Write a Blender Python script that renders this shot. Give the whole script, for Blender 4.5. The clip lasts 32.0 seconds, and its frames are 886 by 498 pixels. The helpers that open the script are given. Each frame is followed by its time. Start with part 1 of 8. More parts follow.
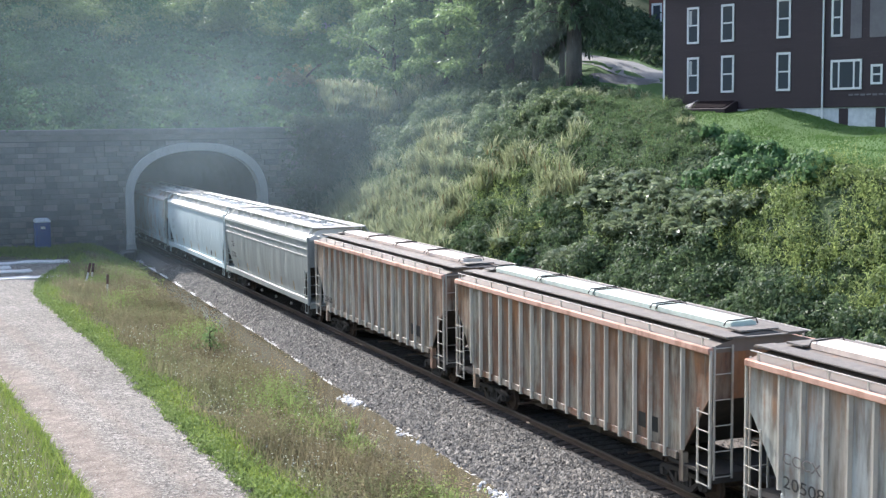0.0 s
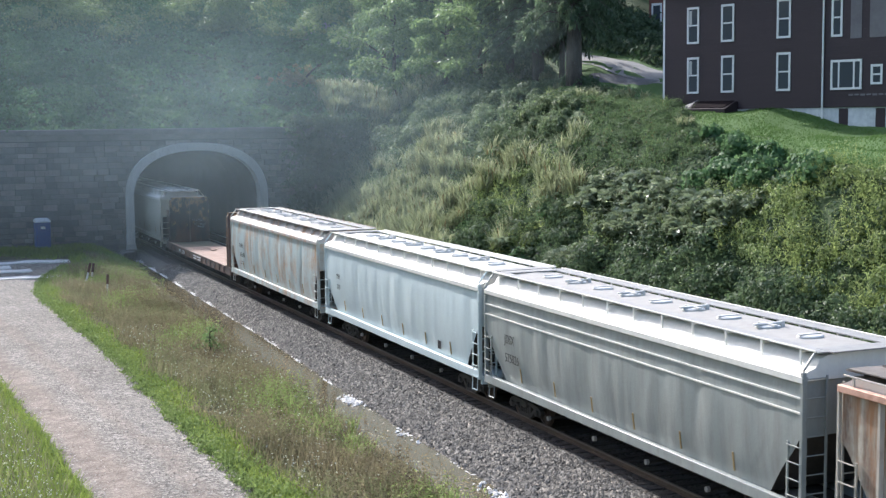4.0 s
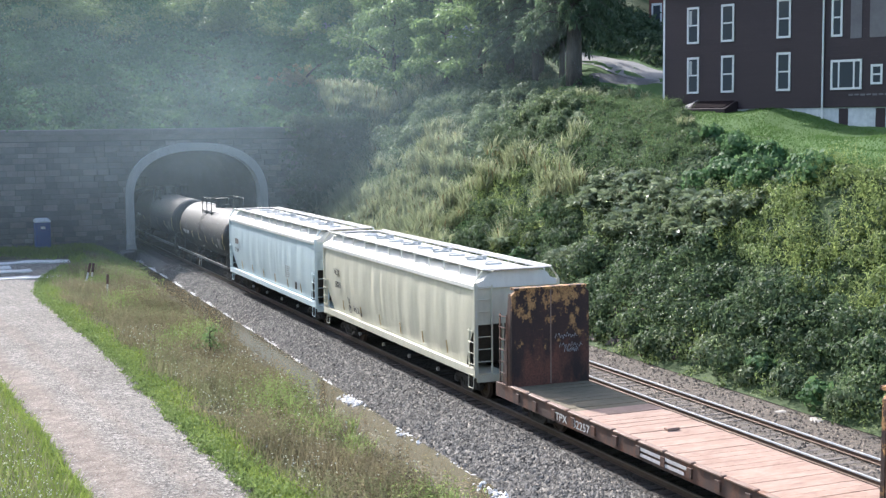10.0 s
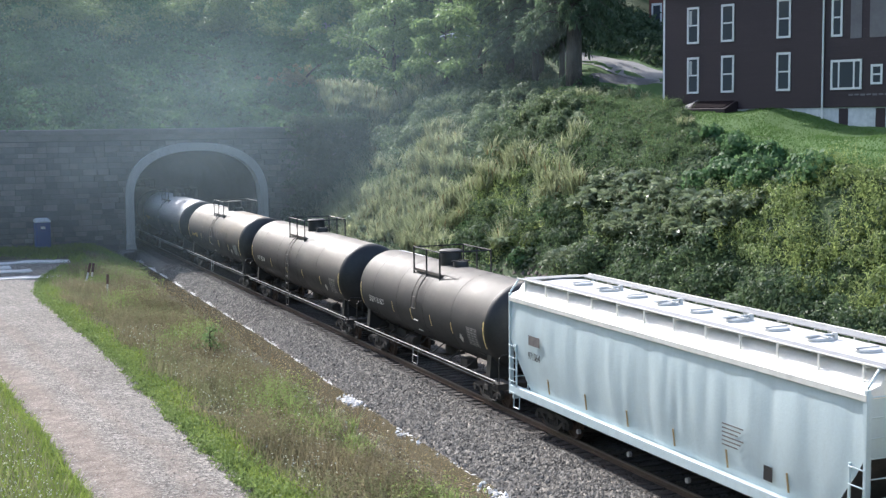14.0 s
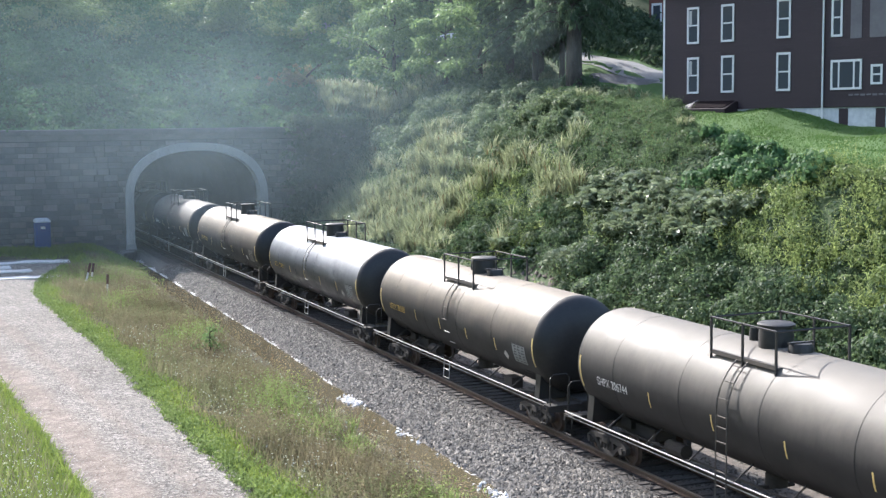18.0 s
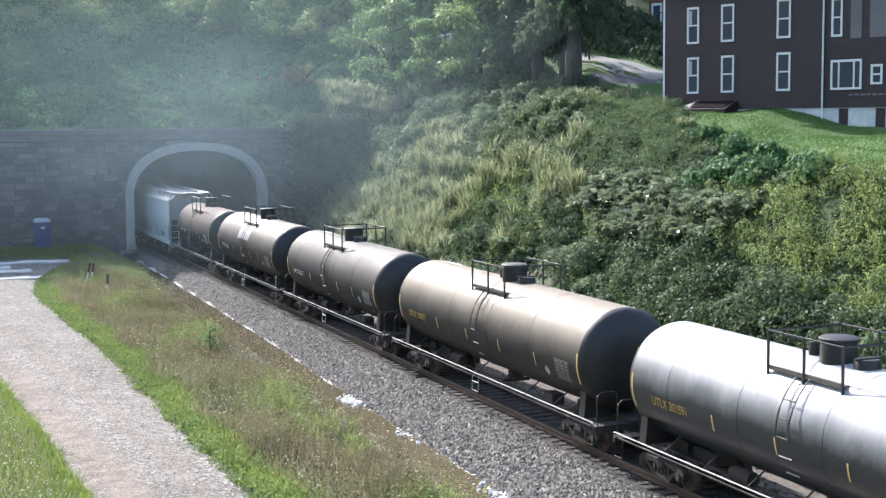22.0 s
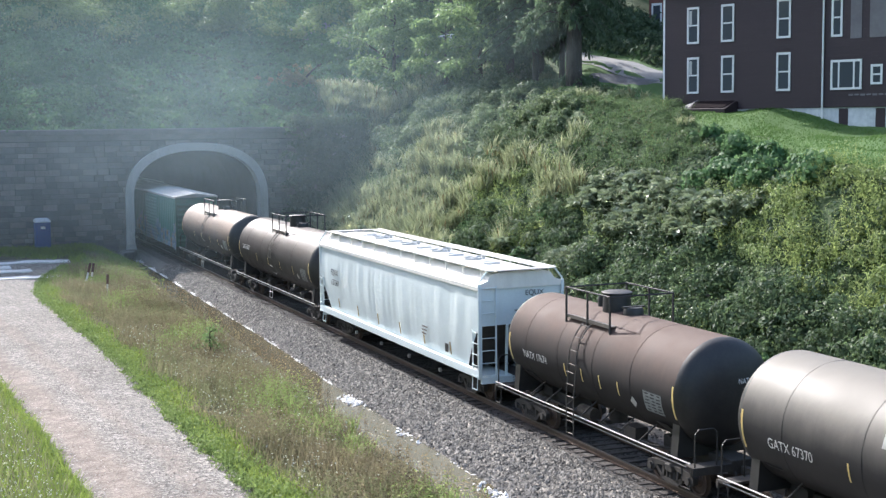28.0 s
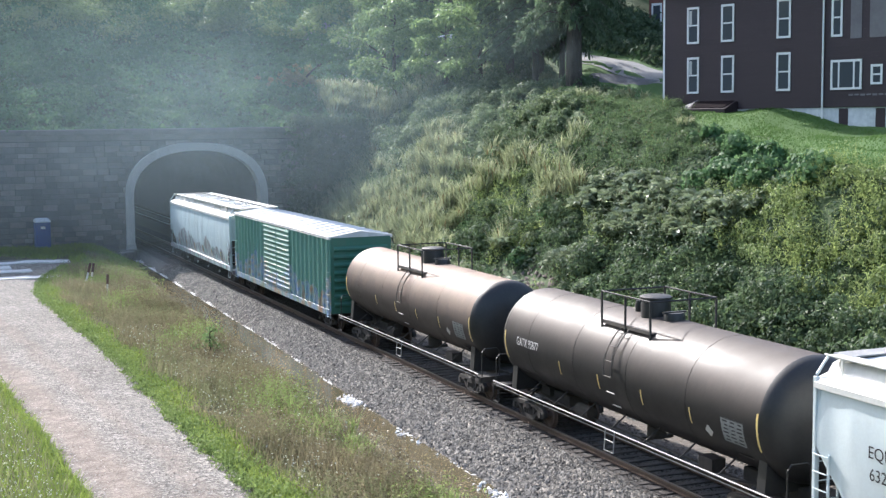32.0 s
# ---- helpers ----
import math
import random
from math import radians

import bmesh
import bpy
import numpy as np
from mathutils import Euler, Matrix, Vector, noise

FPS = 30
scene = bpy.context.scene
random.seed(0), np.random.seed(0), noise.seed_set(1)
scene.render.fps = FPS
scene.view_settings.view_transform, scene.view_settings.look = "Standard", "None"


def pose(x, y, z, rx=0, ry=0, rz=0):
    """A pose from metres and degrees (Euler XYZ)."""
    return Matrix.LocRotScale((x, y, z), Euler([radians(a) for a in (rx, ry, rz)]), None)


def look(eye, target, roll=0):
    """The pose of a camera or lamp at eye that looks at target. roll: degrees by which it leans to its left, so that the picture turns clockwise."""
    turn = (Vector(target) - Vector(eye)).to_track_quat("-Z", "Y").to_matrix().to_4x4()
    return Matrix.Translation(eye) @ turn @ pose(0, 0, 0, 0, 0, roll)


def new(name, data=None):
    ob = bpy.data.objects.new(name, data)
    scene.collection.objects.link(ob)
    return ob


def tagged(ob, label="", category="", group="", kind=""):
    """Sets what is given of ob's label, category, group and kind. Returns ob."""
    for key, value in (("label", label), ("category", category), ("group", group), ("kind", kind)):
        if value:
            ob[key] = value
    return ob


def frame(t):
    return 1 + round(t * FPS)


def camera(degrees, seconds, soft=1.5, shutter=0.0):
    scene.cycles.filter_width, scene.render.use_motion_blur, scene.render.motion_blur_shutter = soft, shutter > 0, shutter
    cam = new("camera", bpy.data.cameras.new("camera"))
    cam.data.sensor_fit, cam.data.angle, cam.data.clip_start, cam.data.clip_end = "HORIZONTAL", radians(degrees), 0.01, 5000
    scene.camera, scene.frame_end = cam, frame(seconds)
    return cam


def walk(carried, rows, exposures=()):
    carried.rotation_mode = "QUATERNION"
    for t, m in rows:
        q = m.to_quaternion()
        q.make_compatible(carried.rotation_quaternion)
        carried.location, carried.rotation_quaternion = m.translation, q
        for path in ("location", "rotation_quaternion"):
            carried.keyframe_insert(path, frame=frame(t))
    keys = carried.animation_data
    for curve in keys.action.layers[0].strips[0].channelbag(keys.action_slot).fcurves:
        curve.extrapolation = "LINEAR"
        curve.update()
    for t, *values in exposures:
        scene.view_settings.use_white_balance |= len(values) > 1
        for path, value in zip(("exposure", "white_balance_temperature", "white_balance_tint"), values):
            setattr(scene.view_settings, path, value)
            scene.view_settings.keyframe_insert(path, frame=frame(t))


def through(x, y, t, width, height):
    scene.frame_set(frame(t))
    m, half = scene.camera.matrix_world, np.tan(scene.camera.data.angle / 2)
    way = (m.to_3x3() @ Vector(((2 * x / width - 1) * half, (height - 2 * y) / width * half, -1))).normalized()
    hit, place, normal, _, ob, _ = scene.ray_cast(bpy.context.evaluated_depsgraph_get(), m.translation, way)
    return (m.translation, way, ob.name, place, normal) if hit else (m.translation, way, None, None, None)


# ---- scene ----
# Track one runs along y at x = 0, rails' top at z = 0; the tunnel mouth stands at y = 102.3.
EYE = Vector((-19.5, 0.0, 9.75))
AIM = Vector((0.38193479, 0.91888168, -0.09890539))
cam = camera(37.11, 32.0, soft=1.35, shutter=0.08)
walk(cam, [(0.0, look(EYE, EYE + AIM * 50, -0.602)), (32.0, look(EYE, EYE + AIM * 50, -0.602))],
     exposures=[(t, e + 0.04, 6050, 13) for t, e in ((0, 1.2), (3, 1.05), (6, 0.88), (7, 0.88), (8, 1.05), (10, 1.2), (12, 0.98), (14, 0.98), (15.5, 1.15), (17, 1.3),
                                             (20, 1.3), (23, 1.3), (25, 1.36), (28, 1.26), (29, 1.2), (30, 0.96), (31, 1.04), (32, 1.25))])

# ---- light ----
SUN_EL, SUN_AZ = 34.0, -9.0          # degrees; azimuth measured from +y towards +x
world = bpy.data.worlds.new("sky")
scene.world = world
world.use_nodes = True
wn = world.node_tree.nodes
sky = wn.new("ShaderNodeTexSky")
sky.sky_type = "NISHITA"
sky.sun_disc = False
sky.sun_elevation = radians(SUN_EL)
sky.sun_rotation = radians(SUN_AZ)
sky.air_density, sky.dust_density, sky.ozone_density = 1.2, 3.0, 1.0
wn["Background"].inputs["Strength"].default_value = 0.15
world.node_tree.links.new(sky.outputs[0], wn["Background"].inputs["Color"])
sun = new("sun", bpy.data.lights.new("sun", "SUN"))
sun.data.energy, sun.data.angle, sun.data.color = 3.7, radians(0.6), (1.0, 0.955, 0.88)
a, e = radians(SUN_AZ), radians(SUN_EL)
sun.matrix_basis = look((-30, 60, 80), Vector((-30, 60, 80)) - Vector((math.sin(a) * math.cos(e), math.cos(a) * math.cos(e), math.sin(e))))


# ---- materials ----
def material(name, rough=0.8, metal=0.0):
    m = bpy.data.materials.new(name)
    m.use_nodes = True
    b = m.node_tree.nodes["Principled BSDF"]
    b.inputs["Roughness"].default_value = rough
    b.inputs["Metallic"].default_value = metal
    return m, m.node_tree.nodes, m.node_tree.links, b


def coords(n, l, scale=(1, 1, 1), shift=True):
    """Object coordinates, scaled, moved by a random amount for each object."""
    tc, mp = n.new("ShaderNodeTexCoord"), n.new("ShaderNodeMapping")
    mp.inputs["Scale"].default_value = scale
    l.new(tc.outputs["Object"], mp.inputs["Vector"])
    if shift:
        oi, mul = n.new("ShaderNodeObjectInfo"), n.new("ShaderNodeMath")
        mul.operation = "MULTIPLY"
        mul.inputs[1].default_value = 50.0
        l.new(oi.outputs["Random"], mul.inputs[0])
        l.new(mul.outputs[0], mp.inputs["Location"])
    return mp.outputs["Vector"]


def noisy(n, l, vec, scale, detail=4.0, rough=0.6):
    t = n.new("ShaderNodeTexNoise")
    t.inputs["Scale"].default_value, t.inputs["Detail"].default_value = scale, detail
    t.inputs["Roughness"].default_value = rough
    l.new(vec, t.inputs["Vector"])
    return t.outputs["Fac"]


def ramp(n, l, fac, stops):
    r = n.new("ShaderNodeValToRGB")
    e = r.color_ramp.elements
    while len(e) < len(stops):
        e.new(0.5)
    for el, (p, c) in zip(e, stops):
        el.position, el.color = p, (*c, 1) if len(c) == 3 else c
    l.new(fac, r.inputs["Fac"])
    return r.outputs["Color"]


def mix(n, l, fac, c1, c2, mode="MIX"):
    m = n.new("ShaderNodeMix")
    m.data_type, m.blend_type = "RGBA", mode
    for sock, val in ((m.inputs[0], fac), (m.inputs[6], c1), (m.inputs[7], c2)):
        if isinstance(val, (int, float)):
            sock.default_value = val
        elif isinstance(val, tuple):
            sock.default_value = (*val, 1)
        else:
            l.new(val, sock)
    return m.outputs[2]


def bump(n, l, b, fac, dist, strength=1.0):
    k = n.new("ShaderNodeBump")
    k.inputs["Distance"].default_value, k.inputs["Strength"].default_value = dist, strength
    l.new(fac, k.inputs["Height"])
    l.new(k.outputs["Normal"], b.inputs["Normal"])


def plain(name, c1, c2, scale, rough=0.8, metal=0.0, relief=0.0, fine=6.0, stretch=(1, 1, 1)):
    """Two tones at two scales of noise, with relief."""
    m, n, l, b = material(name, rough, metal)
    v = coords(n, l, stretch)
    big, small = noisy(n, l, v, scale, 5), noisy(n, l, v, scale * fine, 3)
    both = mix(n, l, 0.4, big, small)
    l.new(ramp(n, l, both, [(0.3, c1), (0.7, c2)]), b.inputs["Base Color"])
    if relief:
        bump(n, l, b, both, relief)
    return m


RUST, DARK_RUST = (0.23, 0.085, 0.035), (0.09, 0.035, 0.02)


def car_paint(name, colour, rust=0.35, dirt=0.5, rough=0.45, dirt_colour=(0.13, 0.11, 0.09), rust_colour=RUST, spray=(), bays=(), top_rust=0.0):
    """Weathered paint: upright rust streaks, patches, and grime in two scales; bays tint each sheet, spray covers the foot."""
    m, n, l, b = material(name, rough)
    v = coords(n, l)
    streak = noisy(n, l, coords(n, l, (1, 1.0, 0.2)), 1.7, 5, 0.65)
    patch = noisy(n, l, v, 0.8, 6, 0.7)
    grime = noisy(n, l, coords(n, l, (1, 1.2, 0.22)), 2.8, 5, 0.62)
    fine = noisy(n, l, v, 14.0, 3)
    base = mix(n, l, ramp(n, l, fine, [(0.3, (0, 0, 0)), (0.75, (0.35, 0.35, 0.35))]), colour, tuple(min(1, c * 0.82) for c in colour))
    if bays:
        oi = n.new("ShaderNodeObjectInfo")
        base = mix(n, l, 0.75, base, ramp(n, l, oi.outputs["Random"], [((k + 0.5) / len(bays), q) for k, q in enumerate(bays)]))
    gf = ramp(n, l, grime, [(0.42, (0, 0, 0)), (0.9 - 0.28 * dirt, (dirt, dirt, dirt))])
    base = mix(n, l, gf, base, dirt_colour)
    t = 0.78 - 0.38 * rust
    sf = ramp(n, l, mix(n, l, 0.45, streak, patch), [(t - 0.1, (0, 0, 0)), (t + 0.09, (0.9, 0.9, 0.9))])
    rc = ramp(n, l, fine, [(0.3, tuple(0.45 * q for q in rust_colour)), (0.65, rust_colour)])
    base = mix(n, l, sf, base, rc)
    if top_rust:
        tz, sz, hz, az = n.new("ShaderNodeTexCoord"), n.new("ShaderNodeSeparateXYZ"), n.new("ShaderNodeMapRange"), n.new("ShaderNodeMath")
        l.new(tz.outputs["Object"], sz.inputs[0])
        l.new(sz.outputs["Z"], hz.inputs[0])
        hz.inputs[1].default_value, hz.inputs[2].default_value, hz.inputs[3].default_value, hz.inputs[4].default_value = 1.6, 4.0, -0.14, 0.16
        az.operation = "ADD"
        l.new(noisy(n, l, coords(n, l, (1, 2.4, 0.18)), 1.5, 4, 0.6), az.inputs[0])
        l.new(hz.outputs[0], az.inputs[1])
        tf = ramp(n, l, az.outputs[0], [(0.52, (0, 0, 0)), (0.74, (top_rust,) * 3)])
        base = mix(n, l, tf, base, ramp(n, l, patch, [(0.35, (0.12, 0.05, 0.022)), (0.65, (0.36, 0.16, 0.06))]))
    if spray:
        tc, sep = n.new("ShaderNodeTexCoord"), n.new("ShaderNodeSeparateXYZ")
        l.new(tc.outputs["Object"], sep.inputs[0])
        blobs = noisy(n, l, coords(n, l, (0.0, 1, 0.8), False), 0.75, 3, 0.55)
        edge = n.new("ShaderNodeMath")
        edge.operation = "MULTIPLY_ADD"
        l.new(blobs, edge.inputs[0])
        edge.inputs[1].default_value = -3.4
        l.new(sep.outputs["Z"], edge.inputs[2])
        mr = n.new("ShaderNodeMapRange")
        mr.inputs[1].default_value, mr.inputs[2].default_value = 0.3, 0.42
        mr.inputs[3].default_value, mr.inputs[4].default_value = 0.85, 0.0
        l.new(edge.outputs[0], mr.inputs[0])
        tint = noisy(n, l, coords(n, l, (0.0, 1, 1.3), False), 1.15, 2, 0.5)
        paint = ramp(n, l, tint, [(0.3 + 0.4 * k / (len(spray) - 1), q) for k, q in enumerate(spray)])
        base = mix(n, l, mr.outputs[0], base, mix(n, l, ramp(n, l, grime, [(0.45, (0, 0, 0)), (0.6, (0.8, 0.8, 0.8))]), paint, base))
    l.new(base, b.inputs["Base Color"])
    rr = ramp(n, l, sf, [(0, (rough,) * 3), (1, (0.85,) * 3)])
    l.new(rr, b.inputs["Roughness"])
    bump(n, l, b, mix(n, l, 0.5, patch, fine), 0.006)
    return m


def flaking_paint(name):
    """Black paint over old ochre, flaking at the top, rusting red-brown towards the deck."""
    m, n, l, b = material(name, 0.8)
    tc, sep = n.new("ShaderNodeTexCoord"), n.new("ShaderNodeSeparateXYZ")
    l.new(tc.outputs["Object"], sep.inputs[0])
    chips = noisy(n, l, coords(n, l, (1, 1, 0.75)), 3.4, 7, 0.72)
    wash = noisy(n, l, coords(n, l, (1, 1, 0.4)), 1.1, 5, 0.6)
    fine = noisy(n, l, coords(n, l), 16.0, 3)
    base = ramp(n, l, mix(n, l, 0.3, wash, fine), [(0.35, (0.02, 0.014, 0.014)), (0.55, (0.05, 0.026, 0.022)), (0.72, (0.13, 0.05, 0.035))])
    ochre = ramp(n, l, fine, [(0.3, (0.3, 0.15, 0.06)), (0.7, (0.52, 0.3, 0.12))])
    red = ramp(n, l, fine, [(0.3, (0.1, 0.035, 0.025)), (0.7, (0.2, 0.08, 0.05))])
    for z0, z1, lo, hi, tint in ((1.2, 4.2, -0.12, 0.055, ochre), (3.2, 1.0, -0.08, 0.14, red)):
        h = n.new("ShaderNodeMapRange")
        h.inputs[1].default_value, h.inputs[2].default_value, h.inputs[3].default_value, h.inputs[4].default_value = z0, z1, lo, hi
        l.new(sep.outputs["Z"], h.inputs[0])
        add = n.new("ShaderNodeMath")
        add.operation = "ADD"
        l.new(chips if tint is ochre else wash, add.inputs[0])
        l.new(h.outputs[0], add.inputs[1])
        base = mix(n, l, ramp(n, l, add.outputs[0], [(0.53, (0, 0, 0)), (0.6 if tint is ochre else 0.7, (0.9, 0.9, 0.9))]), base, tint)
    l.new(base, b.inputs["Base Color"])
    bump(n, l, b, chips, 0.012)
    return m


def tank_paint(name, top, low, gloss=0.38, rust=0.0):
    """Black tank paint, road dust on its upper half, belly shade coloured in."""
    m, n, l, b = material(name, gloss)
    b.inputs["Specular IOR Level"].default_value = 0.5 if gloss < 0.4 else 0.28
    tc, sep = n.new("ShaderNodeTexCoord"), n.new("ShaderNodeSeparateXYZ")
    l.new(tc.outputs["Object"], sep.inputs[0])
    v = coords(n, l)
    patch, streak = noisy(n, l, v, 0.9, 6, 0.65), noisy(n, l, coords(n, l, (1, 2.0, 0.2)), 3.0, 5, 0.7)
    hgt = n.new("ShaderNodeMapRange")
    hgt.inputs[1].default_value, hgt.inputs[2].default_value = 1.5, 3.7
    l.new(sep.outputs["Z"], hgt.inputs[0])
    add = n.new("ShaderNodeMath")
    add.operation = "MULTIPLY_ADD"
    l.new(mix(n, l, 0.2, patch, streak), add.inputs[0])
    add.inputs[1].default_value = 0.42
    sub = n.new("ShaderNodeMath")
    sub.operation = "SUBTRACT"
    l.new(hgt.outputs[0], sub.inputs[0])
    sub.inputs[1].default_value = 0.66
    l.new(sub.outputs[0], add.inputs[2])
    # Height ramp: dust-pale top down to a belly darkened as shade.
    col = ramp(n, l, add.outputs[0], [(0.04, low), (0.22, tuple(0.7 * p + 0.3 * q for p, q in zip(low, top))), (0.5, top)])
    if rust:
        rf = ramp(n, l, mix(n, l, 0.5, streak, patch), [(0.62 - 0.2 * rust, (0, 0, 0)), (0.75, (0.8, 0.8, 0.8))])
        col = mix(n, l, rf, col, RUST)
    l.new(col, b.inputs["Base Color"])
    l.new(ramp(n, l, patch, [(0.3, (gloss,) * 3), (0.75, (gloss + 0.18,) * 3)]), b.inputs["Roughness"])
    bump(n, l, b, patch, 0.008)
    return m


def leafy(name, c1, c2, through=0.45, rough=0.5, big=0.35, patch=(0, 0, 0), dead=0.0):
    """Leaves: each its own tone, drifts of tone across the whole stand, light shining through."""
    m, n, l, b = material(name, rough)
    b.inputs["Specular IOR Level"].default_value = 0.25
    g = n.new("ShaderNodeNewGeometry")
    tone = ramp(n, l, g.outputs["Random Per Island"], [(0.0, c1), (1.0, c2)])
    drift = noisy(n, l, coords(n, l, shift=False), big, 3)
    tone = mix(n, l, ramp(n, l, drift, [(0.35, (0, 0, 0)), (0.65, (0.55, 0.55, 0.55))]), tone, patch if any(patch) else c1)
    if dead:
        pick = n.new("ShaderNodeMath")
        pick.operation = "LESS_THAN"
        pick.inputs[1].default_value = dead
        l.new(g.outputs["Random Per Island"], pick.inputs[0])
        tone = mix(n, l, pick.outputs[0], tone, (0.2, 0.11, 0.06))
    l.new(tone, b.inputs["Base Color"])
    t, ms = n.new("ShaderNodeBsdfTranslucent"), n.new("ShaderNodeMixShader")
    l.new(mix(n, l, 0.35, tone, (0.2, 0.28, 0.13)), t.inputs["Color"])
    ms.inputs[0].default_value = through
    l.new(b.outputs[0], ms.inputs[1])
    l.new(t.outputs[0], ms.inputs[2])
    l.new(ms.outputs[0], n["Material Output"].inputs["Surface"])
    return m


M = {}
M["steel"] = plain("weathered_steel", (0.05, 0.04, 0.035), (0.12, 0.1, 0.085), 2.0, 0.7, 0.3, 0.003)
M["under"] = plain("grimy_underframe", (0.022, 0.02, 0.018), (0.06, 0.05, 0.042), 3.0, 0.85, 0.0, 0.003)
M["black"] = plain("black_paint", (0.012, 0.012, 0.013), (0.03, 0.028, 0.026), 2.0, 0.5)
M["wheel"] = plain("rusted_wheel", (0.05, 0.035, 0.028), (0.12, 0.08, 0.06), 4.0, 0.75, 0.3)
M["white"] = plain("white_lettering", (0.6, 0.6, 0.58), (0.75, 0.75, 0.73), 6.0, 0.6)
M["dark_ink"] = plain("black_lettering", (0.008, 0.008, 0.01), (0.022, 0.022, 0.025), 6.0, 0.6)
M["yellow_ink"] = plain("yellow_lettering", (0.5, 0.33, 0.06), (0.62, 0.43, 0.1), 6.0, 0.6)
M["dull_strip"] = plain("faded_reflective_strip", (0.3, 0.2, 0.08), (0.46, 0.33, 0.15), 9.0, 0.5)
M["orange_strip"] = plain("amber_reflective_strip", (0.62, 0.45, 0.14), (0.8, 0.62, 0.25), 9.0, 0.4)
M["rail"] = plain("rail_steel", (0.09, 0.06, 0.045), (0.16, 0.11, 0.08), 3.0, 0.6, 0.4)
# Pale, mostly non-metal colour stands in for sky reflected on the head.
M["rail_head"] = plain("polished_rail_head", (0.55, 0.55, 0.55), (0.72, 0.72, 0.72), 3.0, 0.35, 0.25)
M["rail_dull"] = plain("dull_brown_rail_head", (0.13, 0.1, 0.08), (0.24, 0.19, 0.155), 3.0, 0.5, 0.3)
M["tie"] = plain("creosoted_timber", (0.025, 0.02, 0.017), (0.085, 0.07, 0.06), 1.5, 0.9, 0.0, 0.01, 8.0, (1, 4, 4))
M["tie_far"] = plain("grey_timber", (0.09, 0.075, 0.062), (0.2, 0.17, 0.145), 1.5, 0.9, 0.0, 0.01, 8.0, (1, 4, 4))
M["grimy_ballast"] = plain("oil_grimed_stone_bed", (0.025, 0.023, 0.021), (0.1, 0.09, 0.08), 7.0, 0.9, 0.0, 0.05, 3.0)
M["ballast"] = plain("crushed_stone_bed", (0.035, 0.033, 0.03), (0.22, 0.2, 0.175), 7.0, 0.9, 0.0, 0.06, 3.0)
M["brown_ballast"] = plain("dirty_stone_bed", (0.05, 0.04, 0.03), (0.2, 0.165, 0.13), 7.0, 0.9, 0.0, 0.06, 3.0)
M["soil"] = plain("grassy_soil", (0.045, 0.042, 0.022), (0.12, 0.105, 0.055), 0.5, 0.95, 0.0, 0.05, 12.0)
M["hill_soil"] = plain("overgrown_soil", (0.04, 0.07, 0.025), (0.08, 0.11, 0.04), 0.4, 0.95, 0.0, 0.08, 9.0)
M["lawn"] = plain("mown_grass", (0.034, 0.09, 0.012), (0.075, 0.15, 0.026), 0.35, 0.9, 0.0, 0.03, 30.0)
M["concrete"] = plain("weathered_concrete", (0.48, 0.465, 0.44), (0.72, 0.7, 0.67), 0.8, 0.85, 0.0, 0.015, 7.0, (1, 1, 0.35))
M["old_concrete"] = plain("stained_old_concrete", (0.12, 0.115, 0.105), (0.3, 0.29, 0.265), 1.6, 0.9, 0.0, 0.02, 7.0)
M["ring_concrete"] = plain("pale_arch_concrete", (0.62, 0.6, 0.55), (0.88, 0.86, 0.81), 0.9, 0.85, 0.0, 0.015, 7.0, (1, 1, 0.35))
M["pad"] = plain("bleached_concrete", (0.4, 0.395, 0.375), (0.78, 0.77, 0.74), 0.9, 0.7, 0.0, 0.01, 6.0, (0.6, 2, 1))
M["lining"] = plain("sooty_concrete", (0.03, 0.027, 0.034), (0.075, 0.068, 0.082), 0.5, 0.95, 0.0, 0.02)
M["mortar"] = plain("grey_mortar", (0.09, 0.085, 0.085), (0.15, 0.14, 0.14), 2.0, 0.95, 0.0, 0.01)
M["coping"] = plain("coping_stone", (0.16, 0.15, 0.14), (0.3, 0.27, 0.25), 0.7, 0.9, 0.0, 0.02)
M["asphalt"] = plain("worn_asphalt", (0.17, 0.165, 0.16), (0.28, 0.27, 0.26), 0.6, 0.9, 0.0, 0.01, 20.0)
M["shoulder"] = plain("grey_gravel", (0.08, 0.08, 0.085), (0.16, 0.16, 0.165), 1.5, 0.95, 0.0, 0.02, 12.0)
M["bark"] = plain("rough_bark", (0.03, 0.025, 0.02), (0.09, 0.075, 0.06), 3.0, 0.95, 0.0, 0.05, 4.0, (3, 3, 0.6))


def stone_mat():
    m, n, l, b = material("quarry_faced_sandstone", 0.92)
    oi, geo, both = n.new("ShaderNodeObjectInfo"), n.new("ShaderNodeNewGeometry"), n.new("ShaderNodeMath")
    both.operation = "ADD"
    l.new(oi.outputs["Random"], both.inputs[0])
    l.new(geo.outputs["Random Per Island"], both.inputs[1])
    own = n.new("ShaderNodeMath")
    own.operation = "FRACT"
    l.new(both.outputs[0], own.inputs[0])
    tone = ramp(n, l, own.outputs[0], [(0.0, (0.2, 0.185, 0.19)), (0.5, (0.27, 0.25, 0.25)), (0.85, (0.35, 0.31, 0.29)), (1.0, (0.42, 0.39, 0.36))])
    v = coords(n, l)
    big, fine = noisy(n, l, v, 1.2, 5), noisy(n, l, v, 9.0, 4)
    l.new(mix(n, l, 0.75, tone, ramp(n, l, mix(n, l, 0.5, big, fine), [(0.3, (0.5, 0.49, 0.49)), (0.7, (1, 1, 1))]), "MULTIPLY"), b.inputs["Base Color"])
    bump(n, l, b, mix(n, l, 0.6, big, fine), 0.05)
    return m


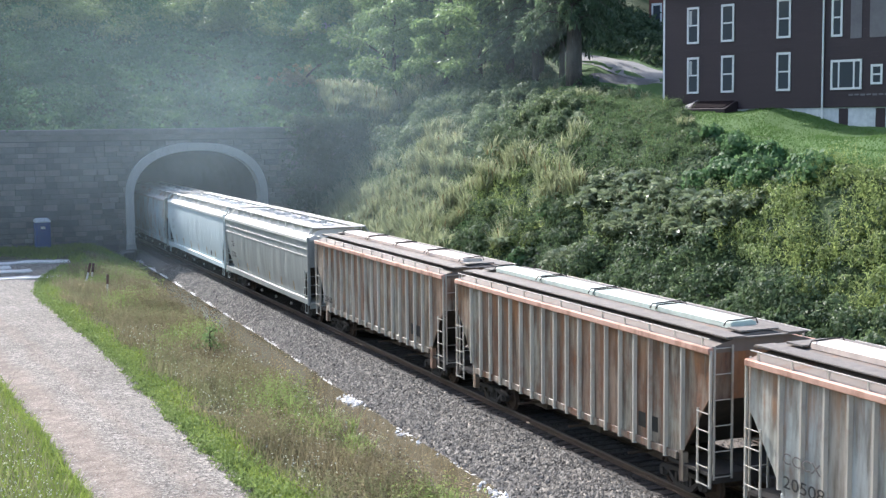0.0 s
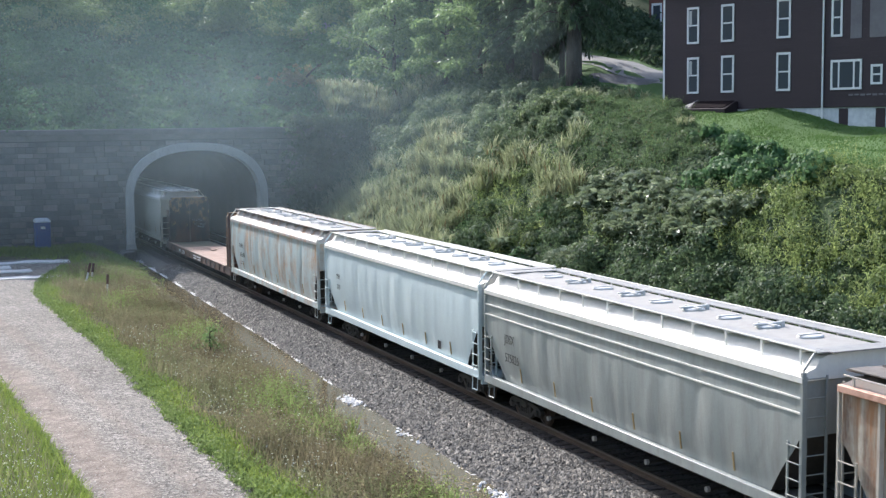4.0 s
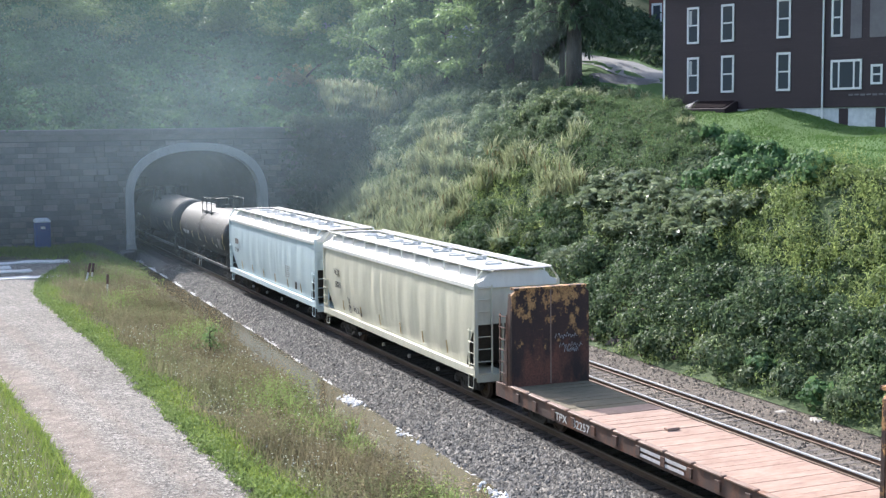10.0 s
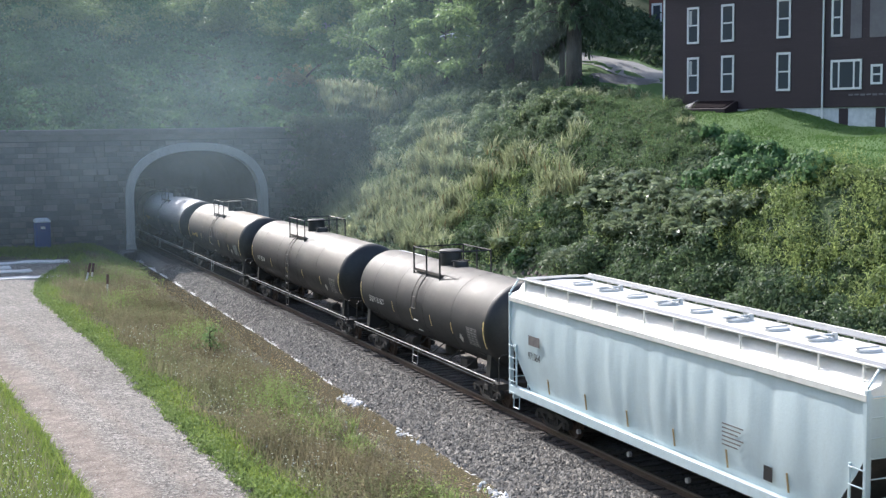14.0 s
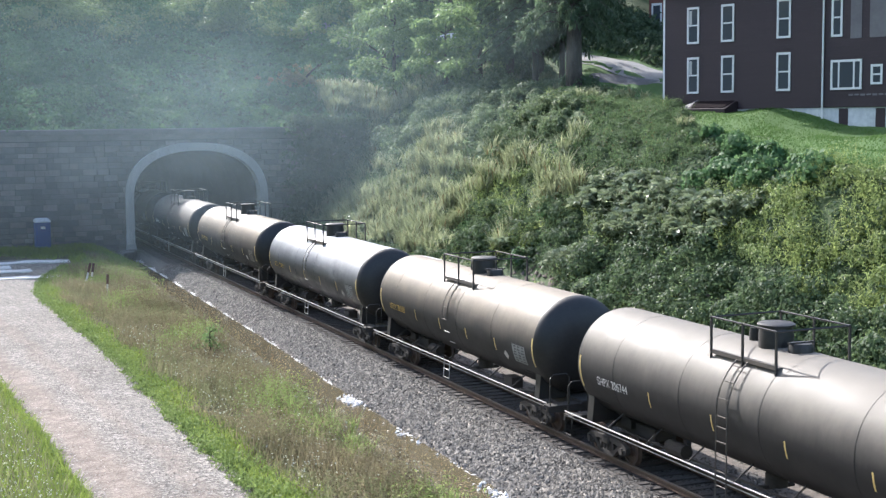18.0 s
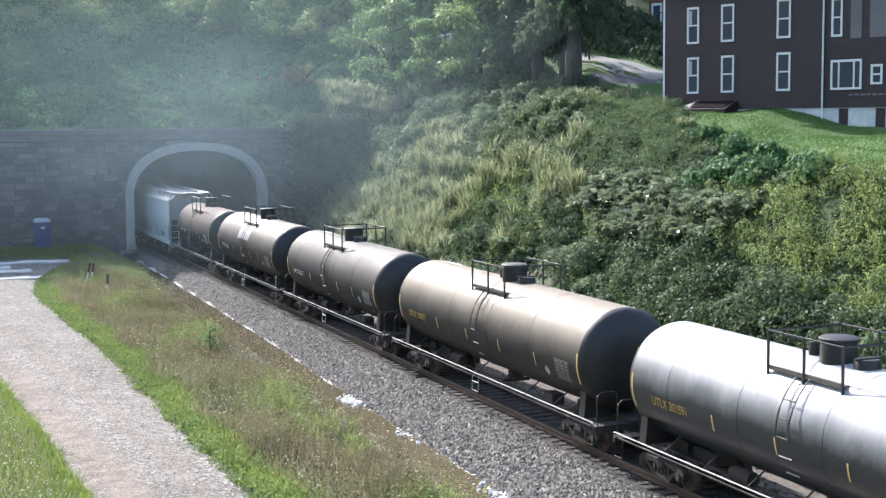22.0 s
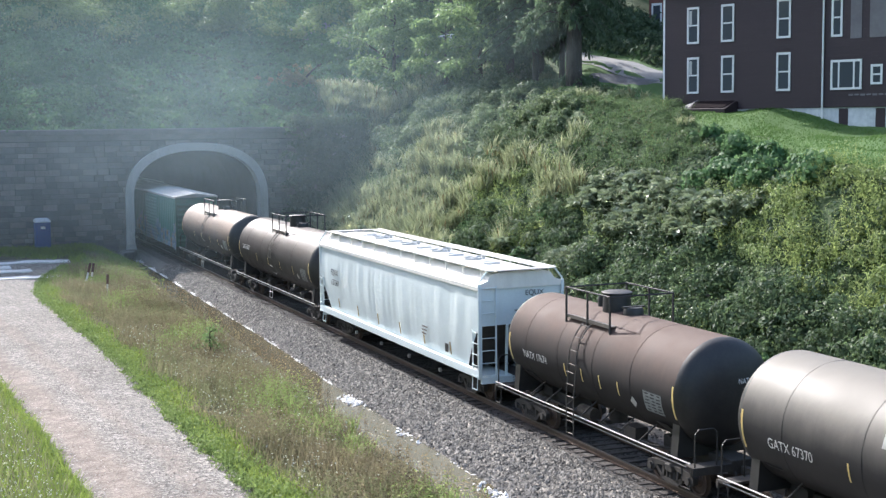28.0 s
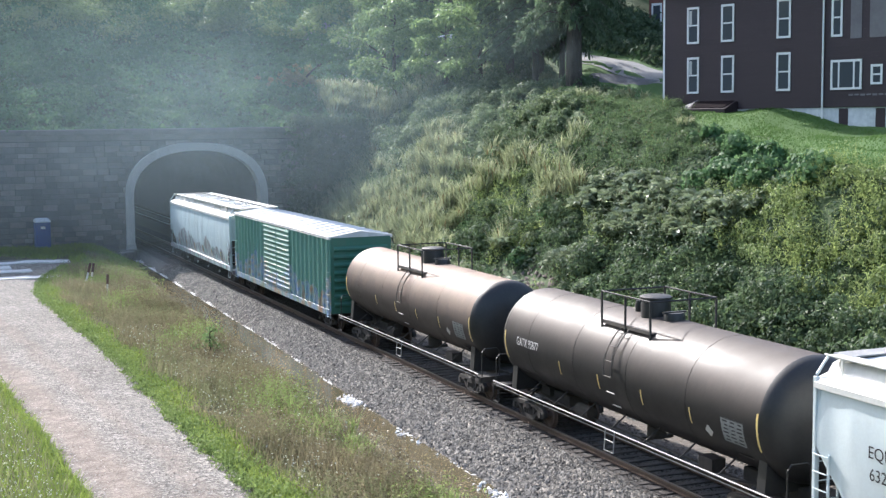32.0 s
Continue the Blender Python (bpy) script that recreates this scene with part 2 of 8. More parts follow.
def road_mat():
    """Warm grey crushed limestone, speckled, with a bare brown wheel track along its far side."""
    m, n, l, b = material("gravel_road_surface", 0.95)
    v = coords(n, l, shift=False)
    big, mid, fine = noisy(n, l, v, 0.3, 5, 0.6), noisy(n, l, v, 1.6, 5, 0.7), noisy(n, l, v, 11.0, 3, 0.8)
    cell = n.new("ShaderNodeTexVoronoi")
    cell.inputs["Scale"].default_value = 13.0
    l.new(v, cell.inputs["Vector"])
    grey = n.new("ShaderNodeSeparateColor")
    l.new(cell.outputs["Color"], grey.inputs[0])
    col = ramp(n, l, mix(n, l, 0.45, grey.outputs[0], fine), [(0.2, (0.08, 0.071, 0.06)), (0.5, (0.172, 0.155, 0.133)), (0.8, (0.37, 0.338, 0.296))])
    col = mix(n, l, 0.6, col, ramp(n, l, mix(n, l, 0.5, big, mid), [(0.38, (0.42, 0.38, 0.34)), (0.58, (1, 1, 1))]), "MULTIPLY")
    tc, sep = n.new("ShaderNodeTexCoord"), n.new("ShaderNodeSeparateXYZ")
    l.new(tc.outputs["Object"], sep.inputs[0])

    def math2(op, p, q, r=0.0):
        k = n.new("ShaderNodeMath")
        k.operation = op
        for sock, val in zip(k.inputs, (p, q, r)):
            if isinstance(val, (int, float)):
                sock.default_value = val
            else:
                l.new(val, sock)
        return k.outputs[0]

    past = math2("MAXIMUM", math2("SUBTRACT", sep.outputs["Y"], 38.0), 0.0)
    across = math2("ADD", math2("MULTIPLY_ADD", past, 0.085, sep.outputs["X"]), math2("MULTIPLY_ADD", big, 1.2, 14.3))
    for at, half_w, k in ((0.8, 0.95, 0.95), (2.75, 0.5, 0.6)):
        off = math2("ABSOLUTE", math2("SUBTRACT", across, at), 0.0)
        f = ramp(n, l, math2("DIVIDE", off, half_w), [(0.35, (k,) * 3), (1.0, (0, 0, 0))])
        col = mix(n, l, f, col, ramp(n, l, mix(n, l, 0.5, mid, fine), [(0.36, (0.085, 0.064, 0.049)), (0.5, (0.17, 0.134, 0.106)), (0.64, (0.31, 0.262, 0.222))]))
    l.new(col, b.inputs["Base Color"])
    bump(n, l, b, mix(n, l, 0.6, mid, grey.outputs[0]), 0.025)
    return m


M["stone"], M["road"] = stone_mat(), road_mat()


def pebble_mat(name, lo, hi):
    m, n, l, b = material(name, 0.9)
    g = n.new("ShaderNodeNewGeometry")
    tone = ramp(n, l, g.outputs["Random Per Island"], [(0.0, lo), (0.7, tuple((p + q) / 2 for p, q in zip(lo, hi))), (1.0, hi)])
    l.new(mix(n, l, 0.5, tone, ramp(n, l, noisy(n, l, coords(n, l), 12.0), [(0.3, (0.6, 0.6, 0.6)), (0.7, (1, 1, 1))]), "MULTIPLY"), b.inputs["Base Color"])
    return m


M["pebble"] = pebble_mat("ballast_stone", (0.03, 0.028, 0.025), (0.3, 0.275, 0.24))
M["grimy_pebble"] = pebble_mat("oily_ballast_stone", (0.02, 0.017, 0.014), (0.1, 0.083, 0.07))
M["brown_pebble"] = pebble_mat("dirty_ballast_stone", (0.05, 0.04, 0.03), (0.26, 0.215, 0.17))
# White chips whose colour imitates glints on the ditch water.
M["glint_chip"] = pebble_mat("glint_white_chip", (0.62, 0.6, 0.57), (0.9, 0.88, 0.85))
M["pale_pebble"] = pebble_mat("pale_limestone", (0.13, 0.118, 0.1), (0.52, 0.48, 0.42))
mw, nw, lw, bw = material("muddy_water", 0.12)
bw.inputs["Base Color"].default_value = (0.125, 0.105, 0.062, 1)
bump(nw, lw, bw, noisy(nw, lw, coords(nw, lw), 2.5, 3), 0.01, 0.5)
M["water"] = mw
mg, ng, lg, bg = material("window_glass", 0.06)
bg.inputs["Base Color"].default_value = (0.05, 0.06, 0.08, 1)
M["glass"] = mg


# ---- mesh helpers ----
class Geo:
    """Vertices and faces, gathered shape by shape."""

    def __init__(self):
        self.v, self.f = [], []

    def add(self, vs, fs):
        k = len(self.v)
        self.v += [tuple(p) for p in vs]
        self.f += [tuple(i + k for i in q) for q in fs]
        return self

    def box(self, x0, x1, y0, y1, z0, z1, c=0.0):
        if c <= 0:
            vs = [(x, y, z) for x in (x0, x1) for y in (y0, y1) for z in (z0, z1)]
            return self.add(vs, [(0, 1, 3, 2), (4, 6, 7, 5), (0, 4, 5, 1), (2, 3, 7, 6), (0, 2, 6, 4), (1, 5, 7, 3)])
        def ring(z, i):
            return [(x0 + i, y0 + i + c, z), (x0 + i + c, y0 + i, z), (x1 - i - c, y0 + i, z), (x1 - i, y0 + i + c, z),
                    (x1 - i, y1 - i - c, z), (x1 - i - c, y1 - i, z), (x0 + i + c, y1 - i, z), (x0 + i, y1 - i - c, z)]
        return self.loft([ring(z0, c), ring(z0 + c, 0), ring(z1 - c, 0), ring(z1, c)])

    def loft(self, rings, caps=True, closed=True):
        n, k = len(rings[0]), len(self.v)
        for r in rings:
            self.v += [tuple(p) for p in r]
        m = n if closed else n - 1
        for i in range(len(rings) - 1):
            for j in range(m):
                p, q = k + i * n + j, k + i * n + (j + 1) % n
                self.f.append((p, q, q + n, p + n))
        if caps:
            self.f.append(tuple(k + j for j in reversed(range(n))))
            self.f.append(tuple(k + (len(rings) - 1) * n + j for j in range(n)))
        return self

    def tube(self, pts, r, n=6, caps=True):
        pts = [Vector(p) for p in pts]
        rings = []
        for i, p in enumerate(pts):
            d = (pts[min(i + 1, len(pts) - 1)] - pts[max(i - 1, 0)]).normalized()
            u = d.cross(Vector((0, 0, 1)) if abs(d.z) < 0.9 else Vector((1, 0, 0))).normalized()
            w = d.cross(u)
            rr = r[i] if isinstance(r, (list, tuple)) else r
            rings.append([p + rr * (math.cos(t) * u + math.sin(t) * w) for t in (2 * math.pi * j / n for j in range(n))])
        return self.loft(rings, caps)

    def prism(self, poly, axis, a0, a1):
        """A flat outline, pushed along an axis; outline in the two other axes, in order."""
        def put(p, a):
            q = list(p)
            q.insert("xyz".index(axis), a)
            return q
        return self.loft([[put(p, a0) for p in poly], [put(p, a1) for p in poly]])

    def disc(self, x, y, z, r, h, n=16, top=0.85):
        ring = lambda q, zz: [(x + q * math.cos(2 * math.pi * j / n), y + q * math.sin(2 * math.pi * j / n), zz) for j in range(n)]
        return self.loft([ring(r, z), ring(r, z + h * 0.6), ring(r * top, z + h)])

    def mesh(self, name, smooth=True):
        me = bpy.data.meshes.new(name)
        me.from_pydata(self.v, [], self.f)
        if smooth:
            me.shade_smooth()
            me.set_sharp_from_angle(angle=radians(35))
        me.update()
        return me


def part(name, geo, mat, parent=None, label="", at=None):
    """One mesh object, under a thing or a part."""
    me = geo if isinstance(geo, bpy.types.Mesh) else geo.mesh(name)
    if not me.materials:
        me.materials.append(M[mat] if isinstance(mat, str) else mat)
    ob = new(name, me)
    if parent is not None:
        ob.parent = parent
    if at is not None:
        ob.matrix_basis = at
    if label:
        tagged(ob, label)
    return ob


def thing(name, label, category, group="", at=None, kind=""):
    ob = new(name)
    ob.empty_display_size = 0.3
    if at is not None:
        ob.matrix_basis = at
    return tagged(ob, label, category, group, kind)


def quads_mesh(name, verts, mat, faces=None):
    """A mesh from an array (pieces, 4, 3) of loose quads, or from verts and faces arrays."""
    me = bpy.data.meshes.new(name)
    v = np.asarray(verts, dtype=np.float32).reshape(-1, 3)
    f = np.arange(len(v), dtype=np.int32).reshape(-1, 4) if faces is None else np.asarray(faces, dtype=np.int32)
    k = f.shape[1]
    me.vertices.add(len(v))
    me.vertices.foreach_set("co", v.ravel())
    me.loops.add(f.size)
    me.loops.foreach_set("vertex_index", f.ravel())
    me.polygons.add(len(f))
    me.polygons.foreach_set("loop_start", np.arange(0, f.size, k, dtype=np.int32))
    me.update(calc_edges=True)
    me.materials.append(M[mat] if isinstance(mat, str) else mat)
    return me


rng = np.random.default_rng(7)


def unit(a):
    return a / np.maximum(np.linalg.norm(a, axis=-1, keepdims=True), 1e-6)


def leaf_quads(c, size, ratio=0.45, up=0.0, droop=0.0, out=None):
    """Pointed leaves at the centres c, lying every way; up lifts their direction, out turns them outwards."""
    n = len(c)
    d = rng.normal(size=(n, 3))
    d[:, 2] += up
    if out is not None:
        d += out
    d = unit(d)
    s = unit(np.cross(d, rng.normal(size=(n, 3))))
    nrm = np.cross(d, s)
    L = (size * rng.uniform(0.6, 1.3, n))[:, None]
    tip = c + d * L
    tip[:, 2] -= droop * L[:, 0]
    mid = c + d * L * 0.45 + nrm * L * 0.1
    return np.stack([c, mid + s * L * ratio * 0.5, tip, mid - s * L * ratio * 0.5], 1)


def blades(base, height, width, lean=0.25):
    """Grass blades: upright, tapering, leaning quads."""
    n = len(base)
    t = rng.uniform(0, 2 * np.pi, n)
    w = np.stack([np.cos(t), np.sin(t), np.zeros(n)], 1) * (width * rng.uniform(0.6, 1.3, n))[:, None]
    h = (height * rng.uniform(0.5, 1.25, n))[:, None]
    tip = base + np.concatenate([rng.normal(scale=lean, size=(n, 2)), np.ones((n, 1))], 1) * h
    return np.stack([base - w, base + w, tip + w * 0.25, tip - w * 0.25], 1)


# ---- lie of the land ----
def smooth(e0, e1, x):
    t = np.clip((x - e0) / (e1 - e0), 0, 1)
    return t * t * (3 - 2 * t)


def crest(y):
    return np.interp(y, [-60, 20, 45, 55, 65, 80, 95, 104, 130], [7.6, 7.8, 8.5, 9.0, 10.0, 11.6, 13.0, 14.0, 20.0])


def waves(x, y):
    return (np.sin(x * 0.9 + y * 0.31) + np.sin(y * 0.73 - x * 0.4 + 1.3) + np.sin(x * 1.9 - y * 1.3 + 2.1) * 0.5) / 2.5


def hill_z(x, y):
    """The bank beside the tracks, the bench with the house, and the slope over the tunnel."""
    x, y = np.asarray(x, float), np.asarray(y, float)
    c = crest(y)
    run = c / 0.93
    t = np.clip((x - 8.4) / run, 0, 1)
    bank = c * (t - 0.08 * np.sin(2 * np.pi * t)) - 0.25
    back = np.clip(x - 8.4 - run, 0, None)
    bench = bank + back * np.interp(y, [60, 75], [0.04, -0.08]) + np.clip(y - 66, 0, 60) * 0.12 * smooth(0, 14, back)
    bench = bench + np.clip(y - 78, 0, 30) * 0.12 * smooth(0, 8, back) + np.clip(x - 42, 0, 80) * 0.3
    bench = bench + np.interp(y, [50, 54, 57, 61, 66, 72], [0, 0.25, 0.7, 0.42, 0.35, 0]) * smooth(0, 2.5, back)
    lane = np.exp(-(np.clip(np.abs(x - (30.7 - 0.14 * (y - 84.1))) - 2.6, 0, None) / 2.2) ** 2) * smooth(62, 69, y) * (1 - smooth(96, 104, y))
    bench = bench + (13.3 + 0.18 * (y - 84.1) - bench) * lane
    over = 9.0 + np.clip(y - 103.2, 0, 140) * 0.5 - np.clip(y - 200, 0, 300) * 0.35
    over = over + np.clip(x - 8, 0, 60) * 0.05
    left = np.clip(-x - 26, 0, 40) * 0.6
    w = smooth(98, 110, y)
    low_side = np.where(x < 8.4, left - 0.25, bench)
    z = np.where(y > 103.0, np.maximum(over, np.where(x > 8.4, bench, 0)), low_side)
    return z + waves(x, y) * 0.22 * smooth(0, 3, np.abs(z))


DITCH = ([-20, 32, 40, 46, 61, 86, 100], [-4.5, -4.46, -4.39, -4.2, -3.62, -3.15, -3.0])   # the foot of the ballast


def low_z(x, y):
    """The floor of the cutting: verge, ditch, ballast bed and the level beyond."""
    x, y = np.asarray(x, float), np.asarray(y, float)
    d = np.interp(y, *DITCH)
    z = np.full(np.broadcast(x, y).shape, -0.42)
    z = np.where(x > d - 2.0, -0.42 - 0.36 * smooth(0, 1.5, x - (d - 2.0)), z)
    z = np.where(x > d, -0.78 - 0.4 * smooth(0, 1.6, x - d) + 0.6 * smooth(8.0, 8.6, x), z)
    z = np.where(x < -5, z + 0.07 * waves(x, y) * smooth(-5.5, -7, x), z)
    z = np.where((y > 84) & (x < -4), z + 0.4 * smooth(84, 99, y) * smooth(-4, -6, x), z)
    z = np.where((y > 96) & (x < -4), z + 0.4 * smooth(96.5, 100.2, y) * smooth(-4, -6.5, x), z)
    return z


def grid(name, xs, ys, zf, mat, keep=None):
    xs, ys = np.asarray(xs, float), np.asarray(ys, float)
    X, Y = np.meshgrid(xs, ys)
    v = np.stack([X, Y, zf(X, Y)], -1).reshape(-1, 3)
    nx = len(xs)
    i, j = np.meshgrid(np.arange(nx - 1), np.arange(len(ys) - 1))
    a0 = (j * nx + i).ravel()
    if keep is not None:
        cx, cy = (xs[:-1] + xs[1:]) / 2, (ys[:-1] + ys[1:]) / 2
        CX, CY = np.meshgrid(cx, cy)
        a0 = a0[keep(CX, CY).ravel()]
    me = quads_mesh(name, v, mat, np.stack([a0, a0 + 1, a0 + nx + 1, a0 + nx], 1))
    me.shade_smooth()
    return new(name, me)


xs = np.concatenate([[-2500, -900, -300, -120, -70], np.arange(-45, -16, 2.0), np.arange(-16, 9, 0.35), np.arange(9, 40, 3), [70, 120, 300, 900, 2500]])
ys = np.concatenate([[-2500, -900, -300, -120, -60], np.arange(-30, 24, 6.0), np.arange(24, 104, 0.8), np.arange(104, 140, 6), [200, 300, 450, 900, 2500]])
tagged(grid("ground", xs, ys, low_z, "soil"), "uneven grassy ground of the railway cutting", "ground", kind="structure")
hx = np.concatenate([[-160, -120, -90, -70], np.arange(-60, 8.4, 2.0), np.arange(8.4, 30, 0.7), np.arange(30, 60, 2.5), [70, 90, 120, 160, 220]])
hy = np.concatenate([[-120, -60], np.arange(-30, 24, 5), np.arange(24, 103, 1.0), [103.0, 103.1], np.arange(104, 150, 1.5), np.arange(150, 220, 6), [250, 300, 360, 440]])
tagged(grid("hillside", hx, hy, hill_z, "hill_soil", lambda x, y: (y > 103.12) | (x > 8.3) | (x < -26)),
       "steep overgrown hillside above the railway cutting", "hillside", kind="structure")


# ---- tracks ----
def ballast_z(x, y):
    d = np.interp(y, *DITCH)
    near = -0.22 - 0.5 * np.clip((-2.35 - x) / np.maximum(-2.35 - d, 0.3), 0, 1) ** 1.15
    inner = np.where(np.abs(x) < 2.35, -0.21 + 0.02 * smooth(0.9, 1.2, np.abs(x)) * (1 - smooth(1.6, 2.35, np.abs(x))), -0.22)
    near = near + 0.035 * np.exp(-((x + 2.35) / 0.5) ** 2)
    return np.where(x < -2.35, near, np.where(x > 7.4, -0.22 - 0.06 * (x - 7.4), inner + 0.02 * waves(x * 3, y * 3)))


bx = np.linspace(0, 1, 46)
by = np.concatenate([np.arange(-160, 20, 6.0), np.arange(20, 104, 0.7), np.arange(104, 430, 12.0)])
BX, BY = np.meshgrid(bx, by)
BX = np.interp(BY, *DITCH) - 0.05 + BX * (8.7 - np.interp(BY, *DITCH) + 0.05)
nb = len(bx)
bi, bj = np.meshgrid(np.arange(nb - 1), np.arange(len(by) - 1))
b0 = (bj * nb + bi).ravel()
bed_me = quads_mesh("ballast_bed", np.stack([BX, BY, ballast_z(BX, BY)], -1), "ballast", np.stack([b0, b0 + 1, b0 + nb + 1, b0 + nb], 1))
bed_me.shade_smooth()
bed_me.materials.append(M["grimy_ballast"])
bed_me.materials.append(M["brown_ballast"])
bed_me.polygons.foreach_set("material_index", [1 if -1.95 < p.center.x < 2.1 else 2 if p.center.x > 2.1 else 0 for p in bed_me.polygons])
tagged(new("ballast_bed", bed_me), "grey crushed stone ballast under two tracks", "ballast", kind="structure")


def rocks(name, c, r, mat, label, flat=0.8):
    """Loose sharp stones, half sunk."""
    n = len(c)
    o = np.array([(1, 0, -0.3), (0, 1, -0.3), (-1, 0, -0.3), (0, -1, -0.3), (0, 0, 1)], float)
    v = o[None] * rng.uniform(0.55, 1.3, (n, 5, 1)) * r[:, None, None]
    t, u = rng.uniform(0, 6.28, n), rng.uniform(-0.7, 0.7, n)
    cu, su, ct, st = np.cos(u)[:, None], np.sin(u)[:, None], np.cos(t)[:, None], np.sin(t)[:, None]
    y, z = v[..., 1] * cu - v[..., 2] * su, (v[..., 1] * su + v[..., 2] * cu) * flat
    v = np.stack([v[..., 0] * ct - y * st, v[..., 0] * st + y * ct, z], -1) + c[:, None]
    tri = np.array([(0, 1, 4), (1, 2, 4), (2, 3, 4), (3, 0, 4)])
    f = (tri[None] + 5 * np.arange(n)[:, None, None]).reshape(-1, 3)
    return tagged(new(name, quads_mesh(name, v, mat, f)), label, "stones", kind="stuff")


n = 46000
y = 25 + 66 * rng.random(n) ** 1.5
d = np.interp(y, *DITCH) + 0.05
x = d + rng.random(n) * (-1.5 - d)
z = ballast_z(x, y)
rocks("ballast_stones", np.stack([x, y, z + 0.01], 1), rng.uniform(0.035, 0.085, n), "pebble", "loose grey ballast stones on the shoulder")
n = 15000
y = 25 + 66 * rng.random(n) ** 1.4
x = rng.uniform(-2.4, 2.2, n)
rocks("ballast_stones", np.stack([x, y, ballast_z(x, y)], 1), rng.uniform(0.03, 0.07, n), "grimy_pebble", "oil-darkened ballast stones between the near rails")
n = 9000
y = 25 + 50 * rng.random(n)
x = rng.uniform(2.6, 8.3, n)
rocks("ballast_stones", np.stack([x, y, ballast_z(x, y) + 0.01], 1), rng.uniform(0.035, 0.08, n), "brown_pebble", "loose brown-grey ballast stones round the second track")
# White chips along the ditch stand in for glints on its water.
n = 5200
y = 26 + 74 * rng.random(n)
y = y[np.sin(y * 2.1) + np.sin(y * 0.77 + 1) + rng.normal(0, 0.9, n) > -0.7]
n = len(y)
x = np.interp(y, *DITCH) + 0.02 + 0.06 * np.sin(y * 1.3) + rng.normal(0, 0.045, n)
rocks("edge_stones", np.stack([x, y, ballast_z(x, y) + 0.05], 1), rng.uniform(0.03, 0.075, n), "glint_chip", "white chips standing in for glints along the ditch water", 0.35)
n = 260
y = np.concatenate([rng.normal(32.2, 0.7, n // 4), rng.normal(45.6, 0.45, n // 2), rng.normal(39.5, 1.0, n // 10)])
x = np.interp(y, *DITCH) - 0.05 + rng.normal(0, 0.14, len(y))
rocks("edge_stones", np.stack([x, y, np.full(len(y), -0.6)], 1), rng.uniform(0.03, 0.09, len(y)), "glint_chip", "white chips standing in for sun glints on the water")

ditch = []
for yy in np.arange(-20, 100, 2.0):
    q = float(np.interp(yy, *DITCH))
    ditch.append([(q - 1.75, yy, -0.63), (q + 0.2, yy, -0.63)])
tagged(part("water", Geo().loft(ditch, False, False), "water"), "shallow muddy water standing in the ditch", "water", kind="structure")

RAIL = [(-0.075, -0.17), (0.075, -0.17), (0.075, -0.155), (0.012, -0.135), (0.012, -0.05), (0.035, -0.035), (0.035, -0.006), (0.028, 0.0),
        (-0.028, 0.0), (-0.035, -0.006), (-0.035, -0.035), (-0.012, -0.05), (-0.012, -0.135), (-0.075, -0.155)]
tie_me = Geo().box(-1.3, 1.3, -0.115, 0.115, -0.36, -0.17, 0.012).mesh("tie")
tie_far_me = tie_me.copy()
plate_me = Geo().box(-0.17, 0.17, -0.1, 0.1, -0.175, -0.163).mesh("tie_plate")
for cx, tm, tmat, label in ((0.0, tie_me, "tie", "near railway track with dark timber ties"), (5.17, tie_far_me, "tie_far", "second railway track with polished rails")):
    track = thing("railway_track", label, "track", "railway tracks", pose(cx, 0, 0), "structure")
    for s in (-0.755, 0.755):
        r = part("rail", Geo().prism([(px + s, pz) for px, pz in RAIL], "y", -160, 430), "rail", track, "brown rail with a worn bright head")
        part("rail_head", Geo().box(s - 0.037, s + 0.037, -160, 430, -0.034, 0.004), "rail_head" if cx else "rail_dull", r)
    y0 = 16.0
    for k in range(176):
        yy = y0 + k * 0.53
        t = part("tie", tm, tmat, track, at=pose(random.uniform(-0.03, 0.03), yy, random.uniform(-0.012, 0.004) - (0.035 if cx else 0), 0, 0, random.uniform(-1.2, 1.2)))

# ---- gravel road ----
rl = ([-30, 30, 36, 44, 57, 70, 80, 90, 101], [-14.9, -14.9, -14.95, -15.3, -16.2, -17.5, -20, -24, -26])
rr = ([-30, 34, 43, 59, 72, 80, 88, 94, 101], [-10.75, -10.8, -11.0, -11.1, -11.7, -12.0, -11.0, -8.4, -8.0])
gy = np.concatenate([np.arange(-30, 24, 6.0), np.arange(24, 97.6, 0.6)])
u = np.linspace(0, 1, 24)
U, GY = np.meshgrid(u, gy)
wob = 0.2 * np.sin(GY * 1.7) * np.sin(GY * 0.6 + 1) + 0.12 * np.sin(GY * 4.3 + 2 * np.sin(GY * 0.9))
GX = np.interp(GY, *rl) + wob + U * (np.interp(GY, *rr) - np.interp(GY, *rl) - 0.7 * wob)
GZ = low_z(GX, GY) + 0.05 * np.sin(np.pi * U) + 0.012
gi, gj = np.meshgrid(np.arange(23), np.arange(len(gy) - 1))
g0 = (gj * 24 + gi).ravel()
road_me = quads_mesh("gravel_road", np.stack([GX, GY, GZ], -1), "road", np.stack([g0, g0 + 1, g0 + 25, g0 + 24], 1))
road_me.shade_smooth()
tagged(new("gravel_road", road_me), "pale gravel access road beside the tracks", "road", kind="structure")
n = 9000
y = 30 + 56 * rng.random(n) ** 1.4
f = rng.random(n)
k = (f > 0.4) | (f < 0.1) | (rng.random(n) < 0.2)
y, f, n = y[k], f[k], int(k.sum())
x = np.interp(y, *rl) + f * (np.interp(y, *rr) - np.interp(y, *rl))
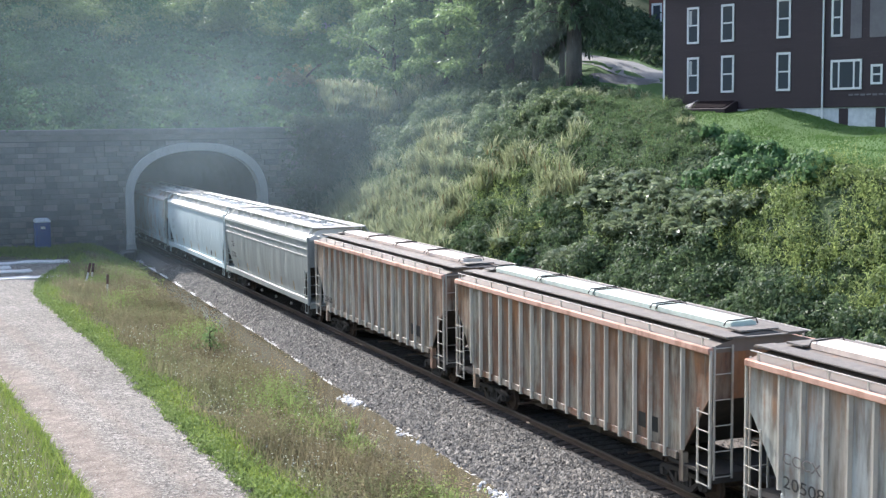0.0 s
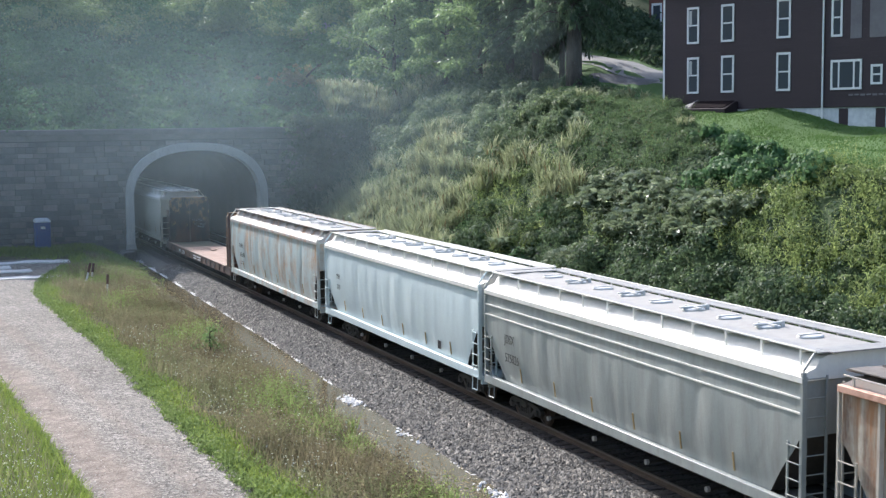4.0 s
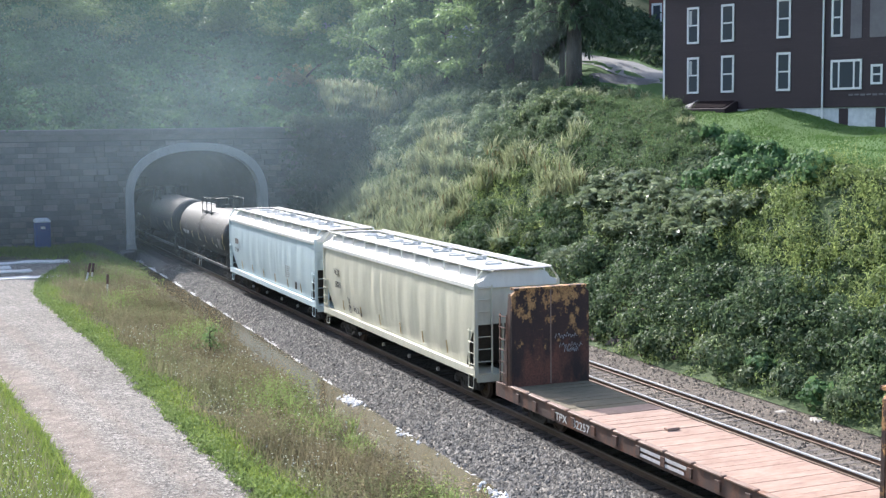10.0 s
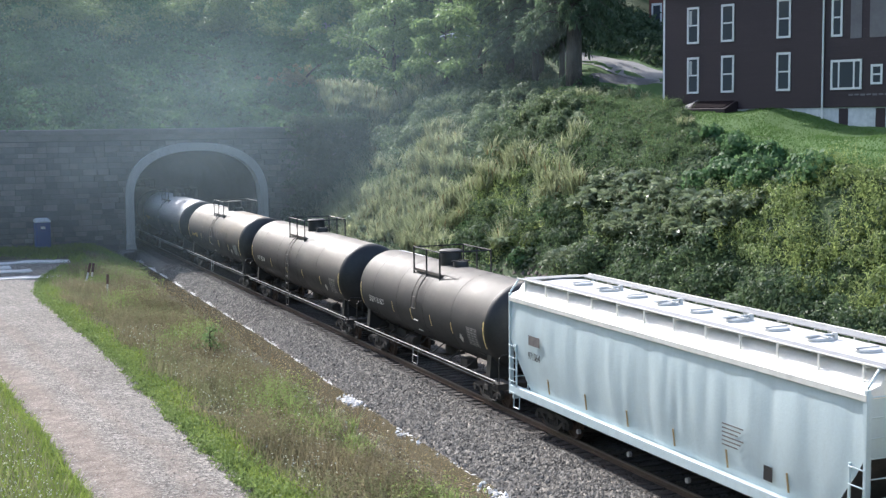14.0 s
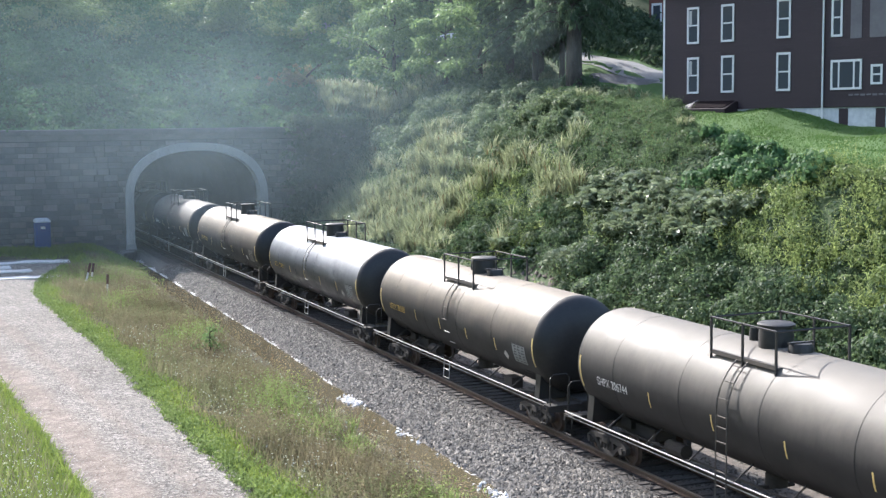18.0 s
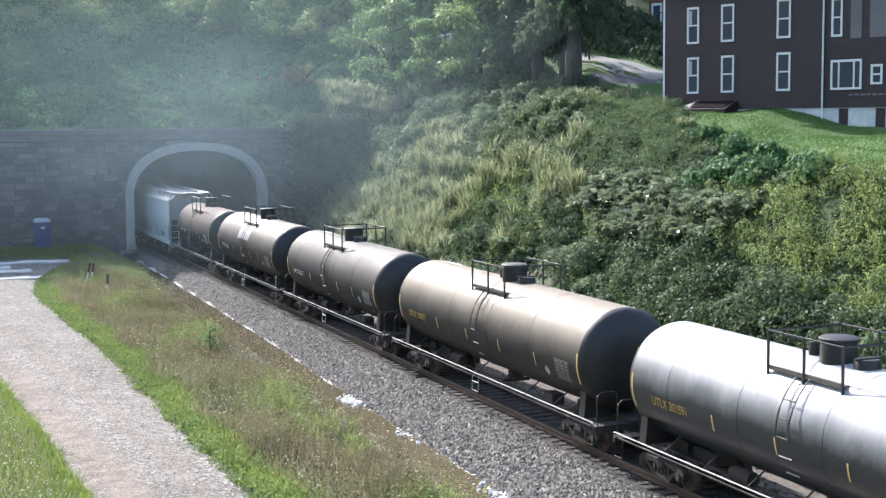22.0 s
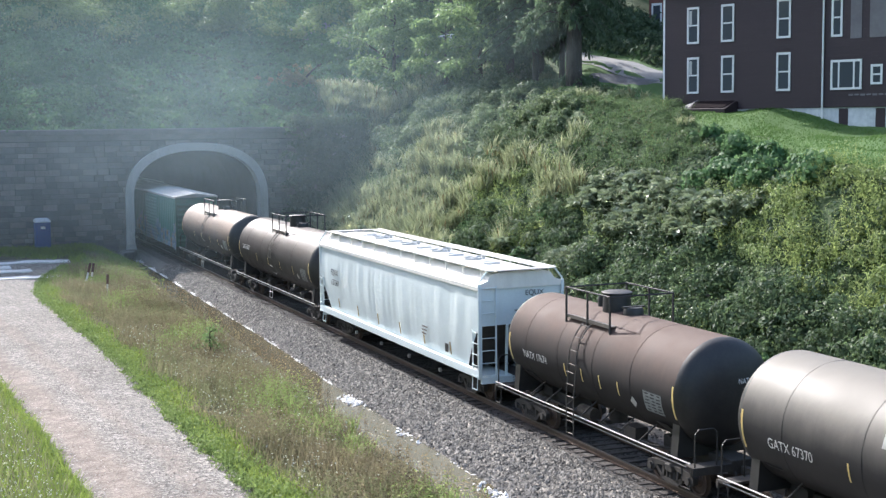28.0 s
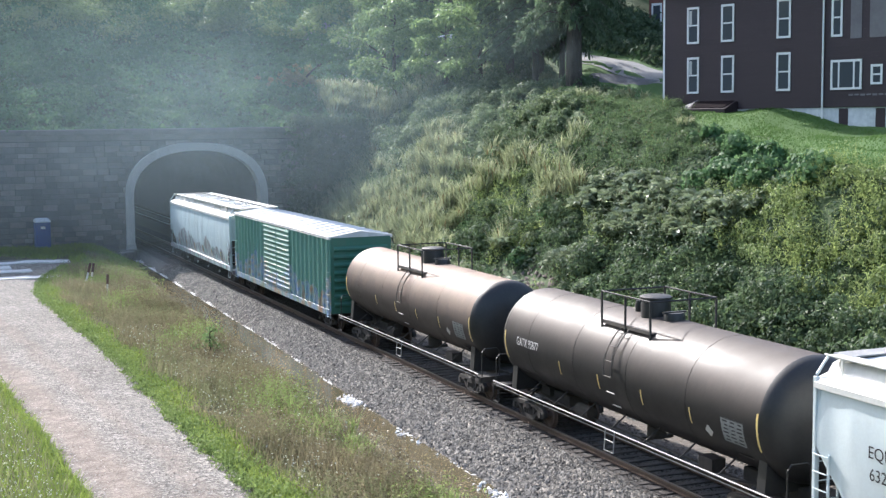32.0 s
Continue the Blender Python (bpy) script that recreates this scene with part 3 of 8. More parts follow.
rocks("road_stones", np.stack([x, y, low_z(x, y) + 0.02 + 0.05 * np.sin(np.pi * f)], 1), rng.uniform(0.015, 0.045, n), "pale_pebble", "loose limestone gravel lying on the road", 0.6)

pad = Geo()
for x0, x1, y0, y1 in ((-19.5, -13.6, 89.6, 91.4), (-17.8, -11.2, 91.5, 93.0), (-20.5, -12.4, 93.1, 95.0), (-15.6, -9.6, 88.2, 89.5), (-14.0, -8.3, 95.1, 96.6)):
    n = 9
    ys0 = [y0 + 0.18 * math.sin(3 * i + x0) for i in range(n)]
    ys1 = [y1 + 0.18 * math.sin(2.3 * i + x1) for i in range(n)]
    xs0 = [x0 + (x1 - x0) * i / (n - 1) for i in range(n)]
    zs = [float(low_z(q, (y0 + y1) / 2)) + 0.085 for q in xs0]
    pad.loft([[(xs0[i], ys0[i], zs[i]), (xs0[i], ys1[i], zs[i]), (xs0[i], ys1[i], zs[i] - 0.1), (xs0[i], ys0[i], zs[i] - 0.1)] for i in range(n)])
tagged(part("concrete_pad", pad, "pad"), "worn pale concrete patches at the end of the road", "concrete pad", kind="structure")

# ---- tunnel mouth ----
PY, PX, HALF, SPRING, RISE = 102.3, 2.35, 4.95, 3.7, 3.72


def arch(off, n=40, foot=-0.3):
    """The opening's outline from its left foot over the crown to its right foot, widened by off."""
    pts = [(PX - HALF - off, foot)]
    for i in range(n + 1):
        t = math.pi * (1 - i / n)
        c, s = math.cos(t), math.sin(t)
        k = 2 / 2.35
        pts.append((PX + (HALF + off) * math.copysign(abs(c) ** k, c), SPRING + (RISE + off) * abs(s) ** k))
    return pts + [(PX + HALF + off, foot)]


def strip_solid(inner, outer, y0, y1):
    g = Geo()
    g.loft([[(i[0], y0, i[1]), (o[0], y0, o[1]), (o[0], y1, o[1]), (i[0], y1, i[1])] for i, o in zip(inner, outer)])
    return g


portal = thing("wall_portal", "coursed sandstone tunnel portal wall with pale concrete arch", "portal wall", kind="structure")
WL, WR, WT = -30.0, 15.0, 8.3
edge = []
for q in arch(0.3):
    dx, dz = q[0] - PX, q[1] - 2.0
    k = min(((WR if dx > 0 else WL) - PX) / dx if abs(dx) > 1e-6 else 1e9, (WT - 2.0) / dz if dz > 1e-6 else 1e9)
    edge.append((PX + dx * k, 2.0 + dz * k) if dz > 0 else ((WR if dx > 0 else WL), -0.5))
core = strip_solid(arch(0.3), edge, PY + 0.12, PY + 1.0)
core.box(WL, PX - HALF - 3.0, PY + 0.13, PY + 0.98, 2.0, WT)
core.box(PX + HALF + 3.0, WR, PY + 0.13, PY + 0.98, 2.0, WT)
part("backing", core, "mortar", portal)
ring = part("arch_ring", strip_solid(arch(0.0, foot=0.35), arch(0.62, foot=0.35), PY - 0.28, PY + 1.0), "ring_concrete", portal, "pale weathered concrete arch ring")
for s in (-1, 1):
    fx = PX + s * (HALF + 0.3)
    part("arch_foot", Geo().box(fx - 0.36, fx + 0.36, PY - 0.34, PY + 0.9, -0.6, 0.36, 0.03), "concrete", portal, "stained concrete footing")
tube = Geo()
tube.loft([[(q[0], yy, q[1]) for q in arch(0.0)] for yy in np.linspace(PY + 0.9, 430, 40)], False, False)
part("tunnel_lining", tube, "lining", portal, "soot-blackened tunnel lining")
part("tunnel_end", Geo().box(-4, 9, 430, 430.5, -1, 9), "lining", portal)
part("coping", Geo().box(WL, WR, PY - 0.12, PY + 1.1, WT + 0.42, WT + 0.86, 0.04), "coping", portal, "projecting stone coping")
part("string_course", Geo().box(WL, WR, PY - 0.02, PY + 1.0, WT, WT + 0.42, 0.02), "coping", portal)


# ---- hills' roads, lawn, house ----
HL, HR = Vector((21.2, 65.0)), Vector((25.9, 48.9))
hdir = (HR - HL).normalized()
hnor = Vector((hdir.y, -hdir.x))
if hnor.x > 0:
    hnor = -hnor
lx, ly = np.linspace(0, 1, 26), np.arange(30, 97, 1.0)
LU, LY = np.meshgrid(lx, ly)
edge_x = 8.4 + crest(LY) / 0.93 + np.interp(LY, [30, 46, 52, 56, 59, 62, 75], [-1.6, -1.2, -0.3, 0.0, 0.6, 2.2, 4.5])
LX = edge_x + LU * (44 - edge_x)
i, j = np.meshgrid(np.arange(25), np.arange(len(ly) - 1))
l0 = (j * 26 + i).ravel()
lawn_me = quads_mesh("lawn", np.stack([LX, LY, hill_z(LX, LY) + 0.06], -1), "lawn", np.stack([l0, l0 + 1, l0 + 27, l0 + 26], 1))
lawn_me.shade_smooth()
tagged(new("lawn", lawn_me), "mown green lawn sloping from the house", "lawn", kind="structure")


# ---- train: parts shared by all cars ----
WHEEL_R = 0.42


def wheelset_geo():
    g = Geo()
    for s in (-1, 1):
        prof = [(0.66, 0.1), (0.66, 0.4), (0.685, 0.45), (0.7, 0.45), (0.715, 0.425), (0.8, 0.415), (0.8, 0.35), (0.755, 0.33), (0.745, 0.16), (0.8, 0.13), (0.8, 0.08)]
        g.loft([[(s * px, r * math.cos(t), r * math.sin(t)) for t in (2 * math.pi * j / 20 for j in range(20))] for px, r in prof])
    g.tube([(-1.05, 0, 0), (1.05, 0, 0)], 0.08, 8)
    g.box(0.74, 0.752, -0.29, -0.22, -0.04, 0.04).box(-0.752, -0.74, 0.22, 0.29, -0.04, 0.04)
    return g


def sideframe_geo():
    g = Geo()
    top = [(-1.1, 0.52), (-0.95, 0.62), (-0.55, 0.66), (0.55, 0.66), (0.95, 0.62), (1.1, 0.52), (1.1, 0.36), (0.72, 0.36), (0.66, 0.5), (0.3, 0.56),
           (-0.3, 0.56), (-0.66, 0.5), (-0.72, 0.36), (-1.1, 0.36)]
    g.prism(top, "x", -0.07, 0.07)
    low = [(-0.78, 0.5), (-0.66, 0.52), (-0.32, 0.27), (0.32, 0.27), (0.66, 0.52), (0.78, 0.5), (0.38, 0.15), (-0.38, 0.15)]
    g.prism(low, "x", -0.06, 0.06)
    for s in (-1, 1):
        g.box(-0.06, 0.06, s * 0.34 - 0.05, s * 0.34 + 0.05, 0.25, 0.58)
        g.box(-0.1, 0.1, s * 0.9 - 0.14, s * 0.9 + 0.14, 0.3, 0.5, 0.03)
        g.tube([(-0.14, s * 0.9, 0.42), (0.12, s * 0.9, 0.42)], 0.1, 10)
    for k in (-0.16, 0.0, 0.16):
        g.tube([(0, k, 0.27), (0, k, 0.5)], 0.065, 8)
    return g


def bolster_geo():
    return Geo().box(-1.12, 1.12, -0.2, 0.2, 0.44, 0.68, 0.04).tube([(0, 0, 0.66), (0, 0, 0.9)], 0.2, 12)


def coupler_geo():
    g = Geo().box(-0.1, 0.1, 0.0, 0.5, 0.72, 0.92, 0.02)
    g.prism([(-0.14, 0.48), (0.14, 0.48), (0.17, 0.62), (0.06, 0.74), (0.02, 0.62), (-0.08, 0.62), (-0.14, 0.74), (-0.18, 0.62)], "z", 0.69, 0.96)
    return g.tube([(0.28, 0.05, 0.8), (0.3, 0.25, 0.55), (0.2, 0.5, 0.42), (0.05, 0.66, 0.5)], 0.025, 5)


SHARED = {"wheelset": (wheelset_geo().mesh("wheelset"), "wheel"), "sideframe": (sideframe_geo().mesh("sideframe"), "under"),
          "bolster": (bolster_geo().mesh("bolster"), "under"), "coupler": (coupler_geo().mesh("coupler"), "under")}
for me, mat in SHARED.values():
    me.materials.append(M[mat])
WHEELS = []


def running_gear(car, half, inset=1.9):
    for s in (-1, 1):
        cy = s * (half - inset)
        for w in (-1, 1):
            ob = part("wheelset", SHARED["wheelset"][0], None, car)
            WHEELS.append((ob, cy + w * 0.9))
            part("sideframe", SHARED["sideframe"][0], None, car, at=pose(w * 1.0, cy, 0))
        part("bolster", SHARED["bolster"][0], None, car, at=pose(0, cy, 0))
        part("coupler", SHARED["coupler"][0], None, car, at=pose(0, s * half, 0, 0, 0, 0 if s > 0 else 180))


def lettering(parent, text, y, z, size, mat, x=-1.63, squeeze=0.8, end=False, name="lettering"):
    """Painted writing on the side that faces the road, or on the end that faces back down the line."""
    cu = bpy.data.curves.new(name, "FONT")
    cu.body, cu.size, cu.extrude = text, size, 0.002
    tmp = new(name, cu)
    bpy.context.view_layer.update()
    me = bpy.data.meshes.new_from_object(tmp.evaluated_get(bpy.context.evaluated_depsgraph_get()))
    bpy.data.objects.remove(tmp)
    bpy.data.curves.remove(cu)
    me.materials.clear()
    me.materials.append(M[mat])
    turn = Matrix(((1, 0, 0, 0), (0, 0, -1, 0), (0, 1, 0, 0), (0, 0, 0, 1))) if end else Matrix(((0, 0, -1, 0), (-1, 0, 0, 0), (0, 1, 0, 0), (0, 0, 0, 1)))
    me.transform(Matrix.Translation((x, y, z)) @ turn @ Matrix.Diagonal((squeeze, 1, 1, 1)))
    return part(name, me, mat, parent)


def bars(parent, y, z, rows, mat, x=-1.625, width=1.0, height=0.06, gap=0.13, name="stencil"):
    """Small print too fine to read: plain bars."""
    g = Geo()
    for k in range(rows):
        w = width * (1.0 - 0.25 * ((k * 37) % 3) / 2)
        g.box(x - 0.003, x + 0.003, y - w, y, z - k * gap - height, z - k * gap)
    ob = part(name, g, mat, parent)
    return tagged(ob, kind="stuff") if rows > 1 else ob


def ladder_geo(x, y0, y1, z0, z1, rungs):
    """Two upright stiles and round rungs, in a plane across x."""
    g = Geo()
    for yy in (y0, y1):
        g.box(x - 0.02, x + 0.02, yy - 0.025, yy + 0.025, z0, z1)
    for k in range(rungs):
        zz = z0 + 0.06 + (z1 - z0 - 0.12) * k / (rungs - 1)
        g.tube([(x - 0.02, y0, zz), (x - 0.05, y0 + 0.02, zz), (x - 0.05, y1 - 0.02, zz), (x - 0.02, y1, zz)], 0.016, 5)
    return g


def end_ladder_geo(y, x0, x1, z0, z1, rungs):
    g = Geo()
    for xx in (x0, x1):
        g.box(xx - 0.025, xx + 0.025, y - 0.02, y + 0.02, z0, z1)
    for k in range(rungs):
        zz = z0 + 0.06 + (z1 - z0 - 0.12) * k / (rungs - 1)
        g.tube([(x0, y, zz), (x1, y, zz)], 0.016, 5)
    return g


def chutes(car, half, mat="under", count=4, capstans=True):
    for k in range(count):
        cy = (-0.5 + (k + 0.5) / count) * (2 * half - 5.2)
        g = Geo()
        g.loft([[(-1.3, cy - 1.45, 1.35), (1.3, cy - 1.45, 1.35), (1.3, cy + 1.45, 1.35), (-1.3, cy + 1.45, 1.35)],
                [(-0.45, cy - 0.5, 0.55), (0.45, cy - 0.5, 0.55), (0.45, cy + 0.5, 0.55), (-0.45, cy + 0.5, 0.55)],
                [(-0.5, cy - 0.55, 0.4), (0.5, cy - 0.55, 0.4), (0.5, cy + 0.55, 0.4), (-0.5, cy + 0.55, 0.4)]])
        g.tube([(-1.25, cy, 0.55), (1.25, cy, 0.55)], 0.04, 6)
        gate = part("outlet_gate", g, mat, car, "hopper outlet with a capstan")
        if capstans:
            part("capstan", Geo().tube([(-1.34, cy, 0.55), (-1.25, cy, 0.55)], 0.075, 10), "grab", gate, "pale worn capstan")


ROOF = [(-1.6, 4.0), (-1.62, 4.1), (-1.56, 4.17), (-1.26, 4.27), (-1.14, 4.45), (-0.95, 4.53), (0, 4.58), (0.95, 4.53), (1.14, 4.45), (1.26, 4.27), (1.56, 4.17), (1.62, 4.1), (1.6, 4.0)]


def curved_hopper(label, half, body, roof, sill=None, bands=0, cut=1.25, hatch_step=1.62, top=None, board="grating", lid="hatch_pale"):
    """A covered hopper with smooth bulging sides, outer running boards and round hatches."""
    car = thing("covered_hopper_car", label, "hopper car", "freight train")
    sill = sill or body
    prof = [(1.22, 1.46), (1.5, 1.5), (1.9, 1.55), (2.35, 1.585), (2.75, 1.6), (3.2, 1.6), (3.65, 1.58), (4.02, 1.55)]
    ny = 150
    for s in (-1, 1):
        g, rows = Geo(), []
        seedy = random.uniform(0, 9)
        creases = [(random.uniform(-half + 2, half - 2), random.uniform(2.2, 3.2), random.uniform(0.01, 0.035)) for _ in range(9)]
        for z, x in prof:
            cutk = max(0.0, (2.62 - z) / 1.4)
            e = half - 0.06 - cut * cutk ** 0.85
            row = []
            for k in range(ny + 1):
                y = -e + 2 * e * k / ny
                dent = 0.03 * noise.noise((y * 1.1 + seedy, z * 0.3, s)) + 0.01 * noise.noise((y * 4.1, z * 0.6, s + seedy))
                dent -= sum(dp * max(0.0, 1 - abs(y - yk) / 0.22) * max(0.0, 1 - abs(z - zk) / 1.3) for yk, zk, dp in creases)
                dent += 0.018 * abs(math.sin(math.pi * (y + seedy) / 1.32)) ** 0.6 * max(0.0, min(1.0, (z - 1.3) * 1.6, (3.95 - z) * 2.0))
                row.append((s * (x - 0.02 + dent), y, z))
            rows.append(row)
        g.loft(rows if s < 0 else [r[::-1] for r in rows], False, False)
        part("side_panel", g, body, car, "smooth bulging side sheet")
        part("side_sill", Geo().box(s * 1.54 - 0.08, s * 1.54 + 0.08, -half + 0.05, half - 0.05, 0.98, 1.25, 0.012), sill, car)
        part("top_chord", Geo().box(s * 1.585 - 0.045, s * 1.585 + 0.045, -half, half, 3.95, 4.1, 0.012), roof, car)
        rb = part("running_board", Geo().box(s * 1.06 - 0.21, s * 1.06 + 0.21, -half - 0.05, half + 0.05, 4.6, 4.625), board, car, "grey running board grating")
        part("edge_rail", Geo().tube([(s * 1.295, -half - 0.05, 4.64), (s * 1.295, half + 0.05, 4.64)], 0.022, 5), roof, rb)
        nb = 12
        for k in range(nb):
            y = -half + 0.5 + (2 * half - 1.0) * k / (nb - 1)
            part("board_bracket", Geo().box(s * 1.285 - 0.015, s * 1.285 + 0.015, y - 0.025, y + 0.025, 4.24, 4.63).box(s * 1.06 - 0.2, s * 1.06 + 0.22, y - 0.02, y + 0.02, 4.54, 4.595), roof, rb)
        for w in (-1, 1):
            y = w * (half - 0.03)
            part("corner_post", Geo().box(s * 1.57 - 0.05, s * 1.57 + 0.05, y - 0.05, y + 0.05, 0.95, 4.2, 0.01)
                 .tube([(s * 1.57, y, 4.15), (s * 1.56, y, 4.25), (s * 1.28, y, 4.6)], 0.03, 6), sill, car)
            ye = w * (half - 0.5)
            part("ladder", ladder_geo(s * 1.6, min(y, ye), max(y, ye), 0.98, 2.6, 5) if s < 0 else ladder_geo(1.63, min(y, ye), max(y, ye), 0.98, 2.6, 5), sill, car)
            part("stirrup_step", Geo().tube([(s * 1.55, y - 0.2 * w, 1.0), (s * 1.57, y - 0.2 * w, 0.55), (s * 1.57, y - 0.6 * w, 0.55), (s * 1.55, y - 0.6 * w, 1.0)], 0.022, 5), sill, car)
    part("roof", Geo().loft([[(x, y, z) for x, z in ROOF] for y in (-half + 0.02, half - 0.02)], True, True), roof, car, "pale roof sheet")
    if top:
        part("roof_deck", Geo().prism([(-0.84, 4.548), (-0.84, 4.56), (0, 4.6), (0.84, 4.56), (0.84, 4.548)], "y", -half + 0.3, half - 0.3), top, car, "dull grey roof deck between the boards")
    for w in (-1, 1):
        y = w * (half - 0.1)
        g = Geo().prism([(-1.56, 2.75), (1.56, 2.75), (1.58, 4.1), (1.22, 4.25), (1.1, 4.43), (-1.1, 4.43), (-1.22, 4.25), (-1.58, 4.1)], "y", min(y, y - 0.05 * w), max(y, y - 0.05 * w))
        part("end_wall", g, body, car, "flat upper end sheet")
        g = Geo().loft([[(-1.55, y - 0.02 * w, 2.78), (1.55, y - 0.02 * w, 2.78), (1.55, y - 0.08 * w, 2.72), (-1.55, y - 0.08 * w, 2.72)],
                        [(-1.42, y - w * (cut + 0.1), 1.2), (1.42, y - w * (cut + 0.1), 1.2), (1.42, y - w * (cut + 0.18), 1.16), (-1.42, y - w * (cut + 0.18), 1.16)]])
        part("slope_sheet", g, "under", car, "grimy sloping floor sheet")
        part("end_platform", Geo().box(-1.5, 1.5, min(y, y - 2.4 * w), max(y, y - 2.4 * w), 0.95, 1.02).box(-1.5, 1.5, min(y, y + .1 * w), max(y, y + .1 * w), 0.78, 1.0), sill, car)
        part("end_ladder", end_ladder_geo(w * (half - 0.02), -1.5, -0.95, 1.0, 4.1, 8) if w > 0 else end_ladder_geo(-half + 0.02, -1.5, -0.95, 1.0, 4.1, 8), sill, car)
        part("crossover_board", Geo().box(-0.96, 0.96, y - 0.28, y + 0.28, 4.6, 4.63), "grating", car)
        for bx in (-0.5, 0.5):
            part("end_brace", Geo().tube([(bx, y, 2.75), (bx, y - 0.1 * w, 1.0)], 0.05, 6), sill, car)
    part("center_sill", Geo().box(-0.33, 0.33, -half, half, 0.7, 1.05), "under", car)
    k = int((2 * half - 2) / hatch_step)
    for i in range(k):
        y = (i - (k - 1) / 2) * hatch_step
        wide = 0.3
        g = Geo()
        ringf = lambda q, z: [(q * 1.1 * math.cos(t), y + q * math.sin(t), z) for t in (2 * math.pi * j / 14 for j in range(14))]
        g.loft([ringf(wide, 4.56), ringf(wide, 4.62), ringf(wide * 0.9, 4.645), ringf(wide * 0.3, 4.655)])
        if i % 2:
            g.box(-0.42, 0.42, y - 0.05, y + 0.05, 4.65, 4.7, 0.01).box(-0.05, 0.05, y - 0.34, y + 0.34, 4.655, 4.69).box(0.36, 0.46, y - 0.07, y + 0.07, 4.56, 4.72)
        else:
            g.box(-0.36, 0.3, y - 0.03, y + 0.03, 4.655, 4.675)
        part("hatch_cover", g, lid, car, "round roof hatch with a clamp bar")
    for s in (-1, 1):
        for k in range(6):
            y = (k - 2.5) * (2 * half - 5.2) / 5
            part("reflector_strip", Geo().prism([(s * 1.5, 1.4), (s * 1.525, 1.4), (s * 1.58, 1.85), (s * 1.555, 1.85)], "y", y - 0.022, y + 0.022), "dull_strip", car)
    for b in range(bands):
        z = 3.62 - 0.33 * b
        for s in (-1, 1):
            part("side_band", Geo().box(s * 1.6 - 0.02, s * 1.6 + 0.02, -half + 0.08, half - 0.08, z - 0.02, z + 0.02), roof, car)
    chutes(car, half)
    running_gear(car, half)
    return car


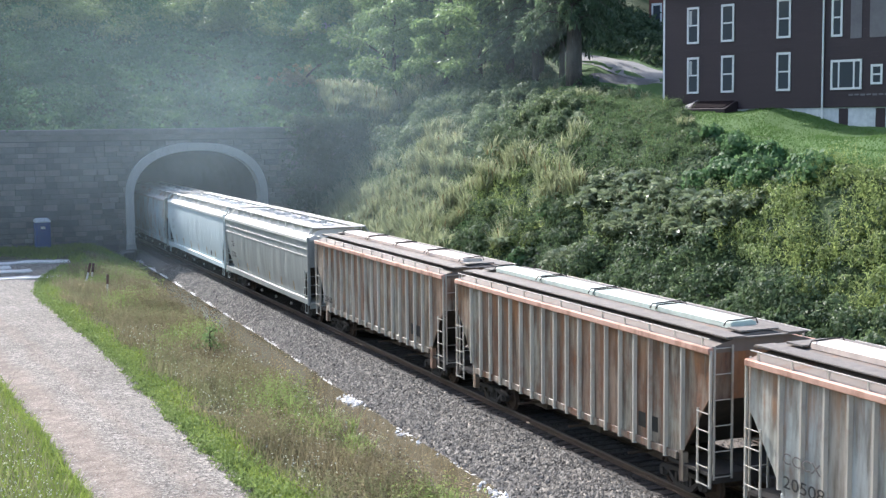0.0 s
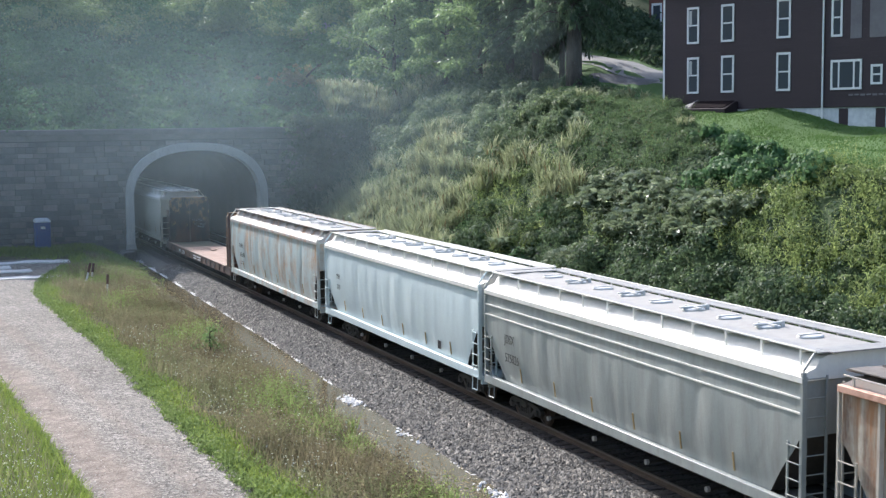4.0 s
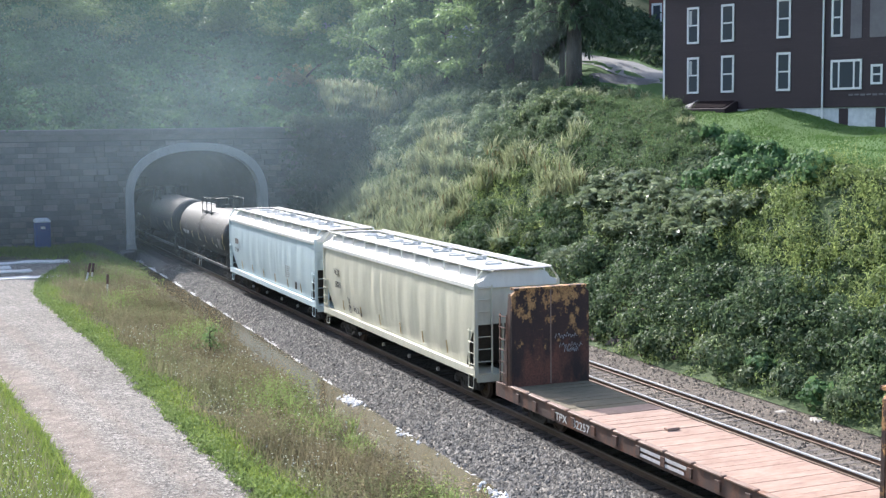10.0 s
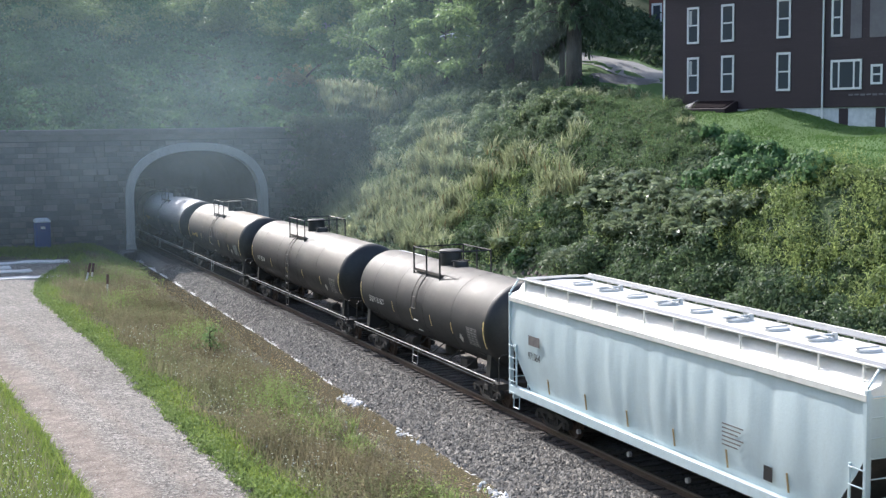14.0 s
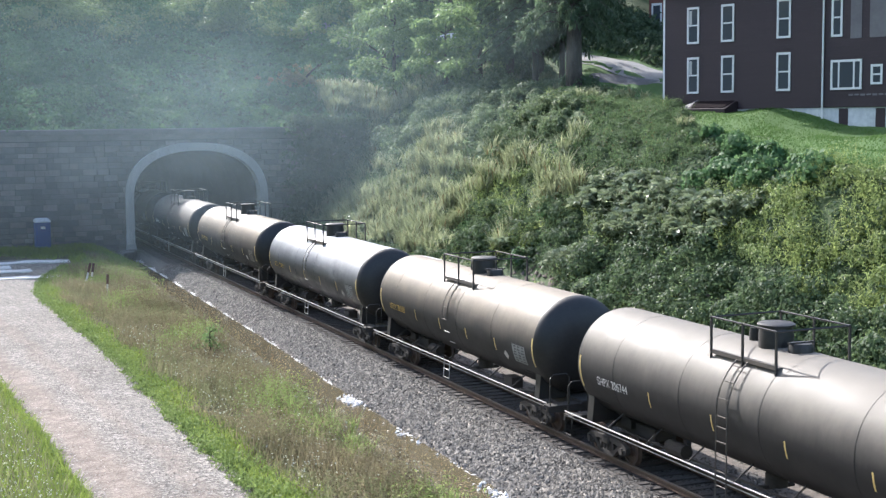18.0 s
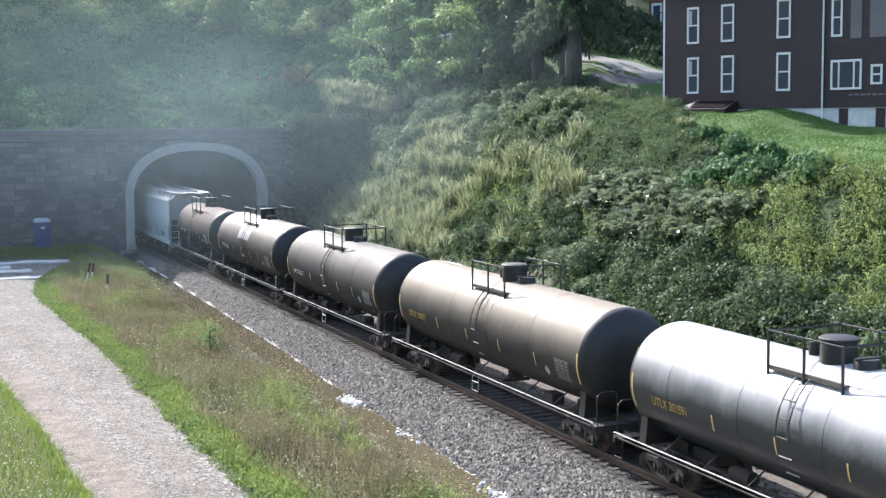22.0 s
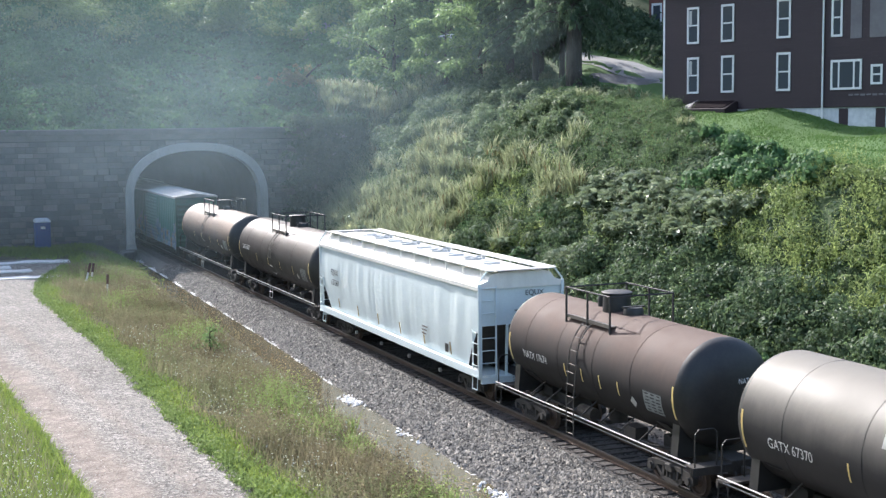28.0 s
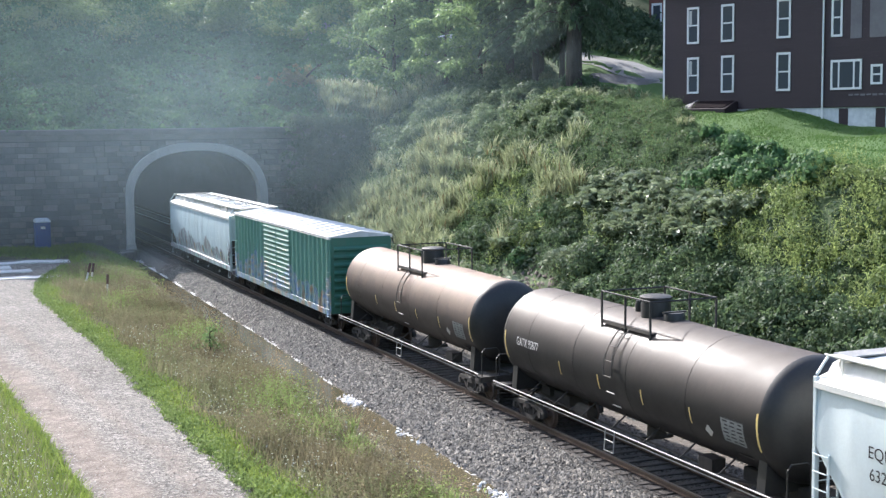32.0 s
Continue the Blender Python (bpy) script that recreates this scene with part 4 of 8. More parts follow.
def ribbed_hopper(label, half, body, rim, trough, posts=18):
    """A covered hopper with outside posts, a rusty top rim and one long hatch."""
    car = thing("covered_hopper_car", label, "hopper car", "freight train")
    cut = 1.35
    for s in (-1, 1):
        span = half - 1.25
        foot = lambda q: max(1.25, 2.75 - (half - 0.25 - abs(q)) * (1.5 / (cut - 0.25))) if abs(q) < half - 0.25 else 2.75 + (abs(q) - half + 0.25)
        cuts = [-half + 0.05] + [-span + 2 * span * k / (posts - 1) for k in range(posts)] + [half - 0.05]
        for q0, q1 in zip(cuts, cuts[1:]):
            kinks = [q for q in (-half + 0.25, -half + cut, half - cut, half - 0.25) if q0 < q < q1]
            sheet = [(q0, 4.0)] + [(q, foot(q)) for q in [q0] + kinks + [q1]] + [(q1, 4.0)]
            part("side_panel", Geo().prism(sheet, "x", s * 1.46 - 0.02, s * 1.46 + 0.02), body, car, "rust-streaked side sheet")
        for k in range(posts):
            y = -span + 2 * span * k / (posts - 1)
            lo = max(1.05, 2.75 - (half - 0.25 - abs(y)) * (1.5 / (cut - 0.25)) + 0.0)
            g = Geo().prism([(s * 1.48, y - 0.07), (s * 1.57, y - 0.035), (s * 1.57, y + 0.035), (s * 1.48, y + 0.07)], "z", lo, 4.0)
            part("side_post", g, "post", car)
        part("top_rim", Geo().box(s * 1.53 - 0.08, s * 1.53 + 0.08, -half, half, 4.0, 4.16, 0.02), rim, car, "orange-rusted top chord")
        part("side_sill", Geo().box(s * 1.46 - 0.06, s * 1.46 + 0.06, -half + 1.5, half - 1.5, 1.08, 1.28, 0.01), body, car)
        rb = part("running_board", Geo().box(s * 0.92 - 0.28, s * 0.92 + 0.28, -half - 0.15, half + 0.15, 4.4, 4.43), "old_board", car)
        part("grab_rail", Geo().tube([(s * 1.5, -half + 0.1, 4.36), (s * 1.5, half - 0.1, 4.36)], 0.018, 5), "post", car)
        for k in range(13):
            y = -half + 0.4 + (2 * half - 0.8) * k / 12
            part("rail_bracket", Geo().box(s * 1.5 - 0.015, s * 1.5 + 0.015, y - 0.03, y + 0.03, 4.14, 4.37), "post", car)
        for w in (-1, 1):
            y = w * half
            ye = w * (half - 0.55)
            part("ladder", ladder_geo(s * 1.52 - (0 if s < 0 else -0.03), min(y, ye), max(y, ye), 0.7, 2.6, 5), "post", car, "thin steel ladder")
            part("corner_post", Geo().box(s * 1.53 - 0.03, s * 1.53 + 0.03, y - 0.03, y + 0.03, 0.7, 4.1), "post", car)
            part("bolster_post", Geo().box(s * 1.4 - 0.08, s * 1.4 + 0.08, w * (half - cut) - 0.1, w * (half - cut) + 0.1, 0.55, 1.3, 0.01), body, car)
    part("roof", Geo().loft([[(x, y, z) for x, z in [(-1.55, 4.02), (-1.5, 4.16), (-0.55, 4.4), (0, 4.44), (0.55, 4.4), (1.5, 4.16), (1.55, 4.02)]] for y in (-half + 0.05, half - 0.05)]), "old_roof", car, "dull grey roof sheet")
    n = 4
    seg = (2 * half - 1.6) / n
    for i in range(n):
        y = -half + 0.8 + (i + 0.5) * seg
        g = Geo().prism([(-0.38, 4.43), (-0.38, 4.56), (-0.3, 4.61), (0.3, 4.61), (0.38, 4.56), (0.38, 4.43)], "y", y - seg / 2 + 0.04, y + seg / 2 - 0.04)
        hc = part("hatch_cover", g, trough, car, "long raised hatch cover")
        for q in (-0.46, 0.46):
            part("hatch_clamp", Geo().tube([(-0.52, y + q * seg, 4.5), (-0.44, y + q * seg, 4.62), (0.44, y + q * seg, 4.65), (0.5, y + q * seg, 4.5)], 0.02, 5), "under", hc)
    for w in (-1, 1):
        part("hatch_step", Geo().box(-0.55, 0.55, w * (half - 0.45) - 0.3, w * (half - 0.45) + 0.3, 4.46, 4.5), "old_board", car)
        y = w * (half - 0.08)
        part("end_wall", Geo().prism([(-1.46, 2.85), (1.46, 2.85), (1.46, 4.02), (0.5, 4.38), (-0.5, 4.38), (-1.46, 4.02)], "y", min(y, y - 0.05 * w), max(y, y - 0.05 * w)), body, car)
        part("slope_sheet", Geo().loft([[(-1.45, y - 0.03 * w, 2.9), (1.45, y - 0.03 * w, 2.9), (1.45, y - 0.09 * w, 2.84), (-1.45, y - 0.09 * w, 2.84)],
                                        [(-1.44, y - 2.1 * w, 1.25), (1.44, y - 2.1 * w, 1.25), (1.44, y - 2.18 * w, 1.2), (-1.44, y - 2.18 * w, 1.2)]]), "under", car)
        part("end_platform", Geo().box(-1.45, 1.45, min(y, y - 1.9 * w), max(y, y - 1.9 * w), 0.95, 1.03).box(-1.45, 1.45, min(y, y + 0.08 * w), max(y, y + 0.08 * w), 0.8, 1.03), "under", car)
        part("end_ladder", end_ladder_geo(w * half, -1.42, -0.9, 0.9, 4.2, 6), "post", car)
        part("crossover_board", Geo().box(-1.15, 1.15, y - 0.2, y + 0.35, 4.36, 4.39), "old_board", car)
        part("brake_wheel", Geo().tube([(0.6, y + 0.12 * w, 2.2), (0.6, y + 0.16 * w, 2.2)], 0.28, 14), "under", car)
    part("center_sill", Geo().box(-0.33, 0.33, -half, half, 0.7, 1.05), "under", car)
    chutes(car, half, "chute_brown", 3, False)
    running_gear(car, half)
    return car


def tank_car(label, half, shell, head="black", R=1.53, zc=2.67, dome_y=0.0, strips="orange_strip", placard=True, band=False, ladder_y=0.0, dim=False, long_ladder=False):
    """A tank car: shell, dished heads, a fenced dome platform, side ladder and long grab rails."""
    car = thing("tank_car", label, "tank car", "freight train")
    te = half - 0.4
    cyl = te - 0.6
    n = 48
    ringy = lambda y, r: [(r * math.sin(t), y, zc + r * math.cos(t)) for t in (2 * math.pi * j / n for j in range(n))]
    ys = np.linspace(-cyl, cyl, 9)
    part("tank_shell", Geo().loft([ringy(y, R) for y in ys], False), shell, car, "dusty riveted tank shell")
    for y in (-cyl * 0.55, -cyl * 0.12, cyl * 0.32, cyl * 0.75):
        part("weld_seam", Geo().loft([ringy(y - 0.012, R + 0.002), ringy(y - 0.008, R + 0.007), ringy(y + 0.008, R + 0.007), ringy(y + 0.012, R + 0.002)], False), shell, car)
    for s in (-1, 1):
        rings = [ringy(s * (cyl + 0.6 * math.sin(t)), R * math.cos(t) ** 0.8) for t in (math.pi / 2 * k / 8 * 0.98 for k in range(9))]
        part("tank_head", Geo().loft(rings if s > 0 else rings, True), head, car, "dished black tank end")
        part("saddle", Geo().prism([(-1.25, 1.75), (-0.5, 1.15), (-0.5, 0.9), (0.5, 0.9), (0.5, 1.15), (1.25, 1.75), (0.9, 1.6), (0, 1.35), (-0.9, 1.6)], "y", s * (half - 1.9) - 0.28, s * (half - 1.9) + 0.28), "black", car)
        part("bolster_plate", Geo().prism([(-1.3, 1.0), (1.3, 1.0), (1.22, 1.85), (0, 1.3), (-1.22, 1.85)], "y", s * (cyl - 0.2) - 0.16, s * (cyl - 0.2) + 0.16), "black", car)
        part("stub_sill", Geo().box(-0.35, 0.35, min(s * half, s * (half - 3.2)), max(s * half, s * (half - 3.2)), 0.72, 1.08, 0.02), "under", car)
        part("end_platform", Geo().box(-1.5, 1.5, min(s * half, s * (half - 0.45)), max(s * half, s * (half - 0.45)), 0.94, 1.0).box(-1.5, 1.5, min(s * half, s * (half - .06)), max(s * half, s * (half - .06)), 0.8, 1.0), "under", car)
        for w in (-1, 1):
            part("end_handrail", Geo().tube([(w * 1.4, s * (half - 0.08), 0.98), (w * 1.4, s * (half - 0.08), 1.85), (w * 1.3, s * (half - 0.08), 1.95), (w * 0.85, s * (half - 0.08), 1.95),
                                             (w * 0.75, s * (half - 0.08), 1.85), (w * 0.75, s * (half - 0.08), 0.98)], 0.022, 6), "black", car)
            part("corner_step", Geo().tube([(w * 1.5, s * (half - 0.1), 0.95), (w * 1.52, s * (half - 0.1), 0.45), (w * 1.52, s * (half - 0.5), 0.45), (w * 1.5, s * (half - 0.5), 0.95)], 0.022, 5), "under", car)
            part("sill_brace", Geo().tube([(w * 0.35, s * (half - 1.2), 0.95), (w * 1.5, s * (half - 2.6), 1.08)], 0.035, 5), "under", car)
    for s in (-1, 1):
        part("side_grab_rail", Geo().tube([(s * 1.52, -half + 0.1, 1.1), (s * 1.52, half - 0.1, 1.1)], 0.022, 6).tube([(s * 1.5, -half + 0.3, 0.98), (s * 1.5, half - 0.3, 0.98)], 0.016, 5), "grab", car, "long worn steel grab rail")
        for k in range(7):
            y = (-0.5 + k / 6) * 2 * (half - 2.6)
            part("rail_hanger", Geo().tube([(s * 1.52, y, 1.1), (s * 0.9, y, 1.55)], 0.025, 5), "under", car)
    # dome platform
    top = zc + R
    y0 = dome_y
    part("platform", Geo().box(-1.05, -0.5, y0 - 1.3, y0 + 1.3, top - 0.28, top - 0.24).box(0.5, 1.05, y0 - 1.3, y0 + 1.3, top - 0.28, top - 0.24)
         .box(-1.05, -1.0, y0 - 1.3, y0 + 1.3, top - 0.3, top - 0.2), "grating_dark", car, "steel grating around the dome")
    for s in (-1, 1):
        for y in (y0 - 1.3, y0, y0 + 1.3):
            part("rail_post", Geo().box(s * 1.04 - 0.025, s * 1.04 + 0.025, y - 0.025, y + 0.025, top - 0.45, top + 0.62), "black", car)
        part("guard_rail", Geo().tube([(s * 1.04, y0 - 1.3, top + 0.6), (s * 1.04, y0 + 1.3, top + 0.6)], 0.025, 5), "black", car)
        part("end_rail", Geo().tube([(-1.04, y0 + s * 1.3, top + 0.6), (1.04, y0 + s * 1.3, top + 0.6)], 0.025, 5), "black", car)
    part("valve_dome", Geo().disc(0, y0 + 0.1, top - 0.05, 0.42, 0.55, 18, 0.92).disc(0, y0 + 0.1, top + 0.48, 0.46, 0.08, 18), "black", car, "black valve housing")
    part("manway", Geo().disc(0, y0 - 0.85, top - 0.05, 0.3, 0.25, 16).box(-0.36, 0.36, y0 - 0.89, y0 - 0.81, top + 0.18, top + 0.23), "black", car)
    part("relief_valve", Geo().disc(0, y0 + 0.95, top - 0.04, 0.14, 0.35, 12), "black", car)
    arc = [(-(R + 0.09) * math.sin(t), zc + (R + 0.09) * math.cos(t)) for t in (radians(92 - 7.6 * k) for k in range(8))]
    g = Geo()
    foot = [(-1.62, 0.5), (-1.62, 1.6)] if long_ladder else []
    for yy in (ladder_y + y0 - 0.22, ladder_y + y0 + 0.22):
        g.tube([(ax, yy, az) for ax, az in foot + arc], 0.02, 5)
    low_rungs = []
    for zz in np.arange(0.55, 2.5, 0.36) if long_ladder else (1.35, 1.75, 2.15):
        rx = 1.62 if long_ladder else math.sqrt(max(R * R - (zz - zc) ** 2, 0.04)) + 0.07
        low_rungs.append(Geo().tube([(-rx, y0 + ladder_y - 0.22, zz), (-rx, y0 + ladder_y + 0.22, zz)], 0.017, 5))
    for ax, az in arc[0::2]:
        g.tube([(ax, y0 + ladder_y - 0.22, az), (ax, y0 + ladder_y + 0.22, az)], 0.016, 5)
    if not long_ladder:
        part("drop_step", Geo().tube([(-1.52, y0 - 0.25, 1.1), (-1.56, y0 - 0.25, 0.5), (-1.56, y0 + 0.25, 0.5), (-1.52, y0 + 0.25, 1.1)], 0.02, 5).tube([(-1.55, y0 - 0.25, 0.8), (-1.55, y0 + 0.25, 0.8)], 0.016, 5), "grab", car, "worn steel drop step")
    ladder = part("ladder", g, "grab_dark", car, "side ladder curving over the shell")
    for q in low_rungs:
        part("rung", q, "grab_dark" if long_ladder else "grab", ladder)
    part("apron", Geo().loft([[(-(R + 0.008) * math.sin(t), y, zc + (R + 0.008) * math.cos(t)) for y in (y0 - 1.55, y0 + 1.55)] for t in (radians(-42 + 7 * k) for k in range(13))], False, False), shell, car)
    part("outlet_valve", Geo().disc(0, y0, 0.75, 0.28, 0.5, 14).box(-0.5, 0.5, y0 - 0.06, y0 + 0.06, 0.7, 0.8), "under", car)
    part("brake_rigging", Geo().tube([(-0.75, half - 4.6, 1.0), (-0.75, half - 5.4, 1.0)], 0.19, 10).tube([(-0.7, -half + 2, 0.85), (-0.7, half - 2, 0.85)], 0.03, 5).box(-1.0, -0.6, -half + 3.6, -half + 4.2, 0.85, 1.2), "under", car)
    for s in (-1, 1):
        for k in range(4):
            y = cyl - 3.75 - (2 * cyl - 6.6) * k / 3
            g = Geo().loft([[(s * (R + 0.006) * math.sin(t), yy, zc + (R + 0.006) * math.cos(t)) for yy in (y - 0.027, y + 0.027)] for t in (radians(95 + 3.2 * q) for q in range(6))], False, False)
            part("reflector_strip", g, strips, car)
        for w in (-1, 1):
            y = w * (cyl - 0.05)
            g = Geo().loft([[(s * (R + 0.006) * math.sin(t), yy, zc + (R + 0.006) * math.cos(t)) for yy in (y - 0.035, y + 0.035)] for t in (radians(80 + 5 * q) for q in range(8))], False, False)
            part("reflector_strip", g, strips, car, "tall strip beside the tank end")
    if placard:
        g = Geo().loft([[(-(R + 0.006) * math.sin(t), yy, zc + (R + 0.006) * math.cos(t)) for yy in (-cyl + 0.6, -cyl + 1.5)] for t in (radians(93 + 4 * q) for q in range(7))], False, False)
        part("data_panel", g, "stencil_back" if dim else "data_pale", car, "stencilled data panel")
        shellq = lambda g, ya, yb, a0, a1: g.loft([[(-(R + 0.01) * math.sin(t), yy, zc + (R + 0.01) * math.cos(t)) for yy in (ya, yb)] for t in (radians(a0), radians(a1))], False, False)
        g = Geo()
        for r in range(6):
            for q in range(3):
                shellq(g, -cyl + 0.66 + 0.28 * q, -cyl + 0.8 + 0.28 * q + 0.04 * ((r + q) % 3), 95 + 3.6 * r, 96.5 + 3.6 * r)
        for ya, yb, a0, a1 in ((0.6, 1.5, 93, 93.8), (0.6, 1.5, 116.2, 117), (0.6, 0.63, 93, 117), (1.47, 1.5, 93, 117)):
            shellq(g, -cyl + ya, -cyl + yb, a0, a1)
        tagged(part("panel_print", g, "stencil_dim" if dim else "dark_ink", car), kind="stuff")
        y = -cyl + 2.1
        g = Geo().loft([[(-(R + 0.012) * math.sin(radians(q)), y + o, zc + (R + 0.012) * math.cos(radians(q))) for o in (-w, w)] for q, w in ((106, 0.02), (112, 0.17), (118, 0.02))], False, False)
        part("placard", g, "stencil_panel", car, "diamond placard")
    # Pale band colours in the bright highlight about the dome.
    if band:
        arc = [radians(-75 + 7.5 * q) for q in range(17)]
        part("paint_patch", Geo().loft([[((R + 0.01) * math.sin(t), yy, zc + (R + 0.01) * math.cos(t)) for yy in (dome_y - 1.0, dome_y + 1.4)] for t in arc], False, False), band, car)
    running_gear(car, half, 1.75)
    return car


def bulkhead_flat(label, half):
    car = thing("bulkhead_flat_car", label, "flat car", "freight train")
    inner = half - 1.1
    n = 44
    for k in range(n):
        y = -inner + 2 * inner * (k + 0.5) / n
        wpl = inner / n - 0.008
        # Planks by the far bulkhead carry its cast shadow in their colour.
        part("deck_plank", Geo().box(-1.33, 1.33, y - wpl, y + wpl, 1.0, 1.07 + random.uniform(-0.006, 0.006)), "plank_shadow" if k > 33 else "plank", car)
    for s in (-1, 1):
        sx = 1.42 if s < 0 else 1.36
        part("side_sill", Geo().box(s * sx - 0.06, s * sx + 0.06, -half, half, 0.62, 1.09 if s < 0 else 1.0, 0.015), "flat_rust", car, "rusty side sill with lettering")
        for k in range(14):
            y = -inner + 0.6 + (2 * inner - 1.2) * k / 13
            part("stake_pocket", Geo().box(s * (sx + 0.08) - 0.03, s * (sx + 0.08) + 0.03, y - 0.11, y + 0.11, 0.72, 0.99, 0.01), "flat_rust", car)
        if s < 0:
            for k in range(13):
                y = -inner + 2 * inner * (k + 0.5) / 13
                part("rub_rail", Geo().box(-1.53, -1.35, y - inner / 13 + 0.05, y + inner / 13 - 0.05, 1.08, 1.15, 0.02), "worn_edge", car)
    part("floor_pan", Geo().box(-1.34, 1.34, -half + .05, half - .05, 0.9, 0.985), "under", car)
    for w in (-1, 1):
        y = w * (inner + 0.08)
        bh = part("bulkhead", Geo().prism([(-1.42, 1.0), (1.42, 1.0), (1.4, 4.05), (1.22, 4.22), (-1.22, 4.22), (-1.4, 4.05)], "y", y - 0.06, y + 0.06), "bulk_rust", car, "tall bulkhead, black paint flaking to rust")
        for k in range(5):
            x = -1.32 + 2.64 * k / 4
            part("bulkhead_post", Geo().loft([[(x - 0.07, y + 0.06 * w, 1.0), (x + 0.07, y + 0.06 * w, 1.0), (x + 0.07, y + 0.75 * w, 1.0), (x - 0.07, y + 0.75 * w, 1.0)],
                                              [(x - 0.07, y + 0.06 * w, 4.1), (x + 0.07, y + 0.06 * w, 4.1), (x + 0.07, y + 0.2 * w, 4.1), (x - 0.07, y + 0.2 * w, 4.1)]]), "flat_rust", bh)
        part("bulkhead_cap", Geo().box(-1.3, 1.3, y - 0.1, y + 0.25, 4.2, 4.28), "bulk_rust", bh)
        part("end_ladder", ladder_geo(-1.46, min(y + 0.2 * w, y + 0.7 * w), max(y + 0.2 * w, y + 0.7 * w), 1.05, 3.4, 7), "flat_rust", car)
        part("end_sill", Geo().box(-1.45, 1.45, min(w * half, w * (half - 0.12)), max(w * half, w * (half - 0.12)), 0.62, 1.0), "flat_rust", car)
        part("end_deck", Geo().box(-1.33, 1.33, min(w * (inner + .1), w * (half - 0.13)), max(w * (inner + .1), w * (half - 0.13)), 0.98, 1.02), "flat_rust", car)
        part("weld_line", Geo().box(-0.02, 0.02, y - 0.072, y - 0.06, 1.1, 4.2), "worn_edge", bh, "pale worn seam")
        for z0, x0, x1 in ((2.62, 0.15, 0.95), (2.3, 0.3, 1.15), (2.15, 0.5, 1.0)):
            pts = [(x0 + (x1 - x0) * q / 16, y - 0.068, z0 + (0.07 if q % 2 else -0.05) * (1 + 0.6 * math.sin(q * 2.3))) for q in range(17)]
            part("chalk_scrawl", Geo().tube(pts, 0.012, 4), "chalk", bh, "unreadable white chalk scrawl")
    part("center_sill", Geo().box(-0.4, 0.4, -half, half, 0.45, 0.92), "under", car)
    for k in (1.4,):
        part("dunnage", Geo().box(-0.1, 0.3, k, k + 0.18, 1.075, 1.15, 0.01), "plank", car, "loose timber on the deck")
    running_gear(car, half, 2.2)
    return car


def box_car(label, half):
    car = thing("box_car", label, "box car", "freight train")
    for s in (-1, 1):
        part("side_wall", Geo().box(s * 1.42 - 0.04, s * 1.42 + 0.04, -half + 0.05, half - 0.05, 1.05, 4.4), "box_green", car, "faded green side sheet")
        for k in range(26):
            y = -half + 0.35 + (2 * half - 0.7) * k / 25
            if abs(y + 0.0) < 2.5:
                continue
            part("side_post", Geo().prism([(s * 1.46, y - 0.1), (s * 1.54, y - 0.05), (s * 1.54, y + 0.05), (s * 1.46, y + 0.1)], "z", 1.15, 4.32), "box_post", car)
        for dy in (-1.22, 1.22):
            d = part("sliding_door", Geo().box(s * 1.49 - 0.03, s * 1.49 + 0.03, dy - 1.2, dy + 1.2, 1.2, 4.25), "box_post", car, "corrugated sliding door")
            for k in range(13):
                z = 1.32 + 2.85 * k / 12
                part("door_rib", Geo().prism([(s * 1.52, z - 0.07), (s * 1.56, z - 0.02), (s * 1.56, z + 0.02), (s * 1.52, z + 0.07)], "y", dy - 1.12, dy + 1.12), "box_post", d)
        part("side_sill", Geo().box(s * 1.45 - 0.06, s * 1.45 + 0.06, -half + 0.3, half - 0.3, 0.85, 1.12, 0.01), "box_green", car)
        part("eave", Geo().box(s * 1.48 - 0.05, s * 1.48 + 0.05, -half, half, 4.32, 4.46, 0.01), "box_roof", car)
        for w in (-1, 1):
            y, ye = w * (half - 0.05), w * (half - 0.5)
            part("ladder", ladder_geo(s * 1.5 + (0.05 if s > 0 else 0), min(y, ye), max(y, ye), 0.75, 2.9, 7), "box_post", car)
    part("roof", Geo().prism([(-1.5, 4.4), (-1.5, 4.46), (0, 4.68), (1.5, 4.46), (1.5, 4.4)], "y", -half, half), "box_roof", car, "galvanised roof, rust between its ribs")
    for k in range(17):
        y = -half + 0.4 + (2 * half - 0.8) * k / 16
        part("roof_rib", Geo().loft([[(-1.46, y - 0.05, 4.47), (-1.46, y + 0.05, 4.47), (-1.46, y, 4.51)], [(0, y - 0.05, 4.69), (0, y + 0.05, 4.69), (0, y, 4.73)], [(1.46, y - 0.05, 4.47), (1.46, y + 0.05, 4.47), (1.46, y, 4.51)]]), "box_roof", car)
    for w in (-1, 1):
        y = w * (half - 0.04)
        e = part("end_wall", Geo().prism([(-1.45, 0.95), (1.45, 0.95), (1.45, 4.44), (0, 4.64), (-1.45, 4.44)], "y", min(y, y - 0.06 * w), max(y, y - 0.06 * w)), "box_end", car, "dark green corrugated end")
        for k in range(8):
            z = 1.35 + 0.36 * k
            part("end_rib", Geo().prism([(y, z - 0.13), (y + 0.09 * w, z - 0.04), (y + 0.09 * w, z + 0.04), (y, z + 0.13)], "x", -1.3, 1.3), "box_end", e)
    part("floor_pan", Geo().box(-1.42, 1.42, -half + .06, half - .06, 0.9, 1.06), "under", car)
    part("center_sill", Geo().box(-0.35, 0.35, -half, half, 0.6, 0.92), "under", car)
    running_gear(car, half)
    return car


